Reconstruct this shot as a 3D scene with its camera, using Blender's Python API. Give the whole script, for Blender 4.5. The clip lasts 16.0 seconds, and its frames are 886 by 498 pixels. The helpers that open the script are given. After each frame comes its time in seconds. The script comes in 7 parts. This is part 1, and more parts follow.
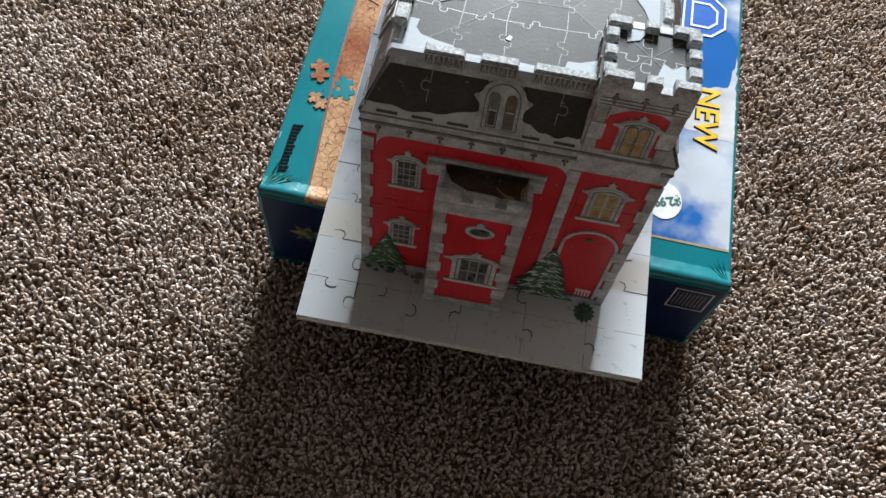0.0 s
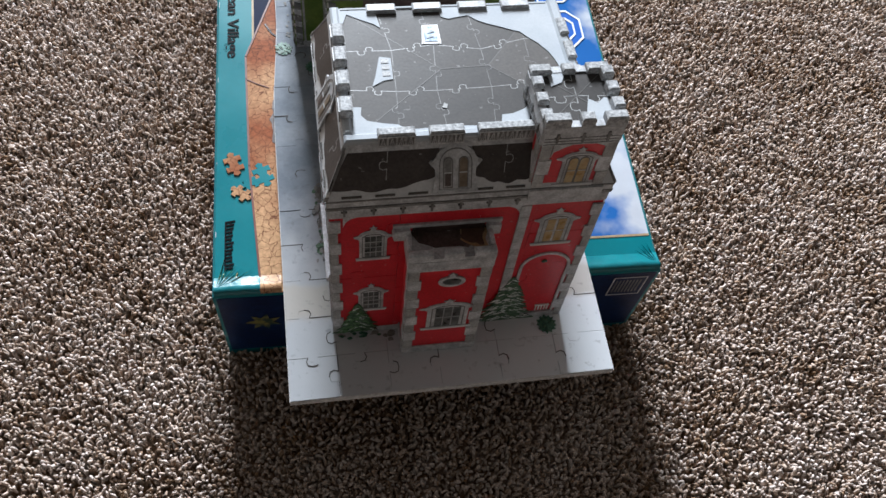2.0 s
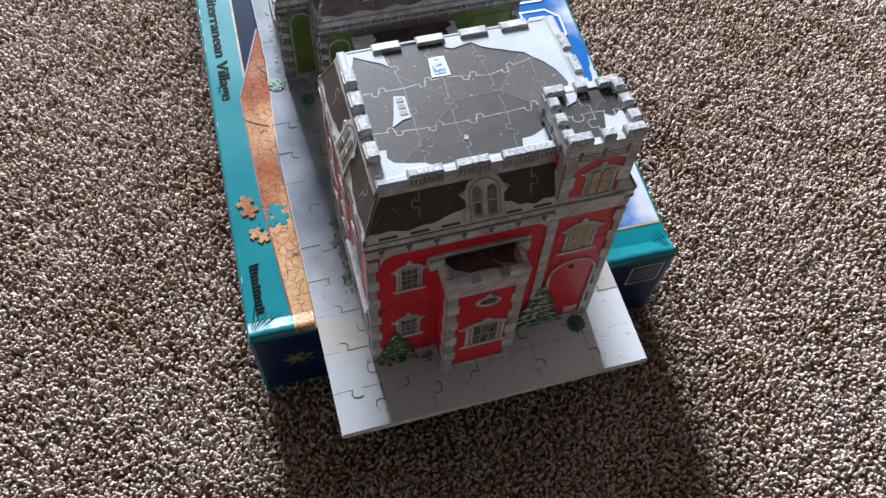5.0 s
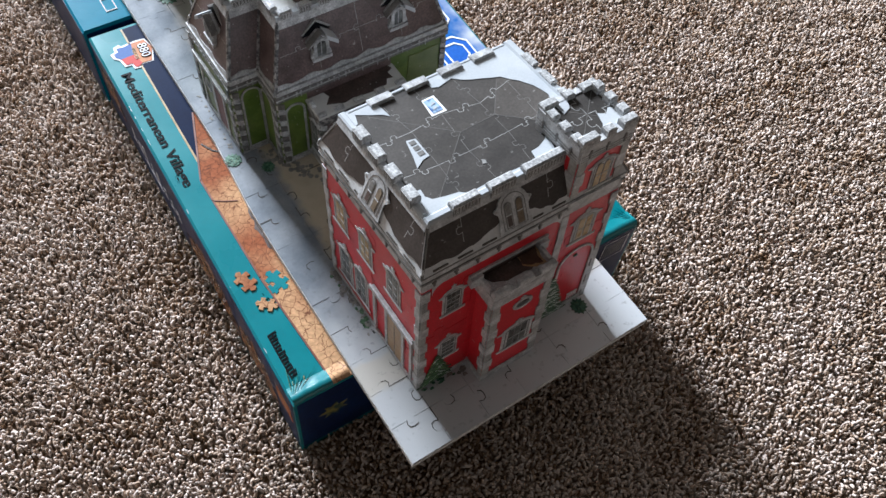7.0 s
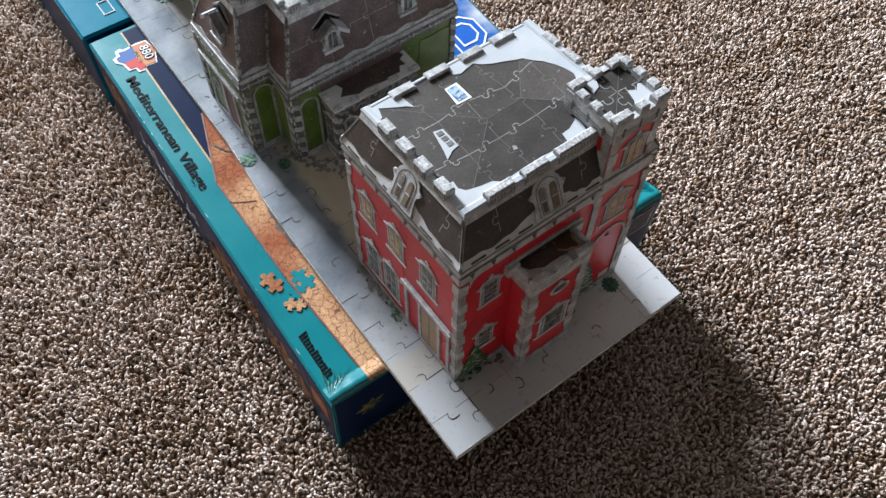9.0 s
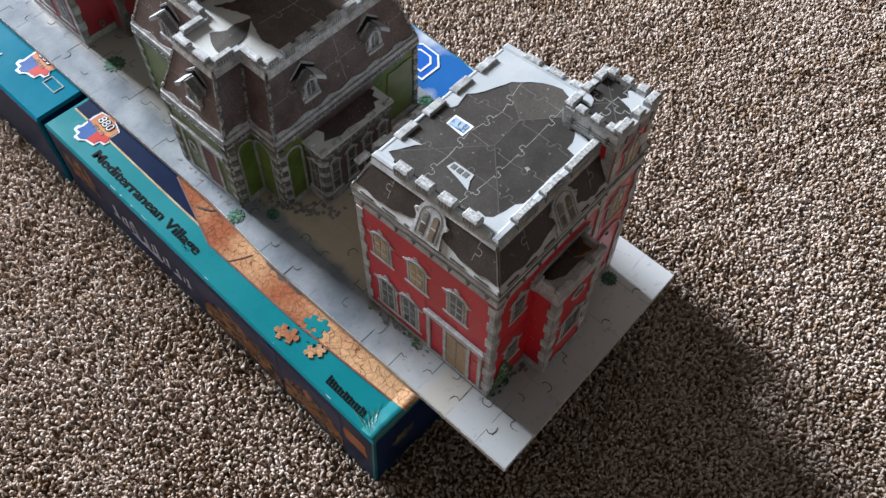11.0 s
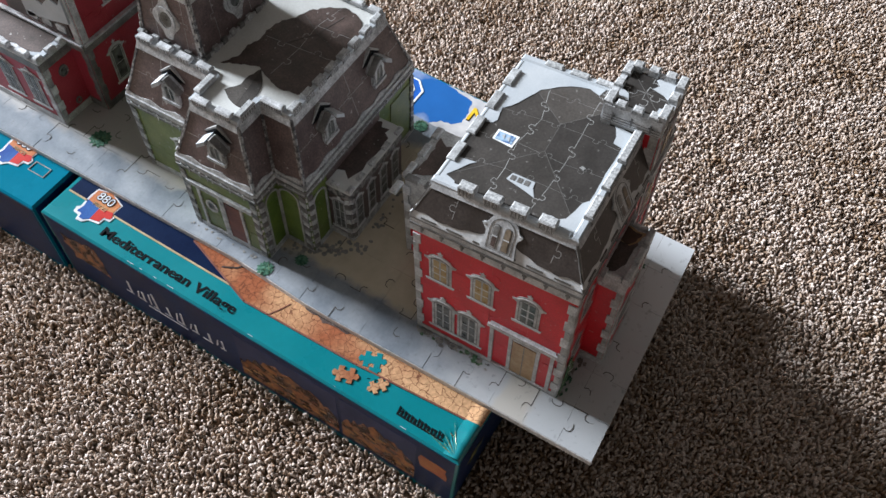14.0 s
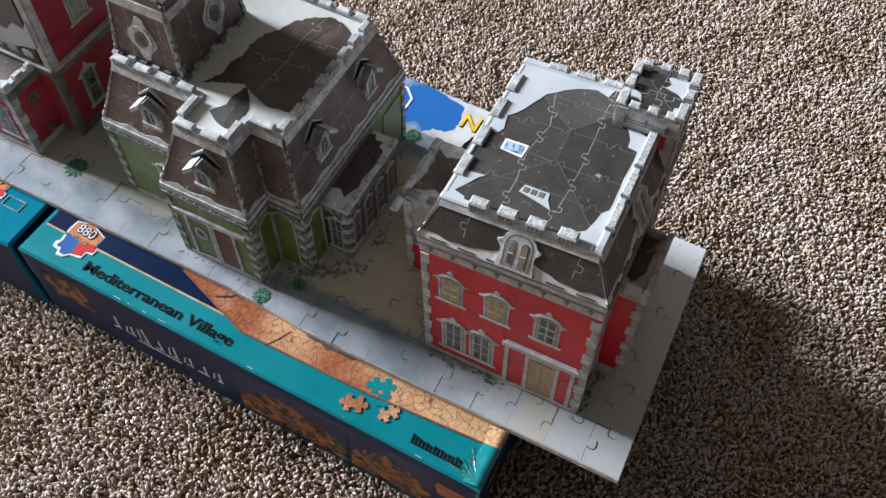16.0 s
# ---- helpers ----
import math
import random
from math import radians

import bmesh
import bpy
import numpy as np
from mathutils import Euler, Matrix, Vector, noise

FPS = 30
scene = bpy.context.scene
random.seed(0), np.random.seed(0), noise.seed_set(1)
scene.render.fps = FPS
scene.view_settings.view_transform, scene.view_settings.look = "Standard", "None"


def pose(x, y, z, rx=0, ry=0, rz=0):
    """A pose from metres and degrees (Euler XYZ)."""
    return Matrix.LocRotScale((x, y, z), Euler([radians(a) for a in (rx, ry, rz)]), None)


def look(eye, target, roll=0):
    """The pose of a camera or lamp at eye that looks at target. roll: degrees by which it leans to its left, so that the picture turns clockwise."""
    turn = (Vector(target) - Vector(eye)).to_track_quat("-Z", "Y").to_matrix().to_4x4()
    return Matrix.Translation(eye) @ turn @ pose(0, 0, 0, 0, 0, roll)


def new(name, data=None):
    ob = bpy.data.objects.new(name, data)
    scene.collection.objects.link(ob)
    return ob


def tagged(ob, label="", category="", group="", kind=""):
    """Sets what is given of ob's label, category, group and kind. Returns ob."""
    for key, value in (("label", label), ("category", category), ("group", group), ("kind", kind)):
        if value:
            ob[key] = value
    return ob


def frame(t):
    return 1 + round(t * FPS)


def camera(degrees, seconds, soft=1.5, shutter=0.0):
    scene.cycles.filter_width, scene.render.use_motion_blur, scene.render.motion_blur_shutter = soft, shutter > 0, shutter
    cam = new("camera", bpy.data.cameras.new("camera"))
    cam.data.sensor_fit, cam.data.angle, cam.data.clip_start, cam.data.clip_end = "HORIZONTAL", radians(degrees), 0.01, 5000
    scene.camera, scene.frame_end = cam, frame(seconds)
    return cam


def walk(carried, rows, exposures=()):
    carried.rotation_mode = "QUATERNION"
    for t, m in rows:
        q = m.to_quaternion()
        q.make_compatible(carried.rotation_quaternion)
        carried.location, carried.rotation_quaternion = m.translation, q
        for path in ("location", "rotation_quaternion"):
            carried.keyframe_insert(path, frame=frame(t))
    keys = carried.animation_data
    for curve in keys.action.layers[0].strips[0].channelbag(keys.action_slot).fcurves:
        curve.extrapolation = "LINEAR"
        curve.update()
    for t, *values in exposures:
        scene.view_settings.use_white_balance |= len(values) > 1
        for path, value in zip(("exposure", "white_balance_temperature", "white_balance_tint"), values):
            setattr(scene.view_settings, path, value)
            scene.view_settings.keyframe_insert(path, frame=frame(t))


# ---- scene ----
cam = camera(55.36, 16.0, soft=1.5)
PATH = [
    (0, look((0.0751, -0.1569, 0.5030), (0.0681, 0.0482, 0.1025), 8.81)),
    (0.5, look((0.0686, -0.1630, 0.5104), (0.0825, 0.0451, 0.1116), 9.46)),
    (1, look((0.0620, -0.1611, 0.5190), (0.0913, 0.0538, 0.1247), 8.75)),
    (1.5, look((0.0437, -0.1625, 0.5244), (0.0884, 0.0521, 0.1314), 8.68)),
    (2, look((0.0203, -0.1550, 0.5323), (0.0867, 0.0588, 0.1420), 10.60)),
    (2.5, look((-0.0091, -0.1574, 0.5419), (0.0706, 0.0500, 0.1506), 10.51)),
    (3, look((-0.0031, -0.1517, 0.5469), (0.0790, 0.0470, 0.1516), 10.87)),
    (3.5, look((0.0079, -0.1285, 0.5497), (0.0775, 0.0756, 0.1547), 9.26)),
    (4, look((0.0088, -0.1362, 0.5496), (0.0747, 0.0709, 0.1556), 7.53)),
    (6.5, look((-0.0766, -0.1215, 0.5628), (0.0561, 0.0588, 0.1725), 8.19)),
    (7, look((-0.0993, -0.1139, 0.5749), (0.0553, 0.0662, 0.1925), 8.48)),
    (7.5, look((-0.0931, -0.1221, 0.5773), (0.0468, 0.0494, 0.1855), 6.80)),
    (8, look((-0.0691, -0.1124, 0.5728), (0.0543, 0.0684, 0.1796), 4.25)),
    (8.5, look((-0.0689, -0.1116, 0.5602), (0.0629, 0.0681, 0.1693), 6.33)),
    (9, look((-0.1076, -0.0934, 0.5704), (0.0418, 0.0763, 0.1813), 5.22)),
    (9.5, look((-0.1194, -0.0891, 0.5776), (0.0397, 0.0763, 0.1905), 5.06)),
    (12, look((-0.1641, -0.0310, 0.5898), (0.0284, 0.0958, 0.2033), 5.68)),
    (12.5, look((-0.1509, -0.0317, 0.5875), (0.0275, 0.1150, 0.2013), 1.77)),
    (13, look((-0.1753, -0.0219, 0.5786), (0.0293, 0.1040, 0.1981), 3.40)),
    (13.5, look((-0.2029, -0.0002, 0.5879), (0.0146, 0.1120, 0.2102), 4.34)),
    (14, look((-0.2079, 0.0160, 0.5885), (0.0157, 0.1206, 0.2123), 5.64)),
    (14.5, look((-0.2162, 0.0389, 0.5847), (0.0199, 0.1237, 0.2111), 7.58)),
    (15, look((-0.2334, 0.0540, 0.5878), (0.0062, 0.1318, 0.2150), 6.98)),
    (15.5, look((-0.2000, 0.0329, 0.5825), (0.0339, 0.1125, 0.2064), 5.20)),
    (16, look((-0.1952, 0.0428, 0.5716), (0.0338, 0.1356, 0.1956), 4.90)),
]
walk(cam, PATH, [(0, -0.18, 6500, 6), (1.5, -0.20, 6400, 9), (3.0, -0.02, 6250, 12), (3.5, 0.10, 6250, 13), (4.0, 0.02, 6250, 13), (7.0, 0.0, 6300, 10), (9.5, -0.08, 6450, 10), (12.0, -0.20, 6480, 10), (16.0, -0.20, 6480, 10)])

# ---- light: one tall bright window beyond the far end of the row; unseen walls toned for bounce ----
world = bpy.data.worlds.new("room_dark")
world.use_nodes = True
world.node_tree.nodes["Background"].inputs[0].default_value = (0.60, 0.75, 1.0, 1)
world.node_tree.nodes["Background"].inputs[1].default_value = 0.5
scene.world = world


def area_lamp(name, eye, target, w, h, watts, color):
    d = bpy.data.lights.new(name, "AREA")
    d.shape, d.size, d.size_y, d.energy, d.color = "RECTANGLE", w, h, watts, color
    ob = new(name, d)
    ob.matrix_world = look(eye, target)
    return ob


area_lamp("window_daylight", (0.115, 3.46, 1.36), (0.10, 0.0, 0.10), 0.66, 1.14, 555, (0.87, 0.93, 1.0))

Z0 = 0.093      # top of the puzzle base above the carpet backing
BOXTOP = 0.087


# ---- materials ----
def material(name, a, b, scale=60.0, rough=0.45, bump=0.1, fine=900.0, fine_amount=0.12, spec=0.5, coord="Object", metal=0.0, coat=0.0, lo=0.35, hi=0.65, per_object=0.0, flecks=0.0):
    m = bpy.data.materials.new(name)
    m.use_nodes = True
    nt = m.node_tree
    p = nt.nodes["Principled BSDF"]
    tc = nt.nodes.new("ShaderNodeTexCoord")
    n1 = nt.nodes.new("ShaderNodeTexNoise")
    n1.inputs["Scale"].default_value, n1.inputs["Detail"].default_value = scale, 5
    ramp = nt.nodes.new("ShaderNodeMapRange")
    ramp.inputs[1].default_value, ramp.inputs[2].default_value = lo, hi
    mix = nt.nodes.new("ShaderNodeMix")
    mix.data_type = "RGBA"
    mix.inputs[6].default_value, mix.inputs[7].default_value = (*a, 1), (*b, 1)
    n2 = nt.nodes.new("ShaderNodeTexNoise")
    n2.inputs["Scale"].default_value, n2.inputs["Detail"].default_value = fine, 3
    hsv = nt.nodes.new("ShaderNodeHueSaturation")
    mr = nt.nodes.new("ShaderNodeMapRange")
    mr.inputs[1].default_value, mr.inputs[2].default_value = 0.3, 0.7
    mr.inputs[3].default_value, mr.inputs[4].default_value = 1 - fine_amount, 1 + fine_amount
    nt.links.new(tc.outputs[coord], n1.inputs["Vector"])
    nt.links.new(tc.outputs[coord], n2.inputs["Vector"])
    nt.links.new(n1.outputs["Fac"], ramp.inputs[0])
    nt.links.new(ramp.outputs[0], mix.inputs[0])
    nt.links.new(mix.outputs[2], hsv.inputs["Color"])
    nt.links.new(n2.outputs["Fac"], mr.inputs[0])
    last = mr.outputs[0]
    if per_object:
        oi = nt.nodes.new("ShaderNodeObjectInfo")
        om = nt.nodes.new("ShaderNodeMapRange")
        om.inputs[3].default_value, om.inputs[4].default_value = 1 - per_object, 1 + per_object
        nt.links.new(oi.outputs["Random"], om.inputs[0])
        mul = nt.nodes.new("ShaderNodeMath")
        mul.operation = "MULTIPLY"
        nt.links.new(om.outputs[0], mul.inputs[0])
        nt.links.new(last, mul.inputs[1])
        last = mul.outputs[0]
    nt.links.new(last, hsv.inputs["Value"])
    nt.links.new(hsv.outputs[0], p.inputs["Base Color"])
    if flecks:
        # worn spots where the pale card shows through the print
        n3 = nt.nodes.new("ShaderNodeTexNoise")
        n3.inputs["Scale"].default_value, n3.inputs["Detail"].default_value = 330, 2
        nt.links.new(tc.outputs[coord], n3.inputs["Vector"])
        fr = nt.nodes.new("ShaderNodeMapRange")
        fr.inputs[1].default_value, fr.inputs[2].default_value, fr.inputs[4].default_value = 0.70, 0.74, flecks
        nt.links.new(n3.outputs["Fac"], fr.inputs[0])
        fm = nt.nodes.new("ShaderNodeMix")
        fm.data_type = "RGBA"
        fm.inputs[7].default_value = (0.5, 0.49, 0.48, 1)
        nt.links.new(fr.outputs[0], fm.inputs[0])
        nt.links.new(hsv.outputs[0], fm.inputs[6])
        nt.links.new(fm.outputs[2], p.inputs["Base Color"])
    bp = nt.nodes.new("ShaderNodeBump")
    bp.inputs["Strength"].default_value, bp.inputs["Distance"].default_value = bump, 0.0006
    nt.links.new(n2.outputs["Fac"], bp.inputs["Height"])
    nt.links.new(bp.outputs[0], p.inputs["Normal"])
    rr = nt.nodes.new("ShaderNodeMapRange")
    rr.inputs[3].default_value, rr.inputs[4].default_value = max(0.05, rough - 0.1), rough + 0.1
    nt.links.new(n1.outputs["Fac"], rr.inputs[0])
    nt.links.new(rr.outputs[0], p.inputs["Roughness"])
    p.inputs["Metallic"].default_value = metal
    p.inputs["Specular IOR Level"].default_value = spec
    p.inputs["Coat Weight"].default_value = coat
    p.inputs["Coat Roughness"].default_value = 0.12
    return m


M_RED = material("printed_red", (0.53, 0.010, 0.021), (0.63, 0.021, 0.035), 45, 0.38, 0.06, per_object=0.05, flecks=0.35)
M_STONE = material("printed_grey_stone", (0.35, 0.355, 0.365), (0.57, 0.58, 0.595), 150, 0.45, 0.1, fine_amount=0.22, per_object=0.06, spec=0.22)
M_STONE_DARK = material("printed_dark_stone", (0.10, 0.097, 0.094), (0.19, 0.185, 0.18), 140, 0.42, 0.1, fine_amount=0.25, per_object=0.1, flecks=0.5)
M_STONE_LACE = material("printed_lacework", (0.055, 0.055, 0.06), (0.30, 0.295, 0.29), 360, 0.42, 0.1, fine_amount=0.3, lo=0.42, hi=0.58)
M_SNOW = material("printed_snow", (0.385, 0.415, 0.445), (0.45, 0.475, 0.50), 40, 0.55, 0.05, fine_amount=0.04, per_object=0.02, spec=0.07)
M_ROOF = material("printed_slate", (0.031, 0.028, 0.026), (0.049, 0.044, 0.041), 55, 0.55, 0.08, fine=700, fine_amount=0.18, per_object=0.05, spec=0.18, flecks=0.2)
M_ROOF_FAR = material("printed_slate_lit", (0.060, 0.053, 0.048), (0.080, 0.072, 0.066), 55, 0.55, 0.08, fine=700, fine_amount=0.18, spec=0.18, flecks=0.25)
M_ROOF_SIDE = material("printed_slate_mid", (0.040, 0.036, 0.033), (0.058, 0.052, 0.048), 55, 0.55, 0.08, fine=700, fine_amount=0.18, spec=0.18, flecks=0.25)
M_SKYPANE = material("printed_blue_pane", (0.025, 0.09, 0.27), (0.30, 0.43, 0.57), 330, 0.35, 0.04, lo=0.42, hi=0.58)
M_ROOFLINE = material("printed_ridge_line", (0.085, 0.08, 0.076), (0.11, 0.105, 0.10), 200, 0.5, 0.05, spec=0.25)
M_STONE_MID = material("printed_mid_stone", (0.25, 0.25, 0.245), (0.40, 0.40, 0.395), 150, 0.45, 0.1, fine_amount=0.25, per_object=0.1, flecks=0.4)
# paler copy of the snow, lifting roofs that lie in shade
M_SNOW_DECK = material("printed_snow_lifted", (0.50, 0.505, 0.49), (0.60, 0.61, 0.60), 30, 0.55, 0.05, fine_amount=0.05, spec=0.07)
M_SNOW_GREY = material("printed_grey_snow", (0.48, 0.49, 0.50), (0.60, 0.61, 0.62), 70, 0.5, 0.06, fine_amount=0.08, per_object=0.03, spec=0.12)
M_RED_DULL = material("printed_dull_red", (0.34, 0.026, 0.042), (0.42, 0.048, 0.068), 45, 0.42, 0.06, per_object=0.05, flecks=0.4)
M_STONE_WORN = material("printed_worn_stone", (0.27, 0.275, 0.28), (0.49, 0.50, 0.51), 190, 0.45, 0.1, fine_amount=0.3, per_object=0.1, flecks=0.7)
M_BLOCK = material("foam_block", (0.27, 0.275, 0.28), (0.47, 0.475, 0.48), 620, 0.6, 0.25, fine_amount=0.3, per_object=0.05, spec=0.1, lo=0.38, hi=0.6)
M_TAN = material("printed_tan_pane", (0.15, 0.115, 0.08), (0.24, 0.19, 0.14), 260, 0.35, 0.04, spec=0.2)
M_FOAM = material("foam_edge", (0.48, 0.47, 0.46), (0.6, 0.59, 0.58), 300, 0.8, 0.4, fine_amount=0.2)
M_DARKGAP = material("joint_dark", (0.05, 0.045, 0.04), (0.10, 0.09, 0.08), 300, 0.8, 0.2)
M_BROWN = material("printed_brown_slate", (0.042, 0.029, 0.025), (0.088, 0.060, 0.053), 70, 0.42, 0.1, fine=800, fine_amount=0.35, per_object=0.08, flecks=0.6)
M_BRICK = material("printed_brown_mansard", (0.072, 0.048, 0.046), (0.132, 0.090, 0.086), 90, 0.42, 0.1, fine=800, fine_amount=0.35, per_object=0.08, flecks=0.7)
M_GREEN = material("printed_green_wall", (0.112, 0.155, 0.038), (0.19, 0.232, 0.080), 60, 0.42, 0.08, per_object=0.06, flecks=0.5)
M_OLIVE = material("printed_dark_green", (0.068, 0.122, 0.014), (0.130, 0.190, 0.036), 80, 0.45, 0.08, per_object=0.06, flecks=0.4)
M_SLATE = material("printed_brown_slate_field", (0.034, 0.027, 0.024), (0.06, 0.049, 0.045), 60, 0.45, 0.08, fine=700, fine_amount=0.25, spec=0.3, flecks=0.3)
M_RUST = material("printed_rust_door", (0.13, 0.045, 0.032), (0.19, 0.075, 0.055), 120, 0.45, 0.05, spec=0.3)
M_RUST_DARK = material("printed_floor_brown", (0.075, 0.042, 0.030), (0.12, 0.07, 0.05), 120, 0.45, 0.05, spec=0.3)
M_COBBLE = material("printed_cobble", (0.185, 0.180, 0.170), (0.27, 0.262, 0.248), 200, 0.6, 0.05, spec=0.1)
M_PANE = material("printed_dark_pane", (0.045, 0.048, 0.046), (0.17, 0.18, 0.175), 220, 0.3, 0.04, lo=0.4, hi=0.7)
M_GOLD_PANE = material("printed_lit_pane", (0.36, 0.22, 0.07), (0.44, 0.33, 0.17), 200, 0.3, 0.04, lo=0.35, hi=0.65)
M_DOOR = material("printed_door", (0.34, 0.20, 0.09), (0.42, 0.30, 0.17), 150, 0.35, 0.05)
M_FIR = material("printed_fir_green", (0.028, 0.080, 0.036), (0.11, 0.20, 0.12), 500, 0.45, 0.08, lo=0.4, hi=0.62)
M_FIRTIP = material("printed_fir_tip", (0.07, 0.20, 0.08), (0.20, 0.36, 0.18), 500, 0.45, 0.05)
M_FIRSNOW = material("printed_fir_snow", (0.58, 0.64, 0.62), (0.80, 0.84, 0.84), 500, 0.45, 0.05)
M_SHRUB = material("printed_shrub", (0.014, 0.075, 0.045), (0.07, 0.18, 0.12), 600, 0.45, 0.05, lo=0.4, hi=0.6)
M_TEAL = material("box_teal", (0.0, 0.155, 0.182), (0.002, 0.178, 0.205), 20, 0.30, 0.02, fine=250, fine_amount=0.03, spec=0.25, coat=0.15)
M_WRAP = material("shrink_wrap_teal", (0.0, 0.155, 0.182), (0.004, 0.20, 0.225), 60, 0.22, 0.4, fine=170, fine_amount=0.05, spec=0.6, coat=0.8)
M_CYAN = material("box_cyan", (0.0, 0.125, 0.195), (0.001, 0.142, 0.218), 20, 0.26, 0.02, fine=250, fine_amount=0.03, spec=0.05)
M_NAVY = material("box_navy", (0.004, 0.012, 0.052), (0.007, 0.024, 0.085), 40, 0.4, 0.03, fine=300, fine_amount=0.3, spec=0.15)
M_SEA = material("box_deep_blue", (0.003, 0.008, 0.030), (0.006, 0.016, 0.050), 25, 0.5, 0.03, spec=0.03)
M_SKY = material("box_sky_picture", (0.022, 0.12, 0.37), (0.50, 0.53, 0.58), 13, 0.22, 0.02, fine=60, fine_amount=0.06, lo=0.45, hi=0.57, spec=0.10)
M_CLOUD = material("box_cloud_picture", (0.40, 0.40, 0.42), (0.60, 0.59, 0.59), 50, 0.3, 0.02, fine=120, fine_amount=0.06, spec=0.10)
M_BLUE = material("box_blue_print", (0.015, 0.09, 0.40), (0.03, 0.15, 0.5), 20, 0.42, 0.02, spec=0.12)
M_PICSKY = material("box_side_sky", (0.014, 0.022, 0.065), (0.045, 0.055, 0.12), 60, 0.4, 0.02, spec=0.12)
M_PICTURE = material("box_side_picture", (0.045, 0.022, 0.014), (0.32, 0.125, 0.042), 120, 0.28, 0.03, fine=260, fine_amount=0.4, lo=0.42, hi=0.62, spec=0.15)
M_TOWN_LIGHT = material("box_town_light", (0.26, 0.125, 0.05), (0.40, 0.23, 0.10), 150, 0.4, 0.02, spec=0.12)
M_YELLOW = material("box_yellow_print", (0.65, 0.38, 0.02), (0.8, 0.55, 0.05), 80, 0.4, 0.02, spec=0.15)
M_GILT = material("box_gold_line", (0.30, 0.22, 0.13), (0.42, 0.32, 0.20), 80, 0.4, 0.02, spec=0.15)
M_STAR = material("box_green_gold", (0.03, 0.06, 0.05), (0.22, 0.19, 0.06), 190, 0.4, 0.02, spec=0.15, lo=0.4, hi=0.6)
M_FOIL = material("gold_foil", (0.10, 0.28, 0.20), (0.75, 0.62, 0.30), 500, 0.22, 0.5, metal=0.8, lo=0.4, hi=0.6)
M_INK = material("black_print", (0.006, 0.007, 0.009), (0.011, 0.012, 0.014), 80, 0.5, 0.02, spec=0.03)
M_WHITE = material("white_print", (0.75, 0.76, 0.76), (0.85, 0.85, 0.84), 80, 0.45, 0.03, fine_amount=0.05, spec=0.15)
M_LETTER = material("grey_white_print", (0.42, 0.42, 0.46), (0.62, 0.62, 0.64), 260, 0.35, 0.03)
M_BADGE_R = material("badge_red", (0.32, 0.012, 0.02), (0.42, 0.03, 0.025), 60, 0.45, 0.02, spec=0.1)
M_BADGE_O = material("badge_orange", (0.36, 0.10, 0.05), (0.44, 0.19, 0.08), 60, 0.45, 0.02, spec=0.1)
M_BADGE_B = material("badge_blue", (0.012, 0.05, 0.22), (0.025, 0.09, 0.28), 60, 0.45, 0.02, spec=0.1)
M_STICKER_TXT = material("sticker_green_print", (0.02, 0.12, 0.10), (0.03, 0.16, 0.13), 60, 0.4, 0.02)
# unseen walls: tones set the bounced light, the south one darker to cut fill
M_WALL_DIM = material("room_bounce_dim", (0.086, 0.072, 0.058), (0.098, 0.082, 0.066), 3, 0.7, 0.1, fine=120, fine_amount=0.03)
M_WALL = material("room_bounce_tone", (0.160, 0.142, 0.121), (0.177, 0.157, 0.134), 3, 0.7, 0.1, fine=120, fine_amount=0.03)


# unseen ceiling, darkened to hold down the fill light
M_CEILING = material("ceiling_bounce_dim", (0.085, 0.079, 0.071), (0.097, 0.090, 0.081), 3, 0.8, 0.1, fine=120, fine_amount=0.03)


def mud_material():
    """Orange earth broken into pale polygons by dark cracks."""
    m = material("box_cracked_earth", (0.27, 0.092, 0.046), (0.50, 0.300, 0.165), 11, 0.25, 0.03, fine=400, fine_amount=0.22, spec=0.12, lo=0.42, hi=0.58)
    nt = m.node_tree
    p = nt.nodes["Principled BSDF"]
    src = p.inputs["Base Color"].links[0].from_socket
    tc = nt.nodes.new("ShaderNodeTexCoord")
    v = nt.nodes.new("ShaderNodeTexVoronoi")
    v.feature = "DISTANCE_TO_EDGE"
    v.inputs["Scale"].default_value = 175
    mr = nt.nodes.new("ShaderNodeMapRange")
    mr.inputs[1].default_value, mr.inputs[2].default_value = 0.0, 0.05
    mix = nt.nodes.new("ShaderNodeMix")
    mix.data_type = "RGBA"
    mix.inputs[6].default_value = (0.13, 0.05, 0.03, 1)
    bend = nt.nodes.new("ShaderNodeTexNoise")
    bend.inputs["Scale"].default_value = 210
    nt.links.new(tc.outputs["Object"], bend.inputs["Vector"])
    amt = nt.nodes.new("ShaderNodeVectorMath")
    amt.operation = "MULTIPLY_ADD"
    amt.inputs[1].default_value = (0.006, 0.006, 0.0)
    nt.links.new(bend.outputs["Color"], amt.inputs[0])
    nt.links.new(tc.outputs["Object"], amt.inputs[2])
    nt.links.new(amt.outputs[0], v.inputs["Vector"])
    nt.links.new(v.outputs["Distance"], mr.inputs[0])
    nt.links.new(mr.outputs[0], mix.inputs[0])
    nt.links.new(src, mix.inputs[7])
    nt.links.new(mix.outputs[2], p.inputs["Base Color"])
    return m


M_MUD = mud_material()


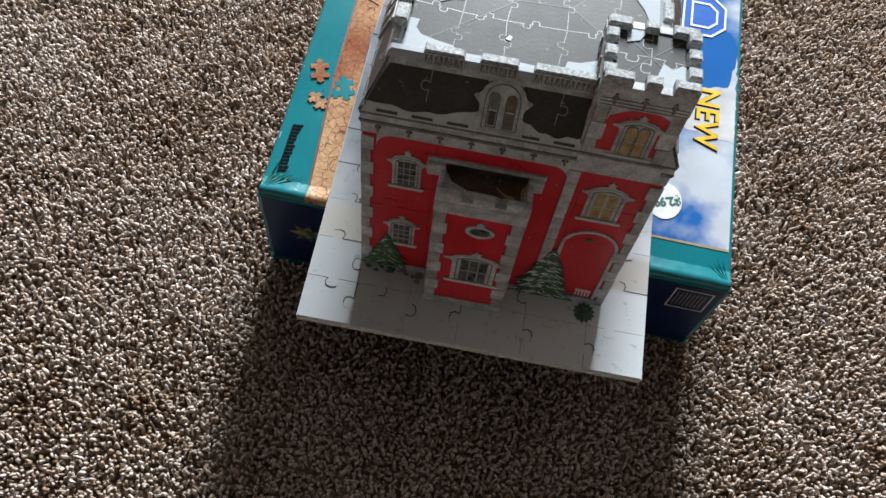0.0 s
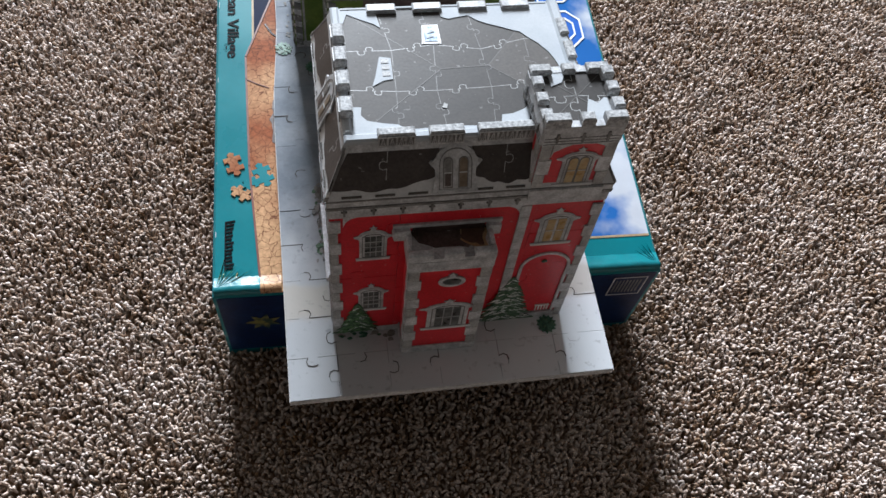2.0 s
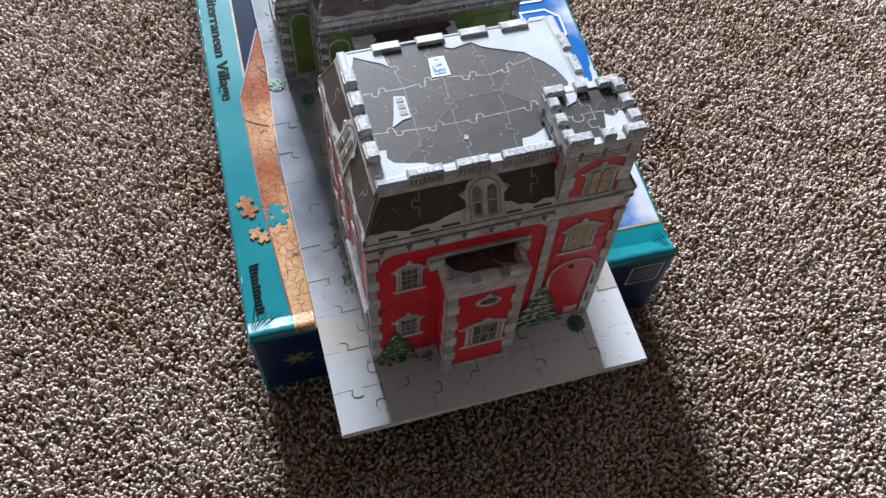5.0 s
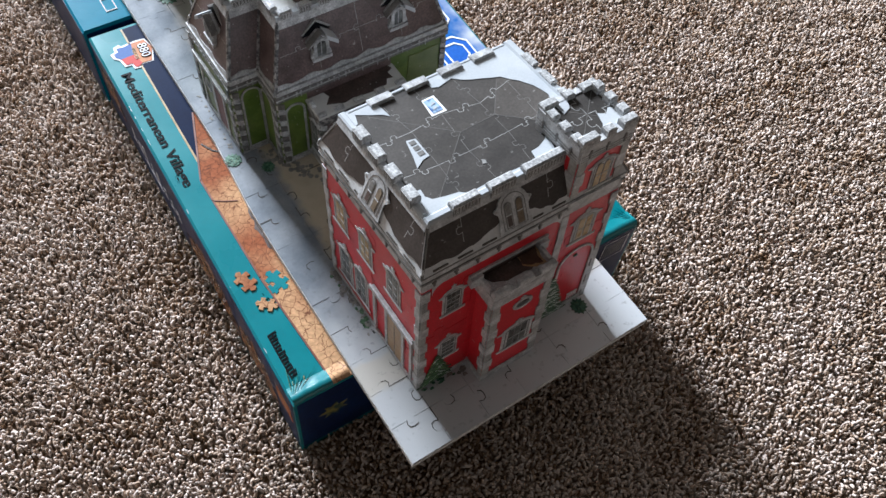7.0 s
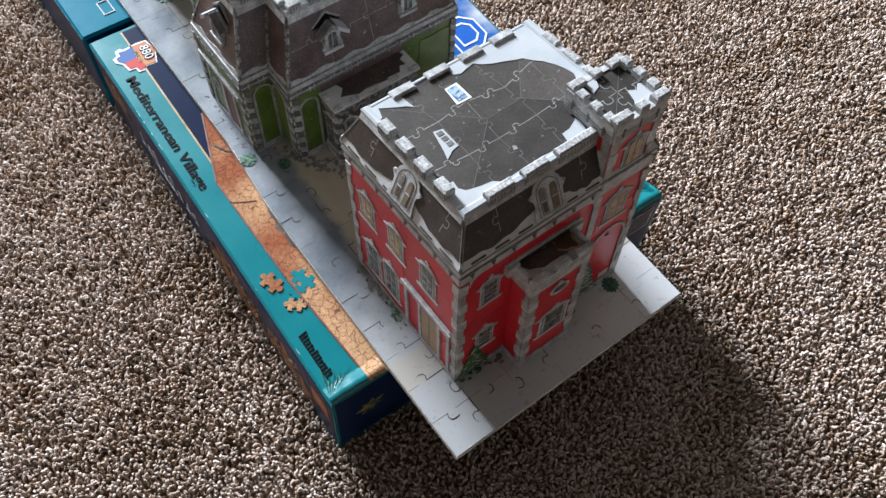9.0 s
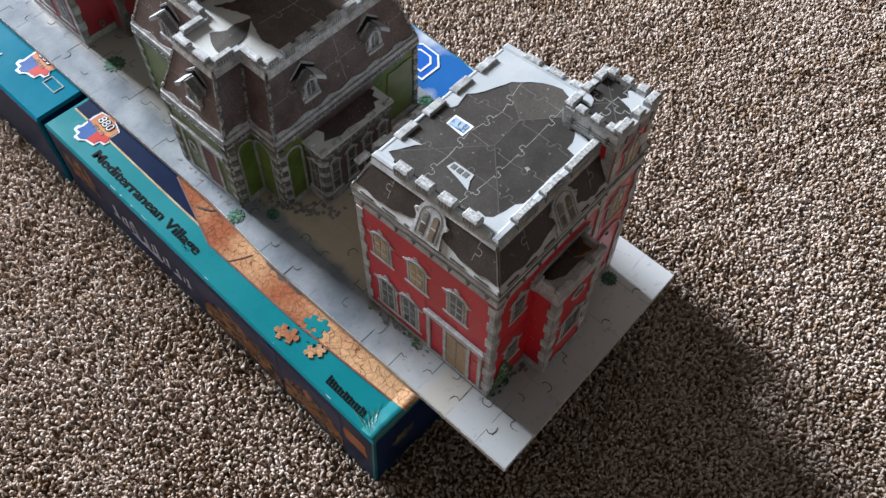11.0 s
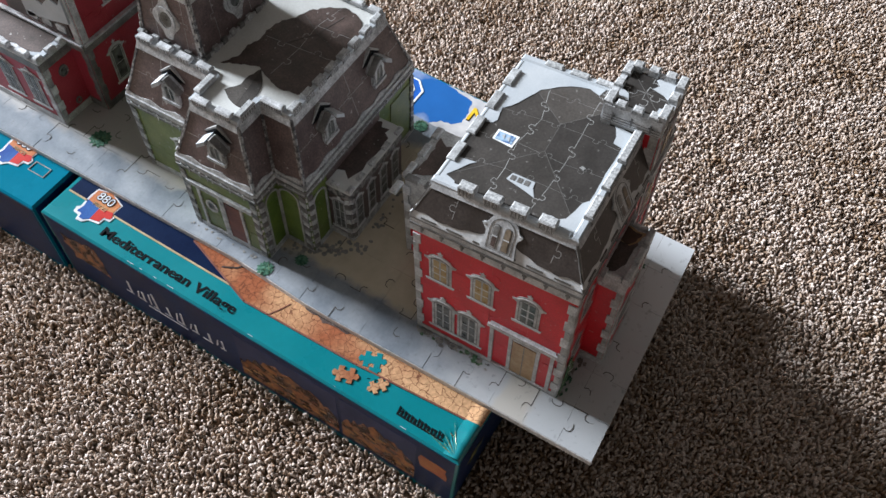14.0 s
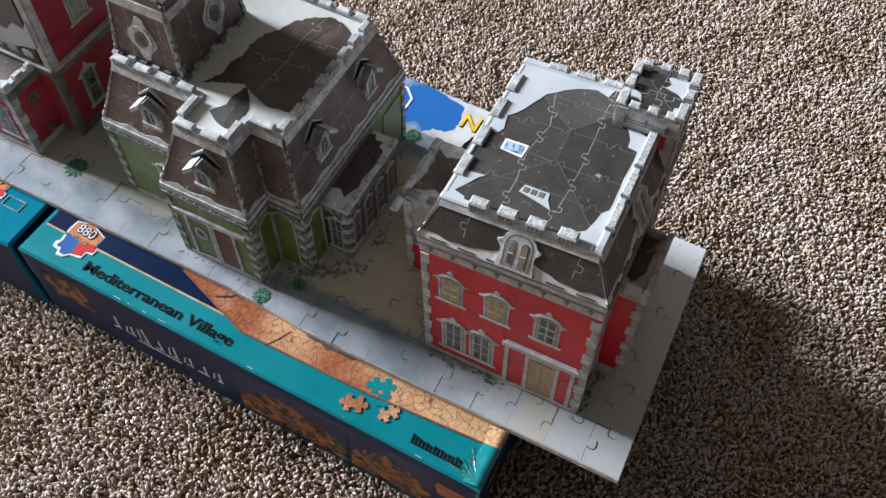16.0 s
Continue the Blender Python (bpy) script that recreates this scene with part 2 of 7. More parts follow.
def base_material():
    """Printed ground of the village: bluish snow along the border, sandy paving round the houses."""
    m = material("printed_village_ground", (0.275, 0.297, 0.326), (0.165, 0.188, 0.218), 38, 0.65, 0.05, fine=500, fine_amount=0.05, per_object=0.03, spec=0.06)
    nt = m.node_tree
    p = nt.nodes["Principled BSDF"]
    src = p.inputs["Base Color"].links[0].from_socket
    tc = nt.nodes.new("ShaderNodeTexCoord")
    sep = nt.nodes.new("ShaderNodeSeparateXYZ")
    shift = nt.nodes.new("ShaderNodeVectorMath")
    shift.inputs[1].default_value = (0.09, 0.35, 0.0)
    nt.links.new(tc.outputs["Object"], shift.inputs[0])
    nt.links.new(shift.outputs[0], sep.inputs[0])
    nz = nt.nodes.new("ShaderNodeTexNoise")
    nz.inputs["Scale"].default_value, nz.inputs["Detail"].default_value = 70, 4
    nt.links.new(tc.outputs["Object"], nz.inputs["Vector"])

    def node(op, a, b):
        n = nt.nodes.new("ShaderNodeMath")
        n.operation = op
        for i, s in enumerate((a, b)):
            if isinstance(s, (int, float)):
                n.inputs[i].default_value = s
            else:
                nt.links.new(s, n.inputs[i])
        return n.outputs[0]

    # distance from the middle line of the base, wobbled
    ax = node("ABSOLUTE", node("SUBTRACT", sep.outputs[0], 0.093), 0)
    wob = node("MULTIPLY", node("SUBTRACT", nz.outputs["Fac"], 0.5), 0.02)
    edge = nt.nodes.new("ShaderNodeMapRange")
    edge.interpolation_type = "SMOOTHSTEP"
    edge.inputs[1].default_value, edge.inputs[2].default_value = 0.068, 0.058
    nt.links.new(node("ADD", ax, wob), edge.inputs[0])
    front = nt.nodes.new("ShaderNodeMapRange")
    front.interpolation_type = "SMOOTHSTEP"
    front.inputs[1].default_value, front.inputs[2].default_value = 0.06, 0.10
    nt.links.new(sep.outputs[1], front.inputs[0])
    mask = node("MULTIPLY", edge.outputs[0], front.outputs[0])
    sand = nt.nodes.new("ShaderNodeMix")
    sand.data_type = "RGBA"
    sand.inputs[6].default_value, sand.inputs[7].default_value = (0.38, 0.325, 0.24, 1), (0.58, 0.515, 0.41, 1)
    nt.links.new(nz.outputs["Fac"], sand.inputs[0])
    # the paving turns grey beyond the green house
    beyond = nt.nodes.new("ShaderNodeMapRange")
    beyond.interpolation_type = "SMOOTHSTEP"
    beyond.inputs[1].default_value, beyond.inputs[2].default_value, beyond.inputs[4].default_value = 0.24, 0.40, 0.9
    nt.links.new(sep.outputs[1], beyond.inputs[0])
    grey = nt.nodes.new("ShaderNodeMix")
    grey.data_type = "RGBA"
    grey.inputs[7].default_value = (0.34, 0.34, 0.345, 1)
    nt.links.new(beyond.outputs[0], grey.inputs[0])
    nt.links.new(sand.outputs[2], grey.inputs[6])
    # white snow at the near end, lightened against the house's shade, passing into bluish print
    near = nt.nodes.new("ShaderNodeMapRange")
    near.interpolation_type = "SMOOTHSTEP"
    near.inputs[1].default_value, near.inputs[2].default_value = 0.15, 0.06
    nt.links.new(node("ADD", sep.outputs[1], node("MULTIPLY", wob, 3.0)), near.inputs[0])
    near_white = nt.nodes.new("ShaderNodeMix")
    near_white.data_type = "RGBA"
    # the colour grows whiter towards the tower side
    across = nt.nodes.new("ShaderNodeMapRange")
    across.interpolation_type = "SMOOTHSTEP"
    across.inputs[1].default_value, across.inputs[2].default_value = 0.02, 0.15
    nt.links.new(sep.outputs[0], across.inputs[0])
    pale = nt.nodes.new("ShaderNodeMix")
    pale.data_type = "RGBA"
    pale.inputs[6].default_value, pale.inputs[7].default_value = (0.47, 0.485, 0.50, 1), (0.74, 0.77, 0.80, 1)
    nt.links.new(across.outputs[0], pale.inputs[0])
    nt.links.new(pale.outputs[2], near_white.inputs[7])
    nt.links.new(node("MULTIPLY", near.outputs[0], 0.85), near_white.inputs[0])
    nt.links.new(src, near_white.inputs[6])
    src = near_white.outputs[2]
    # warm trodden path to the door
    band = nt.nodes.new("ShaderNodeMapRange")
    band.interpolation_type = "SMOOTHSTEP"
    band.inputs[1].default_value, band.inputs[2].default_value = 0.014, 0.008
    nt.links.new(node("ADD", node("ABSOLUTE", node("SUBTRACT", sep.outputs[1], 0.058), 0), node("MULTIPLY", wob, 0.6)), band.inputs[0])
    trod = nt.nodes.new("ShaderNodeMix")
    trod.data_type = "RGBA"
    trod.inputs[7].default_value = (0.46, 0.43, 0.38, 1)
    nt.links.new(node("MULTIPLY", band.outputs[0], 0.75), trod.inputs[0])
    nt.links.new(src, trod.inputs[6])
    # grey speckle of printed grit
    grit = nt.nodes.new("ShaderNodeTexNoise")
    grit.inputs["Scale"].default_value, grit.inputs["Detail"].default_value = 240, 3
    nt.links.new(tc.outputs["Object"], grit.inputs["Vector"])
    gr = nt.nodes.new("ShaderNodeMapRange")
    gr.inputs[1].default_value, gr.inputs[2].default_value, gr.inputs[4].default_value = 0.62, 0.76, 0.35
    nt.links.new(grit.outputs["Fac"], gr.inputs[0])
    spk = nt.nodes.new("ShaderNodeMix")
    spk.data_type = "RGBA"
    spk.inputs[7].default_value = (0.12, 0.125, 0.125, 1)
    nt.links.new(gr.outputs[0], spk.inputs[0])
    nt.links.new(trod.outputs[2], spk.inputs[6])
    src = spk.outputs[2]
    mix = nt.nodes.new("ShaderNodeMix")
    mix.data_type = "RGBA"
    nt.links.new(mask, mix.inputs[0])
    nt.links.new(src, mix.inputs[6])
    nt.links.new(grey.outputs[2], mix.inputs[7])
    nt.links.new(mix.outputs[2], p.inputs["Base Color"])
    return m


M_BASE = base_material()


def carpet_material(name, dark):
    m = bpy.data.materials.new(name)
    m.use_nodes = True
    nt = m.node_tree
    p = nt.nodes["Principled BSDF"]
    geo = nt.nodes.new("ShaderNodeNewGeometry")
    ramp = nt.nodes.new("ShaderNodeValToRGB")
    e = ramp.color_ramp.elements
    stops = ((0.0, (0.085, 0.045, 0.021)), (0.25, (0.235, 0.147, 0.085)), (0.48, (0.49, 0.388, 0.318)), (0.72, (0.645, 0.552, 0.500)), (1.0, (0.73, 0.652, 0.618)))
    e[0].position, e[0].color = stops[0][0], (*stops[0][1], 1)
    e[1].position, e[1].color = stops[-1][0], (*stops[-1][1], 1)
    for pos, c in stops[1:-1]:
        k = e.new(pos)
        k.color = (*c, 1)
    tc = nt.nodes.new("ShaderNodeTexCoord")
    nz = nt.nodes.new("ShaderNodeTexNoise")
    nz.inputs["Scale"].default_value, nz.inputs["Detail"].default_value, nz.inputs["Roughness"].default_value = 9, 6, 0.8
    nt.links.new(tc.outputs["Object"], nz.inputs["Vector"])
    add = nt.nodes.new("ShaderNodeMath")
    add.operation = "MULTIPLY_ADD"
    add.inputs[1].default_value, add.inputs[2].default_value = 0.8, -0.40
    nt.links.new(nz.outputs["Fac"], add.inputs[0])
    s = nt.nodes.new("ShaderNodeMath")
    s.operation = "ADD"
    nt.links.new(add.outputs[0], s.inputs[0])
    if dark:
        fine = nt.nodes.new("ShaderNodeTexNoise")
        fine.inputs["Scale"].default_value = 260
        nt.links.new(tc.outputs["Object"], fine.inputs["Vector"])
        # backing colour lowered to stand in for the shade between tufts
        low = nt.nodes.new("ShaderNodeMath")
        low.operation = "MULTIPLY"
        low.inputs[1].default_value = 0.62
        nt.links.new(fine.outputs["Fac"], low.inputs[0])
        nt.links.new(low.outputs[0], s.inputs[1])
    else:
        # flecked fibres within each tuft
        fleck = nt.nodes.new("ShaderNodeTexNoise")
        fleck.inputs["Scale"].default_value, fleck.inputs["Detail"].default_value = 620, 2
        nt.links.new(tc.outputs["Object"], fleck.inputs["Vector"])
        sway = nt.nodes.new("ShaderNodeMath")
        sway.operation = "MULTIPLY_ADD"
        sway.inputs[1].default_value, sway.inputs[2].default_value = 0.45, 0.065
        nt.links.new(fleck.outputs["Fac"], sway.inputs[0])
        both = nt.nodes.new("ShaderNodeMath")
        both.operation = "MULTIPLY_ADD"
        both.inputs[1].default_value = 0.45
        nt.links.new(geo.outputs["Random Per Island"], both.inputs[0])
        nt.links.new(sway.outputs[0], both.inputs[2])
        nt.links.new(both.outputs[0], s.inputs[1])
    nt.links.new(s.outputs[0], ramp.inputs[0])
    nt.links.new(ramp.outputs[0], p.inputs["Base Color"])
    p.inputs["Roughness"].default_value = 0.9
    p.inputs["Specular IOR Level"].default_value = 0.05
    p.inputs["Sheen Weight"].default_value = 0.1
    fib = nt.nodes.new("ShaderNodeTexNoise")
    fib.inputs["Scale"].default_value = 1500
    nt.links.new(tc.outputs["Object"], fib.inputs["Vector"])
    bp = nt.nodes.new("ShaderNodeBump")
    bp.inputs["Strength"].default_value, bp.inputs["Distance"].default_value = 0.5, 0.001
    nt.links.new(fib.outputs["Fac"], bp.inputs["Height"])
    nt.links.new(bp.outputs[0], p.inputs["Normal"])
    return m


M_YARN = carpet_material("carpet_yarn", False)
M_BACKING = carpet_material("carpet_backing_darkened", True)


# ---- mesh helpers ----
ORIGIN = {}
WARP = [None]


def thing(name, loc, label, category, group="", kind=""):
    ob = new(name)
    ob.empty_display_size = 0.01
    ob.location = loc
    ORIGIN[ob.name] = Vector(loc)
    return tagged(ob, label, category, group, kind)


def part(name, bm, mat, parent=None, label="", smooth=False):
    """One bmesh in place coordinates as one mesh object under parent."""
    base = ORIGIN[parent.name] if parent else Vector((0, 0, 0))
    bmesh.ops.recalc_face_normals(bm, faces=bm.faces)
    for v in bm.verts:
        co = WARP[0](v.co) if WARP[0] else v.co
        v.co = co - base
    me = bpy.data.meshes.new(name)
    bm.to_mesh(me)
    bm.free()
    me.materials.append(mat)
    if smooth:
        me.polygons.foreach_set("use_smooth", [True] * len(me.polygons))
    ob = new(name, me)
    if parent:
        ob.parent = parent
    ORIGIN[ob.name] = base
    if label:
        ob["label"] = label
    return ob


def B():
    return bmesh.new()


class Face:
    """A flat frame: origin, across, up, outward."""

    def __init__(self, o, u, v, n=None):
        self.o, self.u, self.v = Vector(o), Vector(u).normalized(), Vector(v).normalized()
        self.n = Vector(n).normalized() if n is not None else self.u.cross(self.v)

    def at(self, a, b, d=0.0):
        return self.o + self.u * a + self.v * b + self.n * d

    def uv(self, p):
        q = Vector(p) - self.o
        return (q.dot(self.u), q.dot(self.v))


def slab(bm, F, poly, d0, d1):
    lo = [bm.verts.new(F.at(a, b, d0)) for a, b in poly]
    hi = [bm.verts.new(F.at(a, b, d1)) for a, b in poly]
    bm.faces.new(hi)
    bm.faces.new(lo[::-1])
    for i in range(len(poly)):
        j = (i + 1) % len(poly)
        bm.faces.new((lo[i], lo[j], hi[j], hi[i]))
    return bm


def ring(bm, F, outer, inner, d0, d1):
    n = len(outer)
    vs = [[bm.verts.new(F.at(a, b, d)) for a, b in poly] for poly, d in ((outer, d0), (outer, d1), (inner, d1), (inner, d0))]
    for k in range(4):
        for i in range(n):
            j = (i + 1) % n
            bm.faces.new((vs[k][i], vs[k][j], vs[(k + 1) % 4][j], vs[(k + 1) % 4][i]))
    return bm


def rect(a0, b0, a1, b1):
    return [(a0, b0), (a1, b0), (a1, b1), (a0, b1)]


def box(bm, x0, y0, z0, x1, y1, z1, c=0.0):
    """A block with chamfered upper edges."""
    lv = [(0, z0)] + ([(0, z1 - c), (c, z1)] if c else [(0, z1)])
    rows = [[bm.verts.new(p) for p in ((x0 + i, y0 + i, z), (x1 - i, y0 + i, z), (x1 - i, y1 - i, z), (x0 + i, y1 - i, z))] for i, z in lv]
    bm.faces.new(rows[0][::-1])
    bm.faces.new(rows[-1])
    for r, s in zip(rows, rows[1:]):
        for i in range(4):
            bm.faces.new((r[i], r[(i + 1) % 4], s[(i + 1) % 4], s[i]))
    return bm


def arch(a0, b0, a1, b1, n=8):
    """An upright opening with a round head."""
    r, c = (a1 - a0) / 2, (a0 + a1) / 2
    return [(a0, b0), (a1, b0)] + [(c + r * math.cos(math.pi * i / n), b1 - r + r * math.sin(math.pi * i / n)) for i in range(n + 1)]


def oval(a, b, ra, rb, n=18):
    return [(a + ra * math.cos(2 * math.pi * i / n), b + rb * math.sin(2 * math.pi * i / n)) for i in range(n)]


def wavy(pts, step, amp, seed, closed=True):
    """A hand-drawn looking outline through a few corners."""
    out, r = [], random.Random(seed)
    k = len(pts)
    for i in range(k if closed else k - 1):
        p, q = Vector(pts[i]), Vector(pts[(i + 1) % k])
        d = q - p
        n = max(1, int(d.length / step))
        side = Vector((-d.y, d.x)).normalized()
        for j in range(n):
            w = 0 if j == 0 else r.uniform(-amp, amp)
            out.append(tuple(p + d * (j / n) + side * w))
    if not closed:
        out.append(tuple(pts[-1]))
    return out


KNOB = ((0.40, 0.0), (0.365, 0.10), (0.40, 0.19), (0.5, 0.215), (0.60, 0.19), (0.635, 0.10), (0.60, 0.0))


def jigsaw(F, us, vs, d0, d1, mat, parent, name="puzzle_piece", seed=1, shrink=0.986, skip=None, label="", uneven=0.00025, knob=1.0, wander=0.0, seam=None, cross=None, seam_w=0.00016, dash=None, curl=False):
    """Interlocking flat pieces over the grid us x vs of the frame F."""
    r = random.Random(seed)
    hs = {(i, j): r.choice((-1, 1)) for i in range(len(us)) for j in range(len(vs))}
    vsn = {(i, j): r.choice((-1, 1)) for i in range(len(us)) for j in range(len(vs))}
    jit = {(i, j): r.uniform(-0.12, 0.12) for i in range(len(us) + 1) for j in range(len(vs) + 1)}
    size = min(min(b - a for a, b in zip(us, us[1:])), min(b - a for a, b in zip(vs, vs[1:])))

    def side(p, q, sign, flat, sh):
        p, q = Vector(p), Vector(q)
        out = [tuple(p)]
        if not flat and curl:
            d = q - p
            n = Vector((-d.y, d.x)).normalized() * sign
            e = d.normalized() * size * knob
            for k in (-1, 1):
                out += [tuple(p + d * (0.5 + sh) + e * ((t - 0.5) * 0.80 + k * 0.12) - n * k * h * size * knob * 0.75) for t, h in KNOB]
            return out
        if not flat:
            d = q - p
            n = Vector((-d.y, d.x)).normalized() * sign
            out += [tuple(p + d * 0.5 + d * sh + d.normalized() * (t - 0.5) * size * 1.1 * knob + n * h * size * knob) for t, h in KNOB]
        return out

    rw = random.Random(seed + 900)

    def shift(k, ks):
        return rw.uniform(-wander, wander) * (ks[1] - ks[0]) if wander and 0 < k < len(ks) - 1 else 0

    node = {(i, j): (us[i] + shift(i, us), vs[j] + shift(j, vs)) for i in range(len(us)) for j in range(len(vs))}
    made = []
    for i in range(len(us) - 1):
        for j in range(len(vs) - 1):
            if skip and skip(us[i], vs[j], us[i + 1], vs[j + 1]):
                continue
            a, b, c, d = node[i, j], node[i + 1, j], node[i + 1, j + 1], node[i, j + 1]
            poly = side(a, b, hs[i, j], j == 0, jit[i, j])
            poly += side(b, c, vsn[i + 1, j], i == len(us) - 2, jit[i + 1, j])
            top = side(d, c, hs[i, j + 1], j == len(vs) - 2, jit[i, j + 1])
            poly += [c] + top[:0:-1]
            left = side(a, d, vsn[i, j], i == 0, jit[i, j])
            poly += [d] + left[:0:-1]
            cx, cy = (us[i] + us[i + 1]) / 2, (vs[j] + vs[j + 1]) / 2
            poly = [(cx + (x - cx) * shrink, cy + (y - cy) * shrink) for x, y in poly]
            lift = r.uniform(0, uneven)
            made.append(part(name, slab(B(), F, poly, d0, d1 + lift), mat, parent, label))
    if dash:
        # short dark strips at some knobs, painting the seam and the knob's shadow
        rd = random.Random(seed + 50)
        for i in range(len(us) - 1):
            for j in range(len(vs) - 1):
                for inner, p, q, sign in ((i > 0, node[i, j], node[i, j + 1], vsn[i, j]), (j > 0, node[i, j], node[i + 1, j], hs[i, j])):
                    if inner and rd.random() < 0.75:
                        run = side(p, q, sign, False, jit[i, j]) + [q]
                        k = rd.choice((0, 1, 2, 4))
                        strip(F, run[k:k + rd.choice((4, 5, 6))], d1 + uneven + 0.00006, dash, parent, 0.00024)
    if seam:
        # the pale joints between the pieces
        for i in range(len(us)):
            for j in range(len(vs)):
                if 0 < i < len(us) - 1 and j < len(vs) - 1:
                    strip(F, side(node[i, j], node[i, j + 1], vsn[i, j], False, jit[i, j]) + [node[i, j + 1]], d1 + 0.00006, cross or seam, parent, seam_w * (0.8 if cross else 1))
                if 0 < j < len(vs) - 1 and i < len(us) - 1:
                    strip(F, side(node[i, j], node[i + 1, j], hs[i, j], False, jit[i, j]) + [node[i + 1, j]], d1 + 0.00006, seam, parent, seam_w)
    return made


def strip(F, pts, d, mat, parent, w):
    """A thin raised line along a run of points."""
    bm = B()
    pts = [Vector(p) for p in pts]
    for a, b in zip(pts, pts[1:]):
        e = (b - a).normalized()
        m = Vector((-e.y, e.x)) * w
        a, b = a - e * w * 0.6, b + e * w * 0.6
        vs = [bm.verts.new(F.at(*c, d)) for c in (a - m, b - m, b + m, a + m)]
        lo = [bm.verts.new(F.at(*c, d - 0.0004)) for c in (a - m, b - m, b + m, a + m)]
        bm.faces.new(vs)
        for i in range(4):
            bm.faces.new((lo[i], lo[(i + 1) % 4], vs[(i + 1) % 4], vs[i]))
    return part("joint", bm, mat, parent)


def seam_line(F, p, q, d, mat, parent, size, sign, shift=0.0, w=0.00016):
    """A pale interlocking joint between two pieces: a straight run with one knob."""
    p, q = Vector(p), Vector(q)
    dirv = q - p
    n = Vector((-dirv.y, dirv.x)).normalized() * sign
    pts = [p] + [p + dirv * (0.5 + shift) + dirv.normalized() * (t - 0.5) * size * 1.3 + n * h * size * 1.3 for t, h in KNOB] + [q]
    return strip(F, pts, d, mat, parent, w)


UP = Face((0, 0, 0), (1, 0, 0), (0, 1, 0))


def flat(z):
    return Face((0, 0, z), (1, 0, 0), (0, 1, 0))


def steps(a, b, n):
    return [a + (b - a) * i / n for i in range(n + 1)]


# ---- room: carpet, walls, window ----
def carpet():
    bm = B()
    slab(bm, UP, rect(-2.5, -2.5, 2.5, 3.5), -0.03, 0.001)
    ground = part("floor", bm, M_BACKING)
    tagged(ground, "brown and beige cut-pile carpet over the whole floor", "carpet", kind="structure")
    # yarn tufts where the carpet is seen: short stems whose heads curl over in all directions
    rng = np.random.default_rng(5)
    pitch = 0.00248
    xs, ys = np.meshgrid(np.arange(-0.34, 0.74, pitch), np.arange(-0.26, 0.74, pitch))
    pts = np.stack([xs.ravel(), ys.ravel()], 1) + rng.uniform(-0.48, 0.48, (xs.size, 2)) * pitch
    keep = ~((pts[:, 0] > -0.02) & (pts[:, 0] < 0.21) & (pts[:, 1] > 0.085) & (pts[:, 1] < 0.75))
    px, py = pts[:, 0], pts[:, 1]
    keep &= (py < 0.74 - (px - 0.25) * 1.10) & (py > 0.12 - (px + 0.34) * 1.3) & (py > -0.27 + (px - 0.2) * 0.3) & (py < 0.75 + (px + 0.05) * 1.4)
    pts = pts[keep]
    n = len(pts)
    k, prof = 4, ((0.30, 0.80, 0.0), (0.72, 1.0, 0.30), (0.95, 0.70, 0.85))
    h = rng.uniform(0.0056, 0.0092, n) + 0.0010 * np.sin(pts[:, 0] * 90 + 3 * np.sin(pts[:, 1] * 40)) * np.sin(pts[:, 1] * 110)
    rad = rng.uniform(0.00080, 0.00148, n)
    way = rng.uniform(0, 2 * np.pi, n)
    bend = rng.uniform(0.0008, 0.0040, n)
    lean = np.stack([np.cos(way) * bend, np.sin(way) * bend], 1)
    phase = rng.uniform(0, 6.28, n)
    verts = np.zeros((n, len(prof) * k + 1, 3), np.float32)
    for r, (tz, tr, tl) in enumerate(prof):
        for j in range(k):
            a = phase + 2 * np.pi * j / k
            wob = rng.uniform(0.62, 1.32, n)
            # the upper ring tips over with the bend
            tip = tl * np.cos(a - way) * bend * 0.35
            verts[:, r * k + j] = np.stack([pts[:, 0] + lean[:, 0] * tl + np.cos(a) * rad * tr * wob, pts[:, 1] + lean[:, 1] * tl + np.sin(a) * rad * tr * wob, h * tz - tip], 1)
    verts[:, -1] = np.stack([pts[:, 0] + lean[:, 0] * 1.12, pts[:, 1] + lean[:, 1] * 1.12, h * 1.02], 1)
    tri = []
    for r in range(len(prof) - 1):
        for j in range(k):
            a, b, c, d = r * k + j, r * k + (j + 1) % k, (r + 1) * k + (j + 1) % k, (r + 1) * k + j
            tri += [(a, b, c), (a, c, d)]
    top = (len(prof) - 1) * k
    tri += [(top + j, top + (j + 1) % k, len(prof) * k) for j in range(k)]
    tri = np.array(tri)
    faces = (tri[None] + (np.arange(n) * verts.shape[1])[:, None, None]).reshape(-1, 3)
    me = bpy.data.meshes.new("carpet_tufts")
    me.vertices.add(verts.shape[0] * verts.shape[1])
    me.vertices.foreach_set("co", verts.ravel())
    me.loops.add(faces.size)
    me.loops.foreach_set("vertex_index", faces.ravel().astype(np.int32))
    me.polygons.add(len(faces))
    me.polygons.foreach_set("loop_start", np.arange(0, faces.size, 3, dtype=np.int32))
    me.update(calc_edges=True)
    me.polygons.foreach_set("use_smooth", np.ones(len(faces), bool))
    me.materials.append(M_YARN)
    tagged(new("carpet_tufts", me), "short twisted beige and brown carpet yarn tufts", "carpet pile", kind="stuff")


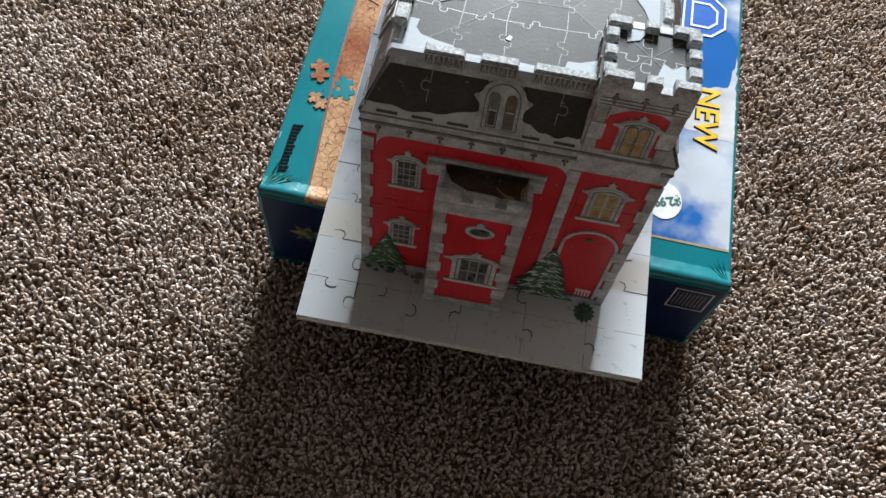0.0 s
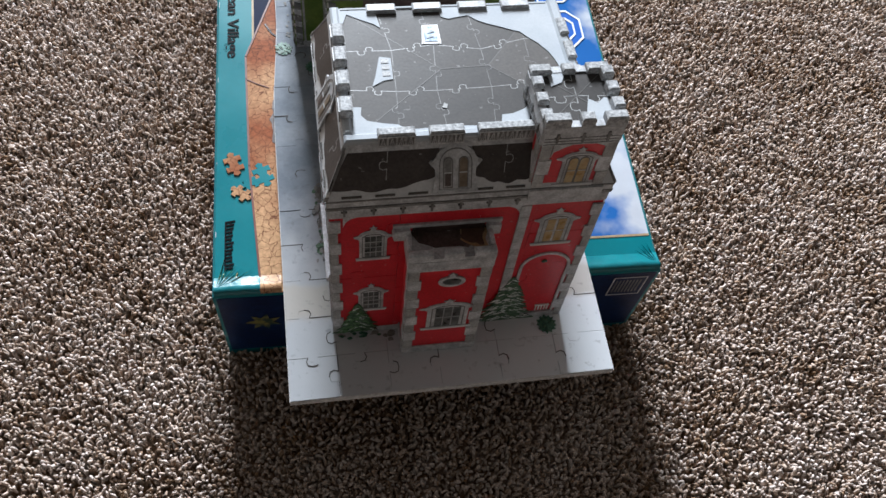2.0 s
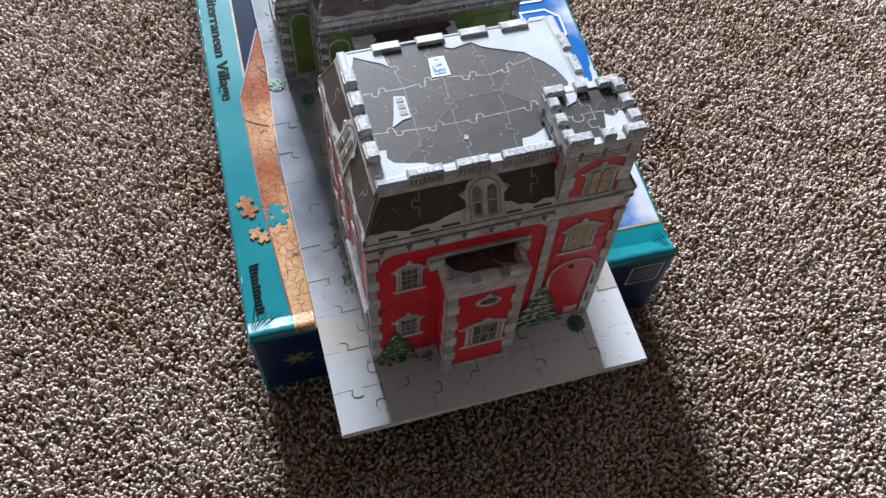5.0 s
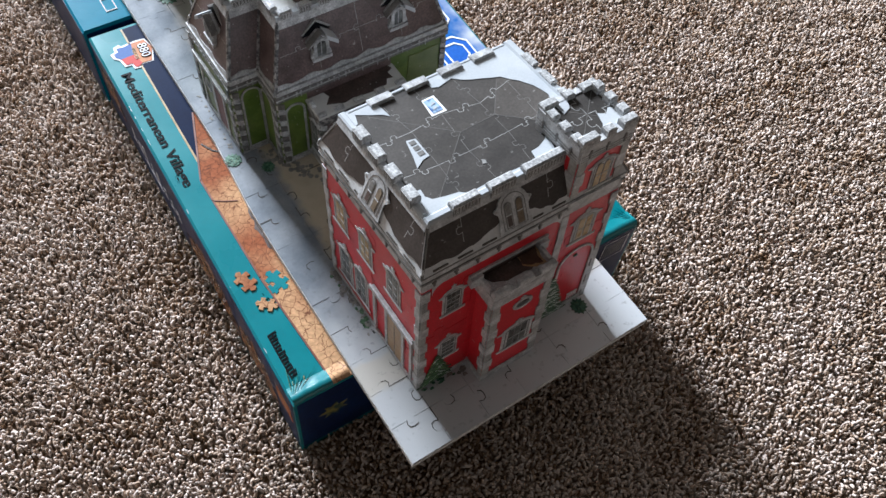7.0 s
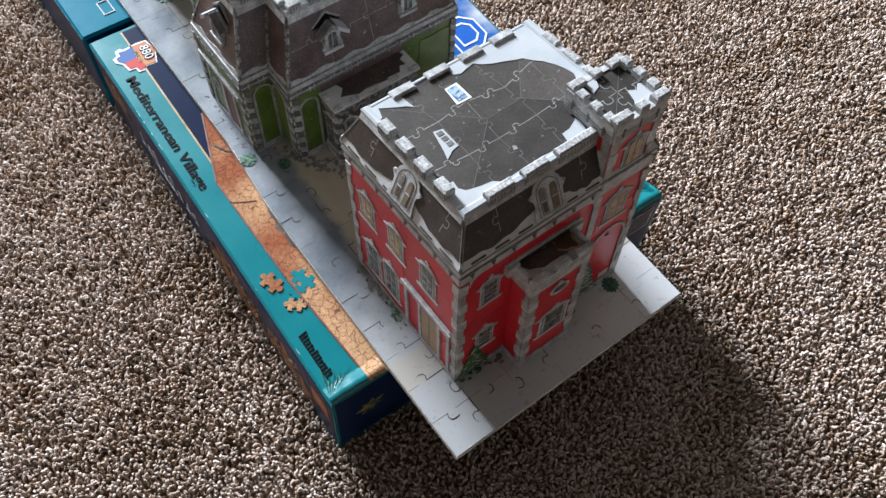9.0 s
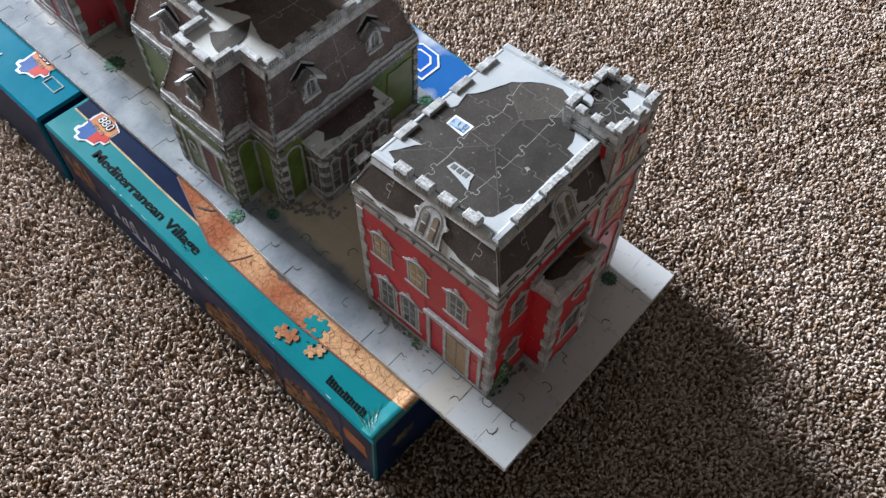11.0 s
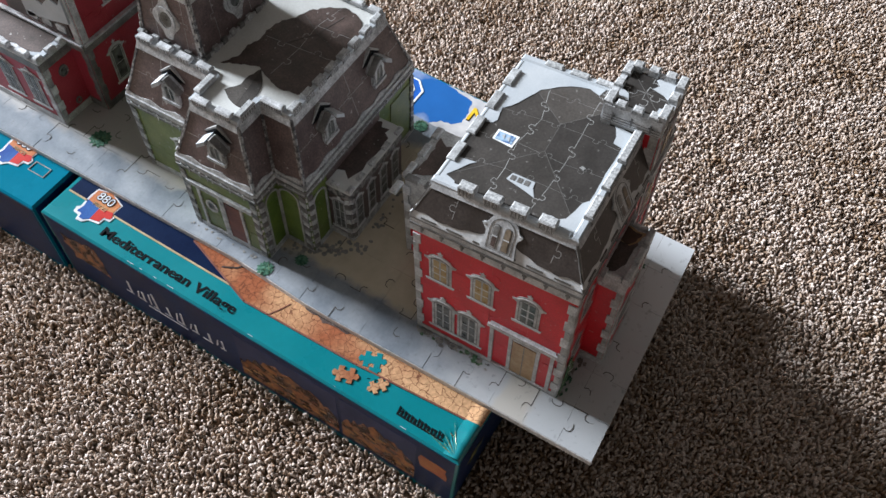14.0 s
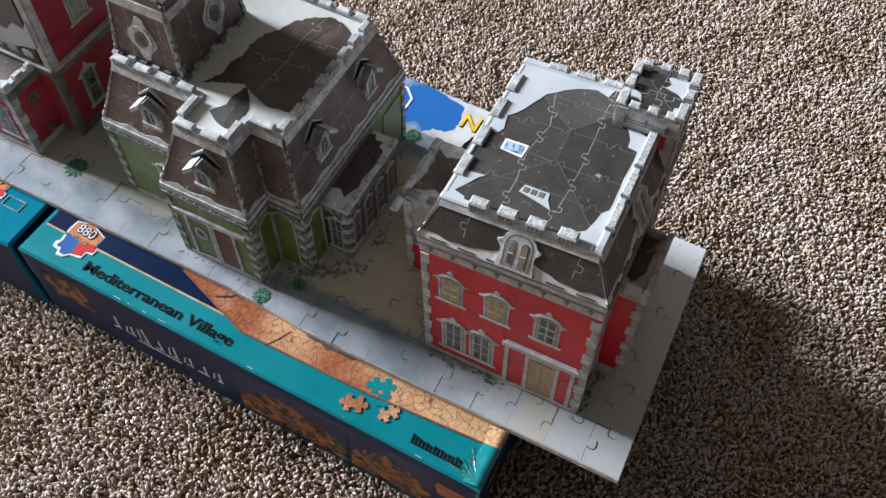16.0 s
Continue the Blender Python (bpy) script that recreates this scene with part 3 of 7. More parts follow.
def room():
    R, H = 2.5, 2.5
    N = 3.5
    wx0, wx1, wz0, wz1 = -0.27, 0.50, 0.74, 1.98

    def wall(name, *boxes, paint=M_WALL):
        bm = B()
        for b in boxes:
            box(bm, *b)
        tagged(part(name, bm, paint), "plain room wall out of view, toned to set the bounced light" if paint is M_WALL else "plain room wall out of view, darkened to cut the fill light", "wall", kind="structure")

    wall("wall_south", (-R, -R - 0.1, 0, R, -R, H), paint=M_WALL_DIM)
    wall("wall_west", (-R - 0.1, -R, 0, -R, N, H))
    wall("wall_east", (R, -R, 0, R + 0.1, N, H))
    wall("wall_north", (-R, N, 0, wx0, N + 0.1, H), (wx1, N, 0, R, N + 0.1, H), (wx0, N, 0, wx1, N + 0.1, wz0), (wx0, N, wz1, wx1, N + 0.1, H))
    bm = B()
    slab(bm, flat(H), rect(-R, -R, R, N), 0, 0.1)
    tagged(part("ceiling", bm, M_CEILING), "plain ceiling out of view, darkened to cut the fill light", "ceiling", kind="structure")


carpet()
room()


# ---- puzzle boxes ----
def letters(body, size, F, a, b, mat, parent, name="lettering", label="", stretch=1.0, bold=0.0):
    """Built-in font text, as a mesh lying in F, its foot line starting at (a, b)."""
    cu = bpy.data.curves.new(name, "FONT")
    cu.body, cu.size, cu.offset, cu.extrude, cu.resolution_u = body, size, bold, 0.0001, 3
    tmp = bpy.data.objects.new(name, cu)
    me = bpy.data.meshes.new_from_object(tmp)
    bm = B()
    bm.from_mesh(me)
    for v in bm.verts:
        v.co = F.at(a + v.co.x * stretch, b + v.co.y, 0.0003 + v.co.z)
    bpy.data.objects.remove(tmp)
    return part(name, bm, mat, parent, label)


def puzzle_box(near, turn, second=False):
    """A cardboard puzzle box on the carpet; near is its corner of least x and y."""
    W, L, H = 0.270, 0.346, BOXTOP
    ca, sa = math.cos(radians(turn)), math.sin(radians(turn))
    ux, vy = Vector((ca, sa, 0)), Vector((-sa, ca, 0))
    o = Vector((*near, 0))
    top = Face(o + Vector((0, 0, H)), ux, vy)
    front = Face(o, ux, (0, 0, 1), -vy)
    left = Face(o, vy, (0, 0, 1), -ux)
    right = Face(o + ux * W, vy, (0, 0, 1), ux)
    back = Face(o + vy * L, ux, (0, 0, 1), vy)
    mid = o + ux * W / 2 + vy * L / 2
    b = thing("puzzle_box", mid, "glossy teal and navy cardboard puzzle box lying on the carpet" if not second else "second teal cardboard puzzle box lying end to end with the other", "box", "row of boxes")
    bm = B()
    c = 0.0015
    rows = []
    for inset, z in ((0.0006, 0.0), (0, 0.003), (0, H - c), (c, H)):
        rows.append([bm.verts.new(top.at(a, d, z - H)) for a, d in ((inset, inset), (W - inset, inset), (W - inset, L - inset), (inset, L - inset))])
    bm.faces.new(rows[0][::-1])
    bm.faces.new(rows[-1])
    for r, s in zip(rows, rows[1:]):
        for i in range(4):
            bm.faces.new((r[i], r[(i + 1) % 4], s[(i + 1) % 4], s[i]))
    part("lid", bm, M_CYAN if second else M_TEAL, b, "glossy teal card lid")
    for F, w in ((front, W), (left, L), (right, L), (back, W)):
        part("side_panel", slab(B(), F, rect(0.002, 0.010, w - 0.002, H - 0.0025), 0, 0.0003), M_NAVY, b, "dark navy printed side")
    t = 0.00025
    # big sky picture with a straight edge to the near teal band
    part("sky_picture", slab(B(), top, rect(0.050, 0.026, W - 0.0022, L - 0.004), 0, t), M_SKY, b, "printed blue sky with white clouds")
    part("gold_line", slab(B(), top, rect(0.050, 0.0245, W - 0.0022, 0.026), 0, t), M_GILT, b)
    # earth picture with its bent border, and the deep blue field beyond
    if not second:
        part("earth_picture", slab(B(), top, [(0.028, 0.0005), (0.066, 0.0005), (0.066, 0.244), (0.039, 0.239), (0.0195, 0.180), (0.0215, 0.09)], 0, t * 1.6), M_MUD, b, "printed cracked orange earth")
    part("sea_picture", slab(B(), top, [(0.039, 0.239), (0.066, 0.244), (0.066, L - 0.004), (0.025, L - 0.004), (0.025, 0.196)], 0, t * 1.3), M_SEA, b, "printed deep blue field")
    part("gold_line", slab(B(), top, [(0.0238, 0.196), (0.0252, 0.196), (0.0252, L - 0.004), (0.0238, L - 0.004)], 0, t * 2), M_GILT, b)
    # lettering runs down the border: across is -v, up is +u
    run = Face(top.at(0, L, 0), -vy, ux)
    def badge(a0, b0):
        """A jigsaw-edged count badge, upright along the border lettering."""
        def up(poly, s=1.0, da=0.0, db=0.0):
            return [(a0 + x * 1.1 * s + da, b0 + y * 1.1 * s + db) for x, y in poly]
        edge = [(-0.0125, 0.004), (-0.0115, -0.006), (-0.0135, -0.0075), (-0.0125, -0.0115), (-0.0080, -0.0120), (-0.0070, -0.0155), (-0.0025, -0.0150), (0.0005, -0.0118), (0.0080, -0.0105), (0.0085, -0.0060), (0.0125, -0.0055), (0.0130, -0.0015), (0.0105, 0.0005), (0.0110, 0.0085), (0.0010, 0.0120), (-0.0015, 0.0140), (-0.0045, 0.0120), (-0.0115, 0.0105)]
        bd = part("badge", slab(B(), run, up(edge), 0, 0.0005), M_LETTER, b, "white-edged jigsaw badge")
        part("badge_field", slab(B(), run, up([(-0.0108, 0.0095), (-0.0045, 0.0112), (-0.0015, 0.0130), (0.0010, 0.0112), (0.0102, 0.0078), (0.0098, 0.0010), (0.0, -0.0010), (-0.0108, 0.0005)]), 0.0005, 0.0007), M_BADGE_O, bd)
        part("badge_field", slab(B(), run, up([(-0.0108, 0.0005), (0.0, -0.0010), (0.0005, -0.0105), (-0.0030, -0.0132), (-0.0062, -0.0132), (-0.0070, -0.0100), (-0.0108, -0.0100), (-0.0098, -0.0050)]), 0.0005, 0.0007), M_BADGE_B, bd)
        part("badge_field", slab(B(), run, up([(0.0, -0.0010), (0.0098, 0.0010), (0.0118, -0.0020), (0.0115, -0.0042), (0.0074, -0.0050), (0.0070, -0.0092), (0.0005, -0.0105)]), 0.0005, 0.0007), M_BADGE_R, bd)
        F8 = Face(run.at(a0 - 0.0085, b0 + 0.0042, 0.0006), run.u + run.v * -0.06, run.v + run.u * 0.06)
        letters("880", 0.0098, F8, 0, 0, M_INK, bd, "badge_number_edge", bold=0.0005)
        letters("880", 0.0098, Face(F8.o + F8.n * 0.0003, F8.u, F8.v), 0, 0, M_LETTER, bd, "badge_number", bold=0.0)
        letters("PIECES", 0.0042, F8, 0.002, -0.0052, M_GILT, bd, "badge_word")

    if second:
        badge(0.3015, 0.0335)
        part("pale_mark", ring(B(), run, rect(0.3180, 0.0240, 0.3330, 0.0330), rect(0.3187, 0.0247, 0.3323, 0.0323), 0, 0.0005), M_STONE_DARK, b, "pale printed rectangle")
        rr = random.Random(4)
        for i in range(6):
            part("letter_stroke", slab(B(), run, rect(0.255 + i * 0.0032, 0.0155, 0.2562 + i * 0.0032, 0.0155 + rr.uniform(0.003, 0.006)), 0, 0.0004), M_STONE_MID, b)
    else:
        badge(0.0335, 0.0250)
        letters("Mediterranean Village", 0.0106, run, 0.0478, 0.0076, M_INK, b, "title_lettering", "black title lettering", 1.27, 0.00020)
        # maker's mark as a row of plain black blocks, growing smaller
        mk = part("maker_mark", slab(B(), run, [(0.2965, 0.0068), (0.3300, 0.0068), (0.3302, 0.0076), (0.2967, 0.0078)], 0, 0.0004), M_INK, b, "small black mark of joined blocks")
        for i in range(7):
            m0, mh, mw = 0.2960 + i * 0.0049, (0.0130, 0.0120, 0.0116, 0.0122, 0.0118, 0.0114, 0.0124)[i], 0.0010
            for k in range(2):
                part("mark_stroke", slab(B(), run, [(m0 + k * 0.0024, 0.0070), (m0 + k * 0.0024 + mw, 0.0070), (m0 + k * 0.0024 + mw - 0.0008, mh - k * 0.0006), (m0 + k * 0.0024 - 0.0008, mh - k * 0.0006)], 0, 0.00045 + 0.00003 * k), M_INK, mk)
            part("mark_stroke", slab(B(), run, rect(m0, 0.0098 + 0.0008 * (i % 2), m0 + 0.0034, 0.0106 + 0.0008 * (i % 2)), 0, 0.0004), M_INK, mk)
        # loose jigsaw motif where the earth breaks away
        def motif(a, d, s, ang, mat, name, h, label=""):
            F2 = Face(top.at(a, d, 0), ux * math.cos(ang) + vy * math.sin(ang), vy * math.cos(ang) - ux * math.sin(ang))
            poly = []
            for q in range(4):
                r0 = radians(90 * q)
                for t2, hgt in ((-1, 1), (-0.3, 1), (-0.42, 1.45), (0, 1.7), (0.42, 1.45), (0.3, 1)) if q % 2 == 0 else ((-1, 1), (-0.3, 1), (-0.4, 0.6), (0, 0.45), (0.4, 0.6), (0.3, 1)):
                    poly.append(((t2 * math.cos(r0) + hgt * math.sin(r0)) * s, (hgt * math.cos(r0) - t2 * math.sin(r0)) * s))
            part(name, slab(B(), F2, poly, 0, h), mat, b, label)

        motif(0.0300, 0.0830, 0.0056, 0.35, M_TEAL, "jigsaw_gap", 0.0006)
        motif(0.0225, 0.0770, 0.0040, 1.95, M_TEAL, "jigsaw_gap", 0.00065)
        motif(0.0120, 0.0920, 0.0054, 0.3, M_MUD, "jigsaw_motif", 0.0007, "printed loose jigsaw piece")
        motif(0.0165, 0.0700, 0.0044, 0.9, M_MUD, "jigsaw_motif", 0.0007, "printed loose jigsaw piece")
        part("dark_patch", slab(B(), top, wavy([(0.0360, 0.108), (0.0400, 0.104), (0.0460, 0.104), (0.0460, 0.146), (0.0385, 0.144), (0.0365, 0.138), (0.0372, 0.132), (0.0345, 0.126), (0.0368, 0.116)], 0.003, 0.0008, 7), 0, 0.0006), M_BROWN, b, "dark brown printed hollow")
        # foil mark and glints at the near corner, both drawn as gold flecks
        rf = random.Random(3)
        for i in range(7):
            fx, fy, fa = 0.006 + rf.uniform(0, 0.011), 0.004 + rf.uniform(0, 0.010), rf.uniform(0, 3.1)
            l, w = rf.uniform(0.0010, 0.0026), rf.uniform(0.0003, 0.0006)
            part("glint_fleck", slab(B(), top, [(fx + l * math.cos(fa), fy + l * math.sin(fa)), (fx - w * math.sin(fa), fy + w * math.cos(fa)), (fx - l * math.cos(fa), fy - l * math.sin(fa)), (fx + w * math.sin(fa), fy - w * math.cos(fa))], 0, 0.0004 + 0.00004 * i), M_FOIL, b, "small gold fleck drawing foil and glints")
        # the bank of cloud under the NEW lettering
        part("cloud", slab(B(), top, wavy([(W - 0.0024, 0.1700), (0.2645, 0.1530), (0.2625, 0.1425), (0.2507, 0.1390), (0.2387, 0.1387), (0.2325, 0.1445), (0.2313, 0.1535), (0.2240, 0.1600), (0.2120, 0.1580), (0.2060, 0.1300), (0.2120, 0.1080), (0.2420, 0.1040), (W - 0.0024, 0.1000)], 0.003, 0.0009, 17), 0, 0.00033), M_CLOUD, b, "printed bank of pale cloud")
        # sky side: NEW lettering, large initials, price sticker
        letters("NEW", 0.020, Face(top.at(0, L, 0.0001), -vy, ux), 0.2076, 0.2435, M_INK, b, "new_lettering_shade", "", 1.0, 0.0007)
        letters("NEW", 0.020, Face(top.at(0, L, 0.0004), -vy, ux), 0.2070, 0.2440, M_YELLOW, b, "new_lettering", "yellow word on the sky picture", 1.0, 0.0003)
        seal = part("printed_seal", slab(B(), top, wavy([(0.2120, 0.1120), (0.2330, 0.1080), (0.2390, 0.1240), (0.2160, 0.1290)], 0.004, 0.0008, 31), 0, 0.0005), M_INK, b, "small black printed seal with pale strokes")
        for k in range(3):
            part("seal_stroke", slab(B(), top, rect(0.2160 + k * 0.0058, 0.1150, 0.2195 + k * 0.0058, 0.1225), 0.0005, 0.0007), M_LETTER, seal)
        st = part("price_sticker", slab(B(), top, oval(0.2285, 0.050, 0.0105, 0.0125, 24), 0, 0.0006), M_WHITE, b, "white oval price sticker")
        letters("$2.99", 0.0080, Face(top.at(0.2375, 0.0545, 0.0004), -ux * 0.96 - vy * 0.28, ux * 0.28 - vy * 0.96), 0.0, 0.0, M_STICKER_TXT, st, "price", "", 0.9, 0.0003)
        for k2, dd in enumerate((0.199, 0.243)):
            o1 = [(0.230, dd - 0.018), (0.250, dd - 0.018), (0.259, dd - 0.009), (0.259, dd + 0.009), (0.250, dd + 0.018), (0.230, dd + 0.018)]
            cx = 0.2445
            for f0, f1 in ((1.0, 0.91), (0.62, 0.53)):
                part("initial_outline", ring(B(), top, [(cx + (x - cx) * f0, dd + (y - dd) * f0) for x, y in o1], [(cx + (x - cx) * f1, dd + (y - dd) * f1) for x, y in o1], 0, 0.0007), M_WHITE, b, "white outline of a large printed initial")
            part("initial_shade", slab(B(), top, o1, 0, 0.0004), M_BLUE, b)
        # left side: orange town pictures, pale strokes of lettering that cannot be read
        rt = random.Random(15)
        for a0, a1 in ((0.092, 0.176), (0.030, 0.089)):
            pic = part("side_picture", slab(B(), left, rect(a0, 0.016, a1, H - 0.010), 0, 0.0005), M_PICSKY, b, "printed picture of a brown hill town under a blue sky")
            n = 22
            ridge = [(a1 - (a1 - a0) * k / n, 0.026 + 0.034 * math.sin(math.pi * (0.08 + 0.84 * k / n)) ** 0.8 + rt.uniform(-0.004, 0.004)) for k in range(n + 1)]
            part("town", slab(B(), left, [(a0, 0.016), (a1, 0.016)] + ridge, 0.0005, 0.0007), M_PICTURE, pic)
            for k in range(34):
                t = rt.random()
                u, z = a0 + 0.004 + (a1 - a0 - 0.012) * t, 0.020 + rt.random() * 0.032 * math.sin(math.pi * (0.1 + 0.8 * t))
                w, h = rt.uniform(0.002, 0.007), rt.uniform(0.0010, 0.0030)
                sk = rt.uniform(-0.001, 0.001)
                part("roof_stroke", slab(B(), left, [(u, z), (u + w, z + sk), (u + w * 0.9, z + sk + h), (u + w * 0.1, z + h)], 0.0007, 0.0009), (M_TOWN_LIGHT, M_BROWN, M_TOWN_LIGHT, M_RUST)[k % 4], pic)
        part("side_picture", slab(B(), left, wavy([(0.296, 0.040), (0.330, 0.040), (0.334, 0.070), (0.300, 0.074)], 0.006, 0.003, 5), 0, 0.0006), M_PICTURE, b, "small printed picture")
        part("side_badge", slab(B(), left, wavy([(0.006, 0.045), (0.026, 0.047), (0.026, 0.066), (0.007, 0.064)], 0.005, 0.002, 6), 0, 0.0006), M_BADGE_O, b)
        rr = random.Random(8)
        for i in range(8):
            a0 = 0.190 + i * 0.0122
            hh = rr.choice((0.013, 0.017, 0.020))
            z0 = 0.036 + rr.uniform(-0.001, 0.002)
            sl = rr.uniform(-0.001, 0.001)
            part("letter_stroke", slab(B(), left, [(a0, z0), (a0 + 0.0017, z0), (a0 + 0.0017 + sl, z0 + hh), (a0 + sl, z0 + hh)], 0, 0.0006), M_LETTER, b)
            part("letter_stroke", slab(B(), left, rect(a0 - 0.0010, z0 - 0.0006, a0 + rr.uniform(0.003, 0.008), z0 + 0.0006), 0, 0.0006), M_LETTER, b)
            if i % 3 != 1:
                part("letter_stroke", slab(B(), left, [(a0 + 0.0062, z0 + 0.001), (a0 + 0.0074, z0 + 0.001), (a0 + 0.0056 + sl, z0 + hh * 0.8), (a0 + 0.0044 + sl, z0 + hh * 0.8)], 0, 0.0006), M_LETTER, b)
        part("letter_underline", slab(B(), left, rect(0.225, 0.031, 0.262, 0.0322), 0, 0.0006), M_LETTER, b)
        # dark outline of the earth picture, and the long crack across it
        strip(top, [(0.028, 0.0008), (0.0215, 0.09), (0.0195, 0.180), (0.039, 0.239)], 0.00075, M_RUST, b, 0.0006)
        strip(top, [(0.0195, 0.1605), (0.0270, 0.1560), (0.0345, 0.1525)], 0.00075, M_RUST, b, 0.0003)
        strip(top, wavy([(0.0330, 0.2090), (0.0352, 0.2040), (0.0400, 0.1980), (0.0440, 0.1960)], 0.0015, 0.0006, 12, False), 0.00075, M_BROWN, b, 0.0006)
        # shrink wrap: the film lifts along the near edge and creases at the corners
        # the rim's slope is shaped to catch the window's glare
        for u0, u1, mt in ((0.001, 0.0275, M_WRAP), (0.0275, 0.0395, M_MUD), (0.2235, W - 0.001, M_WRAP)):
            bm2 = B()
            n2 = 8
            rw2 = random.Random(int(u0 * 1e4))
            lift = [0.0027 + rw2.uniform(-0.0004, 0.0004) for _ in range(n2 + 1)]
            rowz = []
            for v, f in ((0.0004, 0.15), (0.0018, 1.0), (0.0058, 0.55), (0.0120, 0.0)):
                rowz.append([bm2.verts.new(top.at(u0 + (u1 - u0) * i / n2, v + rw2.uniform(-0.0003, 0.0003), 0.0005 + lift[i] * f)) for i in range(n2 + 1)])
            for r0, r1 in zip(rowz, rowz[1:]):
                for i in range(n2):
                    bm2.faces.new((r0[i], r0[i + 1], r1[i + 1], r1[i]))
            part("film_edge", bm2, mt, b, "glossy lifted film along the lid edge", smooth=True)
        rw3 = random.Random(19)
        for cu, sg in ((0.002, 1), (W - 0.002, -1)):
            for i in range(6):
                ang = radians(22 + i * 11)
                ln = rw3.uniform(0.012, 0.030)
                p0 = (cu + sg * 0.003 * math.cos(ang), 0.003 + 0.003 * math.sin(ang))
                p1 = (cu + sg * ln * math.cos(ang), 0.003 + ln * math.sin(ang))
                nv = Vector((p1[1] - p0[1], p0[0] - p1[0])).normalized() * 0.0005
                bm3 = B()
                q = [bm3.verts.new(top.at(p0[0] + nv.x, p0[1] + nv.y, 0.0006)), bm3.verts.new(top.at(*p0, 0.0021)), bm3.verts.new(top.at(p0[0] - nv.x, p0[1] - nv.y, 0.0006)), bm3.verts.new(top.at(*p1, 0.0006))]
                for f in ((0, 1, 3), (1, 2, 3), (0, 2, 1)):
                    bm3.faces.new([q[k] for k in f])
                # gold on alternate left creases paints the corner's sparkle
                part("film_crease", bm3, M_FOIL if sg > 0 and i % 2 else M_WRAP, b)
        # pale dashes along the lid edge, painting rubbed card and glints
        rk = random.Random(6)
        for i in range(9):
            d0, ln = rk.uniform(0.01, L - 0.02), rk.uniform(0.001, 0.005)
            part("edge_wear_glint", slab(B(), top, rect(0.00145, d0, 0.00145 + rk.uniform(0.0002, 0.0004), d0 + ln), -0.0001, 0.00015), M_LETTER, b)
        # near side: gold flower, brown picture, barcode label
        part("front_motif", slab(B(), front, [(0.026 + (0.011 if i % 2 else 0.0055) * math.cos(i * math.pi / 7), 0.050 + (0.011 if i % 2 else 0.0055) * math.sin(i * math.pi / 7)) for i in range(14)], 0, 0.0006), M_STAR, b, "dim green-gold star-shaped print")
        part("front_picture", slab(B(), front, rect(0.200, 0.022, 0.226, H - 0.010), 0, 0.0006), M_PICTURE, b, "printed brown picture")
        lab = part("barcode_label", slab(B(), front, rect(0.242, 0.056, 0.264, 0.080), 0, 0.0005), M_NAVY, b, "dark printed label in a pale outline")
        part("label_outline", ring(B(), front, rect(0.242, 0.056, 0.264, 0.080), rect(0.2428, 0.0568, 0.2632, 0.0792), 0.0005, 0.0007), M_LETTER, lab)
        for i in range(8):
            part("barcode_bar", slab(B(), front, rect(0.2445 + i * 0.0022, 0.060, 0.2454 + i * 0.0022, 0.076), 0.0005, 0.0007), M_STONE_DARK, lab)
    return b


puzzle_box((-0.0410, 0.0692), -1.4)
far_box = puzzle_box((-0.0410 + 0.0086 - 0.002, 0.0692 + 0.352), -0.6, True)


# ---- the printed village base ----
WARP[0] = lambda p: Vector((p.x + 0.0052 * (lambda t: t * t * (3 - 2 * t))(min(1, max(0, (p.y - 0.19) / 0.09))), p.y, p.z))
base_board = thing("puzzle_board", (0.09, 0.35, BOXTOP), "white foam puzzle board with snowy paving, lying across the boxes", "puzzle board")
BASE_END = 0.72
for k in range(24):
    part("foam_sheet", slab(B(), flat(BOXTOP + 0.0004), rect(0.0014, 0.0014 + k * 0.02994, 0.1796, 0.0014 + (k + 1) * 0.02994), 0, 0.0040), M_DARKGAP, base_board)
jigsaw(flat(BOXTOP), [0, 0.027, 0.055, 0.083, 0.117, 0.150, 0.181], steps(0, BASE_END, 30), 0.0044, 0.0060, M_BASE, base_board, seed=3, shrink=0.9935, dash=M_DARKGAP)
part("foam_rim", slab(B(), flat(BOXTOP), rect(-0.0003, -0.0003, 0.1813, 0.0012), 0.0004, 0.0054), M_FOAM, base_board, "pale foam edge")
for x0, x1 in ((-0.0003, 0.0012), (0.1798, 0.1813)):
    for k in range(24):
        part("foam_rim", slab(B(), flat(BOXTOP), rect(x0, 0.0012 + k * 0.02995, x1, 0.0012 + (k + 1) * 0.02995), 0.0004, 0.0054), M_FOAM, base_board)
WARP[0] = None


# ---- puzzle houses: shared pieces ----
def quad_face(p0, p1, q1, q0):
    """The frame of a sloping panel with foot p0-p1 and head q0-q1, and its outline in that frame."""
    p0, p1, q1, q0 = map(Vector, (p0, p1, q1, q0))
    u = (p1 - p0).normalized()
    up = q0 - p0
    v = (up - u * up.dot(u)).normalized()
    F = Face(p0, u, v)
    return F, [F.uv(p) for p in (p0, p1, q1, q0)]


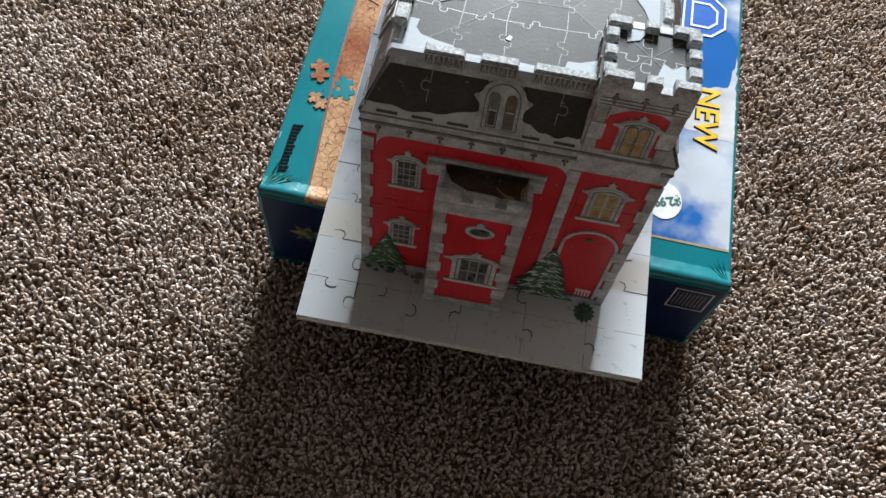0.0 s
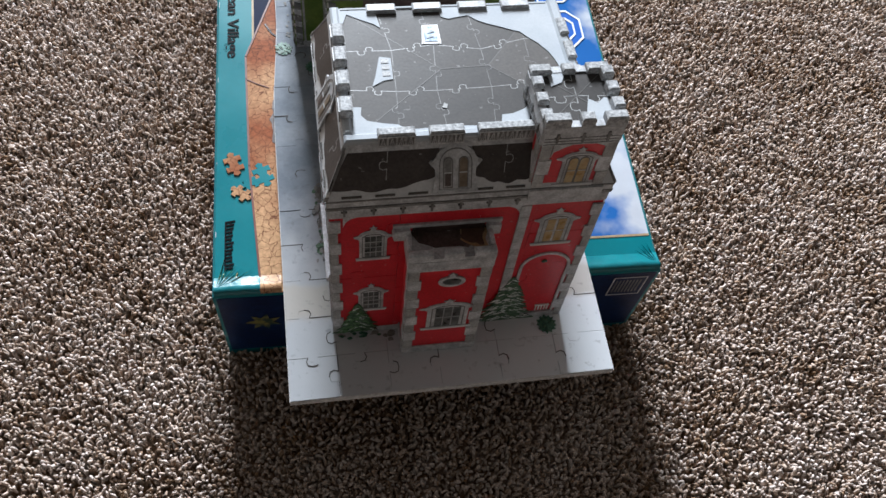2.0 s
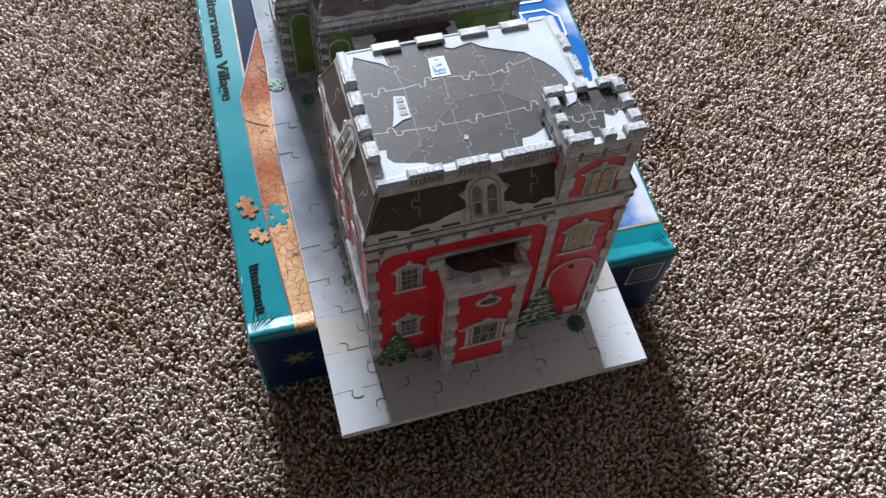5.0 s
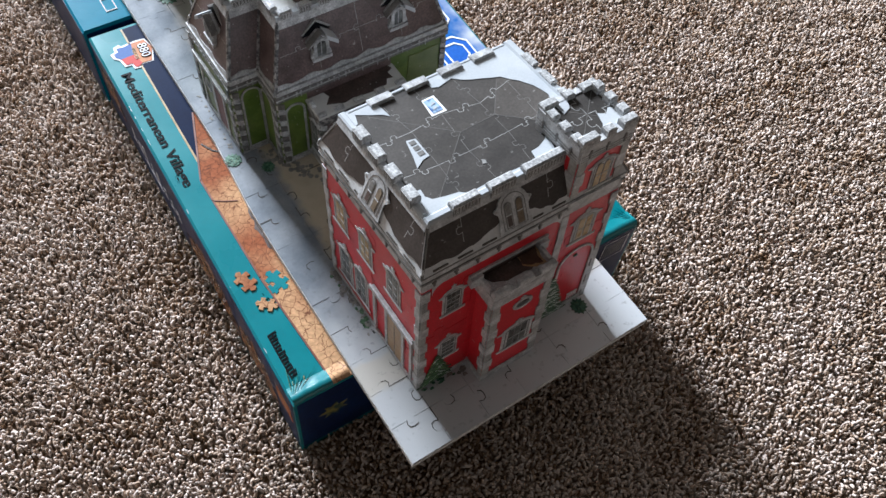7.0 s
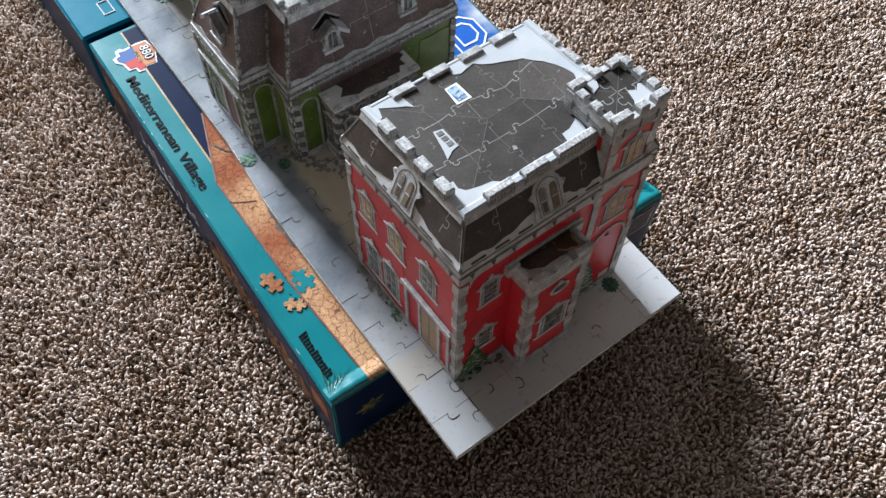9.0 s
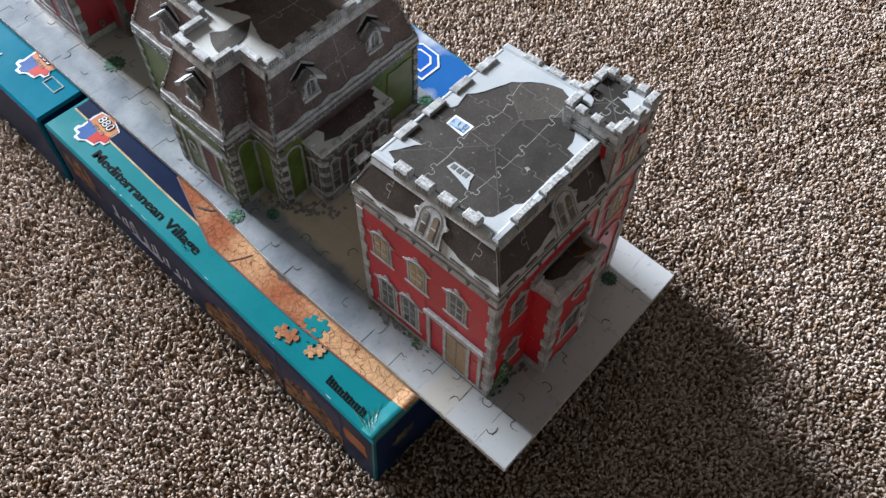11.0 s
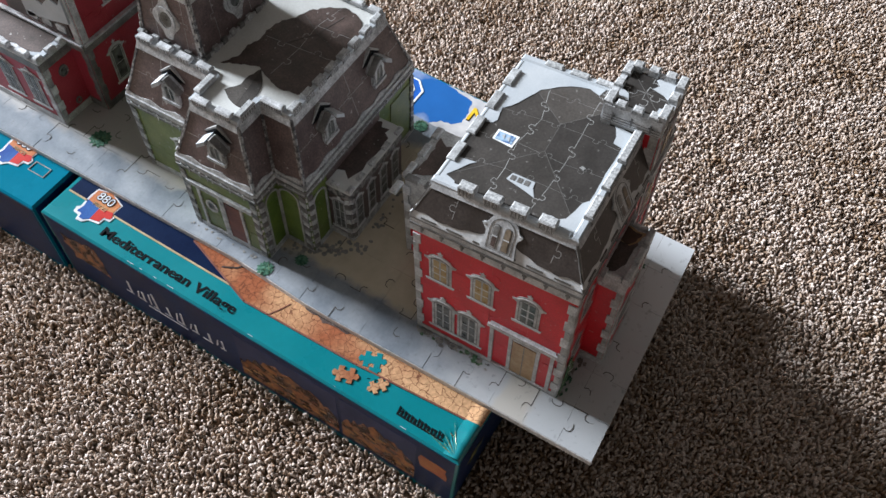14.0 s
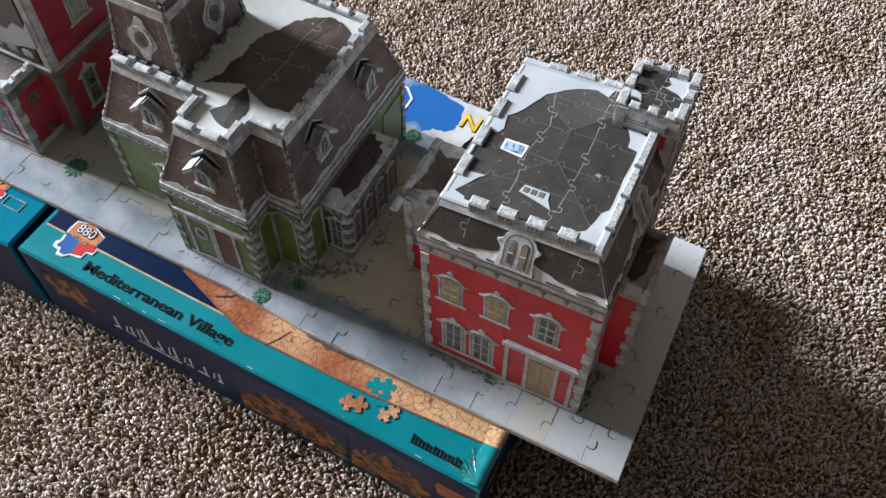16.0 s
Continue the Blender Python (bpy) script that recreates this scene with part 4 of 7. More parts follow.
def window(F, a0, b0, a1, b1, house, pane=None, cols=2, rows=3, cap=0.0045, d=0.0004, heads=False, label=""):
    """A printed sash window: moulded stone surround with eared shoulders, a segmental head and a finial, panes and glazing bars."""
    w, h = a1 - a0, b1 - b0
    e = w * 0.15
    c, hw = (a0 + a1) / 2, w / 2
    side = [(hw * 0.94, b0), (hw * 0.94, b1 - cap * 1.75), (hw * 1.06, b1 - cap * 1.45), (hw + e, b1 - cap * 1.25), (hw + e * 1.1, b1 - cap * 0.95), (hw * 1.02, b1 - cap * 0.75),
            (hw * 0.84, b1 - cap * 0.20), (hw * 0.55, b1 + cap * 0.18), (hw * 0.22, b1 + cap * 0.36), (hw * 0.13, b1 + cap * 0.75), (hw * 0.26, b1 + cap * 0.95), (hw * 0.09, b1 + cap * 1.05)]
    outer = [(c + x, z) for x, z in side] + [(c, b1 + cap * 1.5)] + [(c - x, z) for x, z in side[::-1]]
    win = part("window", slab(B(), F, outer, 0, d), M_STONE, house, label)
    part("window_sill", slab(B(), F, [(a0 - e * 0.5, b0 - 0.0010), (a1 + e * 0.5, b0 - 0.0010), (a1 + e * 0.7, b0 + 0.0009), (a0 - e * 0.7, b0 + 0.0009)], d, d + 0.0005), M_SNOW_GREY, win)
    # shadowed groove round the opening and under the head
    groove = [(c + hw * 0.76 * x, z) for x, z in ((-1, b0 + h * 0.05), (1, b0 + h * 0.05), (1, b1 - cap * 1.05), (0.6, b1 - cap * 0.55), (0, b1 - cap * 0.35), (-0.6, b1 - cap * 0.55), (-1, b1 - cap * 1.05))]
    inner = [(c + (x - c) * 0.93, b0 + h * 0.5 + (z - b0 - h * 0.5) * 0.96) for x, z in groove]
    part("moulding", ring(B(), F, groove, inner, d, d + 0.00015), M_STONE_DARK, win)
    part("head_band", slab(B(), F, [(c + hw * x, b1 + cap * z) for x, z in ((-0.98, -0.80), (-0.55, -0.05), (0, 0.12), (0.55, -0.05), (0.98, -0.80), (0.82, -0.62), (0.5, -0.22), (0, -0.06), (-0.5, -0.22), (-0.82, -0.62))], d, d + 0.0004), M_SNOW_GREY, win)
    m = w * 0.20
    x0, x1, y0, y1 = a0 + m, a1 - m, b0 + h * 0.09, b1 - cap * 0.95
    for i in range(cols):
        g0, g1 = x0 + (x1 - x0) * i / cols, x0 + (x1 - x0) * (i + 1) / cols
        gap = (g1 - g0) * (0.07 if cols > 2 else 0.12 if cols > 1 else 0.02)
        poly = arch(g0 + gap, y0, g1 - gap, y1, 6) if heads else rect(g0 + gap, y0, g1 - gap, y1)
        if heads:
            part("pane_rim", slab(B(), F, arch(g0 + gap * 0.1, y0 - 0.0006, g1 - gap * 0.1, y1 + 0.0007, 6), d, d + 0.0002), M_STONE_DARK, win)
        part("pane", slab(B(), F, poly, d + 0.0001, d + 0.0003), pane or M_PANE, win)
        for j in range(1, rows):
            z = y0 + (y1 - y0) * j / rows
            part("glazing_bar", slab(B(), F, rect(g0 + gap, z - 0.00020, g1 - gap, z + 0.00020), d + 0.0003, d + 0.0005), M_SNOW_GREY, win)
    return win


def lace(F, a0, a1, b0, b1, house):
    """Printed ironwork panel: dark ground with pale posts, hoops and spears."""
    pn = part("lace_panel", slab(B(), F, rect(a0, b0, a1, b1), 0, 0.0003), M_STONE_DARK, house, "printed iron lacework")
    n = max(2, round((a1 - a0) / 0.0040))
    step, h = (a1 - a0) / n, b1 - b0
    bm = B()
    slab(bm, F, rect(a0, b1 - h * 0.10, a1, b1), 0.0003, 0.0005)
    slab(bm, F, rect(a0, b0, a1, b0 + h * 0.12), 0.0003, 0.0005)
    for i in range(n):
        u = a0 + step * i
        for x, t in ((0.06, 0.05), (0.94, 0.05)):
            slab(bm, F, rect(u + step * (x - t), b0 + h * 0.12, u + step * (x + t), b1 - h * 0.10), 0.0003, 0.0005)
        slab(bm, F, [(u + step * 0.20, b0 + h * 0.12), (u + step * 0.30, b0 + h * 0.12), (u + step * 0.53, b0 + h * 0.80), (u + step * 0.46, b0 + h * 0.88)], 0.0003, 0.00048)
        slab(bm, F, [(u + step * 0.70, b0 + h * 0.12), (u + step * 0.80, b0 + h * 0.12), (u + step * 0.56, b0 + h * 0.88), (u + step * 0.49, b0 + h * 0.80)], 0.0003, 0.00046)
        slab(bm, F, rect(u + step * 0.46, b0 + h * 0.12, u + step * 0.54, b0 + h * 0.50), 0.0003, 0.00052)
    part("lacework", bm, M_STONE_WORN, pn)


def quoins(F, a, side, b0, b1, house, wide=0.0050, narrow=0.0036, n=None, d=0.0006, mats=None):
    """Corner stones, long and short, climbing one edge of a wall."""
    n = n or int((b1 - b0) / 0.0088)
    r = random.Random(int(a * 1e5) + n)
    for i in range(n):
        z0, z1 = b0 + (b1 - b0) * i / n, b0 + (b1 - b0) * (i + 1) / n - 0.0003
        w = wide if i % 2 else narrow
        x0, x1 = (a, a + w) if side > 0 else (a - w, a)
        mt = (mats or (M_STONE_MID, M_STONE))[i % 2]
        part("quoin", slab(B(), F, rect(x0, z0, x1, z1), 0, d + r.uniform(0, 0.0003)), mt, house)


def fir(F, a, b, w, h, house, seed=1, snow=True):
    """A printed fir: drooping ragged tiers, with snow or pale green tips along its boughs."""
    r = random.Random(seed)
    n = 7
    L, R = [], []
    for i in range(n):
        t = i / n
        half = w / 2 * (1 - t) ** 0.8
        z, s = b + h * t, h / n
        for side, lst in ((-1, L), (1, R)):
            lst += [(a + side * half * r.uniform(0.92, 1.22), z + s * r.uniform(-0.25, 0.05)), (a + side * half * 0.80, z + s * 0.42), (a + side * half * r.uniform(0.82, 0.92), z + s * 0.50), (a + side * half * 0.52, z + s * 0.92)]
    t = part("fir_tree", slab(B(), F, R + [(a, b + h * 1.04)] + L[::-1], 0.0006, 0.0011), M_FIR, house, "printed dark green fir with snowy tiers" if snow else "printed green fir with pale green tips")
    for i in range(n):
        half = w / 2 * (1 - i / n) ** 0.8
        for k in range(max(3, int(half / 0.00045))):
            x = a + r.uniform(-half * 0.85, half * 0.85)
            z = b + h * (i + r.uniform(0.05, 0.75)) / n
            s = r.uniform(0.0009, 0.0020)
            tilt = 0.45 * s * (1 if x < a else -1)
            part("snow_tuft", slab(B(), F, [(x - s, z - tilt), (x + s, z + tilt), (x + s * 0.3, z + tilt + s * 0.35), (x - s * 0.5, z - tilt * 0.5 + s * 0.4)], 0.0011, 0.0014), (M_FIRSNOW if k % 5 else M_SHRUB) if snow else (M_FIRTIP if k % 3 else M_FIRSNOW if k % 2 else M_FIR), t)


def merlons(house, x0, y0, x1, y1, z, spots, depth, h, mat, laced=False):
    """Blocks along the line (x0, y0)-(x1, y1): spots are pairs of start and end along it."""
    p, q = Vector((x0, y0, z)), Vector((x1, y1, z))
    u = (q - p).normalized()
    n = Vector((-u.y, u.x, 0))
    for s0, s1 in spots:
        F = Face(p, u, n)
        bm = B()
        c = 0.0007
        rows = []
        for i, zz in ((0, 0), (0, h - c), (c, h)):
            rows.append([bm.verts.new(F.at(a, b, zz)) for a, b in ((s0 + i, i), (s1 - i, i), (s1 - i, depth - i), (s0 + i, depth - i))])
        bm.faces.new(rows[0][::-1])
        bm.faces.new(rows[-1])
        for r, s in zip(rows, rows[1:]):
            for i in range(4):
                bm.faces.new((r[i], r[(i + 1) % 4], s[(i + 1) % 4], s[i]))
        part("merlon", bm, mat, house)
        if laced:
            lace(Face(p, u, (0, 0, 1), -n), s0 + 0.0006, s1 - 0.0006, -0.0026, h - 0.0008, house)


def brackets(F, a0, a1, b, n, house, h=0.006, w=0.0022):
    """Scrolled brackets under a cornice: a stem with a cross-piece."""
    for i in range(n):
        a = a0 + (a1 - a0) * (i + 0.5) / n
        part("bracket", slab(B(), F, [(a - w * 0.28, b), (a - w * 0.22, b - h), (a + w * 0.22, b - h), (a + w * 0.28, b)], 0, 0.0016), M_STONE_DARK, house)
        part("bracket_arm", slab(B(), F, rect(a - w * 0.62, b - h * 0.55, a + w * 0.62, b - h * 0.38), 0, 0.0013), M_STONE_DARK, house)


def tabs(p, q, n, house, out, seed, size=0.0011):
    """Pale foam tabs showing where the pieces lock together along a corner edge."""
    p, q, r = Vector(p), Vector(q), random.Random(seed)
    o = Vector((*out, 0)).normalized()
    side = Vector((-o.y, o.x, 0))
    up = (q - p).normalized()
    for i in range(n):
        c = p.lerp(q, (i + 0.5) / n)
        hl = (q - p).length / n * r.uniform(0.20, 0.32)
        s = size * r.uniform(0.8, 1.15)
        bm = B()
        lo = [bm.verts.new(c - up * hl + o * a * s + side * b * s) for a, b in ((-0.9, -1), (0.55, -0.45), (0.55, 0.45), (-0.9, 1))]
        hi = [bm.verts.new(c + up * hl * r.uniform(0.8, 1.2) + o * a * s + side * b * s) for a, b in ((-0.9, -1), (0.55, -0.45), (0.55, 0.45), (-0.9, 1))]
        bm.faces.new(lo[::-1])
        bm.faces.new(hi)
        for k in range(4):
            bm.faces.new((lo[k], lo[(k + 1) % 4], hi[(k + 1) % 4], hi[k]))
        part("corner_tab", bm, M_FOAM if i % 3 else M_STONE_WORN, house)


def slots(F, a0, a1, b, n, house):
    for i in range(n):
        a = a0 + (a1 - a0) * (i + 0.5) / n
        w = (a1 - a0) / n * 0.30
        part("joint_slot", slab(B(), F, rect(a - w, b - 0.0005, a + w, b + 0.0005), 0, 0.0004), M_DARKGAP, house)


def shrub(x, y, r, seed, label="printed dark green shrub on the paving"):
    """A low round shrub printed on the base, with a ragged edge."""
    s = thing("printed_shrub", (x, y, Z0), label, "shrub", "shrubs on the base")
    rr = random.Random(seed)
    n = 26
    part("foliage", slab(B(), flat(Z0), [(x + r * (1 if i % 2 else 0.78) * rr.uniform(0.92, 1.08) * math.cos(2 * math.pi * i / n), y + r * (1 if i % 2 else 0.78) * rr.uniform(0.92, 1.08) * math.sin(2 * math.pi * i / n)) for i in range(n)], 0.0002, 0.0006), M_SHRUB, s)
    for k in range(16):
        a, q = rr.uniform(0, 6.28), r * math.sqrt(rr.random()) * 0.75
        px, py, w = x + q * math.cos(a), y + q * math.sin(a), r * 0.16
        part("leaf_tuft", slab(B(), flat(Z0), [(px + w * math.cos(a + t), py + w * math.sin(a + t)) for t in (0, 1.9, 4.1)], 0.0006, 0.0009), M_FIR if k % 2 else M_SHRUB, s)


# ---- the red house with the battlemented tower ----
def red_house():
    x0, x1, xt, y0, y1 = 0.027, 0.156, 0.1195, 0.0375, 0.1385
    zc, zr = 0.116, 0.1495          # foot of the cornice, roof deck
    WARP[0] = lambda p: Vector((p.x, p.y + 0.062 * (p.z - Z0), p.z - 0.075 * (p.y - y0) * min(1.2, (p.z - Z0) / 0.13)))
    hs = thing("puzzle_house", ((x0 + x1) / 2, (y0 + y1) / 2, Z0), "red foam puzzle house with snowy mansard roof and battlemented tower", "house", "village houses")
    Z = Z0
    part("foam_core", box(B(), x0 + 0.0012, y0 + 0.0012, Z - 0.004, x1 - 0.0012, y1 - 0.0012, Z + zc + 0.004), M_FOAM, hs, "pale foam inside of the walls")
    front = Face((0, y0 + 0.0012, Z), (1, 0, 0), (0, 0, 1), (0, -1, 0))
    left = Face((x0 + 0.0012, 0, Z), (0, 1, 0), (0, 0, 1), (-1, 0, 0))
    right = Face((x1 - 0.0012, 0, Z), (0, 1, 0), (0, 0, 1), (1, 0, 0))
    back = Face((0, y1 - 0.0012, Z), (1, 0, 0), (0, 0, 1), (0, 1, 0))
    for F, a, b, sd in ((front, x0, x1, 11), (left, y0, y1, 12), (right, y0, y1, 13), (back, x0, x1, 14)):
        jigsaw(F, steps(a, b, 4), steps(0.0, zc, 4), 0, 0.0012, M_STONE if F is back else M_RED, hs, "wall_piece", seed=sd, shrink=0.994)
    for F in (front, left, right, back):
        F.o = F.o + F.n * 0.0014
    # stone foot, cornice, brackets, interlocking slots
    for ci, (F, a, b) in enumerate(((front, x0, x1), (left, y0, y1), (right, y0, y1), (back, x0, x1))):
        ce = 0.00025 * (ci in (1, 2))
        part("plinth", slab(B(), F, rect(a, 0, b, 0.0045), 0, 0.0005), M_STONE, hs)
        part("frieze", slab(B(), F, rect(a - 0.0004, zc - 0.0035, b + 0.0004, zc + 0.003), 0, 0.0007), M_STONE, hs, "grey printed frieze")
        part("cornice", slab(B(), F, rect(a - 0.0010, zc + 0.003 - ce, b + 0.0010, zc + 0.0105 - ce), 0, 0.0010), M_STONE, hs, "pale grey projecting cornice")
        part("cornice_lip", slab(B(), F, rect(a - 0.0012, zc + 0.0090, b + 0.0012, zc + 0.0099), 0.0010, 0.0013), M_STONE_DARK, hs)
        part("cornice_lip", slab(B(), F, rect(a - 0.0010, zc + 0.0036, b + 0.0010, zc + 0.0052), 0.0010, 0.0015), M_STONE_DARK, hs)
    brackets(front, x0, xt, zc + 0.0036, 7, hs, 0.0048, 0.0022)
    brackets(left, y0, y1, zc + 0.0036, 8, hs, 0.0048, 0.0022)
    for F, a in ((front, x0 - 0.0002), (left, y0 - 0.0002)):
        quoins(F, a, 1, 0, zc - 0.006, hs)
    quoins(front, xt - 0.0035, 1, 0.001, zc - 0.004, hs, 0.0050, 0.0050, mats=(M_STONE, M_STONE))
    quoins(front, x1, -1, 0, zc - 0.006, hs)
    quoins(left, y1, -1, 0, zc - 0.006, hs)
    quoins(right, y0, 1, 0, zc - 0.006, hs)
    quoins(right, y1, -1, 0, zc - 0.006, hs)
    # rounded upper corners of the red field
    for a, s in ((x0 + 0.006, 1), (xt - 0.0035, -1)):
        part("corner_curve", slab(B(), front, [(a, zc - 0.0035)] + [(a + s * 0.008 * (1 - math.cos(t)), zc - 0.0035 - 0.008 * (1 - math.sin(t))) for t in steps(0, math.pi / 2, 6)], 0, 0.0006), M_STONE, hs)
    # windows of the front
    window(front, 0.0400, 0.0765, 0.0540, 0.0990, hs, None, 3, 4, 0.0036, label="printed sash window with dark panes")
    window(front, 0.0395, 0.0255, 0.0535, 0.0470, hs, None, 3, 4, 0.0036, label="printed sash window with dark panes")
    window(front, 0.1272, 0.0780, 0.1448, 0.1025, hs, M_GOLD_PANE, 2, 2, 0.0038, label="printed window with golden panes")
    # arched niche at the foot of the tower
    ar = arch(0.1238, 0.006, 0.1512, 0.0690, 12)
    ai = arch(0.1254, 0.006, 0.1496, 0.0674, 12)
    part("arch_moulding", ring(B(), front, ar, ai, 0, 0.0009), M_STONE, hs, "grey round arch")
    part("niche_lamp", slab(B(), front, oval(0.1365, 0.0605, 0.0016, 0.0011, 8), 0, 0.0007), M_SHRUB, hs, "small green printed lamp")
    for i in range(5):
        part("railing_bar", slab(B(), front, rect(0.1405 + i * 0.0017, 0.007, 0.1411 + i * 0.0017, 0.0125), 0, 0.0006), M_WHITE, hs)
    part("railing", slab(B(), front, rect(0.1400, 0.0122, 0.1482, 0.0132), 0, 0.0008), M_WHITE, hs, "small white rail")
    fir(front, 0.0395, 0.002, 0.0235, 0.0300, hs, 2, False)
    fir(front, 0.1225, 0.0005, 0.0340, 0.0450, hs, 3)
    # windows, porch and door of the long side
    for a in (0.1210, 0.0935, 0.0640):
        window(left, a - 0.0080, 0.0680, a + 0.0080, 0.0950, hs, M_GOLD_PANE if a > 0.09 else None, 2, 3, 0.0042, label="printed upper window with a stone surround")
    window(left, 0.0925, 0.0125, 0.1095, 0.0465, hs, None, 2, 3, 0.0042, label="tall printed window with grey panes")
    window(left, 0.1105, 0.0125, 0.1275, 0.0465, hs, None, 2, 3, 0.0042, d=0.0007, label="tall printed window with grey panes")
    pc = part("porch", ring(B(), left, rect(0.0430, 0.0045, 0.0860, 0.0540), rect(0.0455, 0.0047, 0.0835, 0.0480), 0, 0.0014), M_STONE, hs, "grey printed door surround")
    part("porch_head", slab(B(), left, rect(0.0415, 0.0500, 0.0875, 0.0535), 0.0014, 0.0026), M_STONE, pc)
    part("porch_shade", slab(B(), left, rect(0.0440, 0.0480, 0.0850, 0.0500), 0.0014, 0.0018), M_STONE_DARK, pc)
    for a in (0.0535, 0.0720):
        part("post", slab(B(), left, rect(a - 0.0012, 0.0045, a + 0.0012, 0.0480), 0, 0.0010), M_STONE, pc)
    dr = part("door", slab(B(), left, rect(0.0550, 0.0050, 0.0705, 0.0425), 0, 0.0006), M_DOOR, pc, "tan printed double door")
    part("door_gap", slab(B(), left, rect(0.0625, 0.0050, 0.0630, 0.0425), 0.0006, 0.0008), M_STONE_DARK, dr)
    part("fanlight", slab(B(), left, rect(0.0550, 0.0435, 0.0705, 0.0475), 0, 0.0006), M_STONE, pc)
    # bay with balcony
    bx0, bx1, by = 0.0630, 0.1025, 0.0225
    bt = 0.0925
    bay = part("bay", box(B(), bx0 + 0.0012, by + 0.0012, Z, bx1 - 0.0012, y0 + 0.004, Z + bt), M_FOAM, hs, "square red bay under a balcony")
    bf = Face((0, by + 0.0012, Z), (1, 0, 0), (0, 0, 1), (0, -1, 0))
    bl = Face((bx0 + 0.0012, 0, Z), (0, 1, 0), (0, 0, 1), (-1, 0, 0))
    br = Face((bx1 - 0.0012, 0, Z), (0, 1, 0), (0, 0, 1), (1, 0, 0))
    for F, a, b in ((bf, bx0, bx1), (bl, by, y0), (br, by, y0)):
        part("bay_wall", slab(B(), F, rect(a, 0, b, bt), 0, 0.0012), M_RED, bay)
        F.o = F.o + F.n * 0.0014
        part("bay_foot", slab(B(), F, rect(a - 0.0006, 0, b + 0.0006, 0.0065), 0, 0.0007), M_STONE, bay)
        part("bay_frieze", slab(B(), F, rect(a - 0.0006, bt - 0.007, b + 0.0006, bt + 0.001), 0, 0.0010), M_STONE, bay)
    quoins(bf, bx0 - 0.0002, 1, 0.0065, bt - 0.007, bay, 0.0062, 0.0050, 9)
    quoins(bf, bx1 + 0.0002, -1, 0.0065, bt - 0.007, bay, 0.0062, 0.0050, 9)
    quoins(bl, by, 1, 0.0065, bt - 0.007, bay, 0.0048, 0.0032, 9)
    quoins(br, by, 1, 0.0065, bt - 0.007, bay, 0.0048, 0.0032, 9)
    window(bf, 0.0735, 0.0265, 0.0965, 0.0510, bay, None, 3, 2, 0.0034, label="wide printed window of three lights")
    ov = part("oval_window", ring(B(), bf, oval(0.0842, 0.0740, 0.0068, 0.0047), oval(0.0842, 0.0740, 0.0048, 0.0032), 0, 0.0008), M_STONE, bay, "oval grey window")
    part("pane", slab(B(), bf, oval(0.0842, 0.0740, 0.0048, 0.0032), 0, 0.0003), M_PANE, ov)
    part("finial", slab(B(), bf, [(0.0832, 0.0782), (0.0852, 0.0782), (0.0856, 0.0794), (0.0864, 0.0800), (0.0852, 0.0804), (0.0842, 0.0816), (0.0832, 0.0804), (0.0820, 0.0800), (0.0828, 0.0794)], 0, 0.0007), M_STONE, ov)
    part("balcony_floor", box(B(), bx0 - 0.0012, by - 0.0010, Z + bt + 0.001, bx1 + 0.0012, y0 + 0.001, Z + bt + 0.0035), M_STONE, bay)
    part("balcony_paint", slab(B(), flat(Z + bt + 0.0035), wavy([(bx0 + 0.0045, by + 0.0085), (bx0 + 0.012, by + 0.0050), (bx1 - 0.012, by + 0.0040), (bx1 - 0.0055, by + 0.0075), (bx1 - 0.0015, y0 - 0.0003), (bx0 + 0.001, y0 - 0.0003)], 0.0035, 0.0010, 5), 0, 0.0004), M_BROWN, bay, "dark brown floor")
    part("balcony_edge", slab(B(), flat(Z + bt + 0.0035), wavy([(bx1 - 0.0150, by + 0.0085), (bx1 - 0.0105, by + 0.0050), (bx1 - 0.0022, by + 0.0030), (bx1 - 0.0030, by + 0.0080), (bx1 - 0.0012, y0 - 0.0003), (bx1 - 0.0140, y0 - 0.0003)], 0.002, 0.0006, 7), 0, 0.0006), M_DOOR, bay, "ragged tan edge of the brown floor")
    part("balcony_patch", slab(B(), flat(Z + bt + 0.0035), wavy([(bx1 - 0.0146, by + 0.0092), (bx1 - 0.0100, by + 0.0060), (bx1 - 0.0040, by + 0.0046), (bx1 - 0.0044, by + 0.0085), (bx1 - 0.0024, y0 - 0.0003), (bx1 - 0.0136, y0 - 0.0003)], 0.002, 0.0005, 8), 0, 0.0008), M_RUST_DARK, bay)
    part("balcony_snow", slab(B(), flat(Z + bt + 0.0035), [(bx0, by + 0.001), (bx1, by + 0.001), (bx1, y0), (bx0, y0)], -0.0002, 0.0002), M_STONE, bay)
    for a0, a1 in ((bx0 - 0.001, bx0 + 0.0105), (bx0 + 0.0155, bx1 - 0.0145), (bx1 - 0.0095, bx1 + 0.001)):
        part("parapet_block", box(B(), a0, by - 0.0014, Z + bt + 0.0030, a1, by + 0.0022, Z + bt + 0.0075, 0.0006), M_STONE, bay)
    for a0, a1 in ((bx0 - 0.001, bx0 + 0.0015), (bx1 - 0.0015, bx1 + 0.001)):
        part("parapet_block", box(B(), a0, by + 0.003, Z + bt + 0.0030, a1, y0 - 0.002, Z + bt + 0.0065, 0.0005), M_STONE, bay)
    for a0, a1 in ((bx0 - 0.0065, bx0 + 0.001), (bx1 - 0.001, bx1 + 0.0050)):
        part("console", slab(B(), front, [(a0, 0.094), (a1, 0.094), (a1, 0.1015), (a0, 0.1015), (a0 - 0.001, 0.0985)], 0, 0.0030), M_STONE, hs, "stone console beside the balcony")
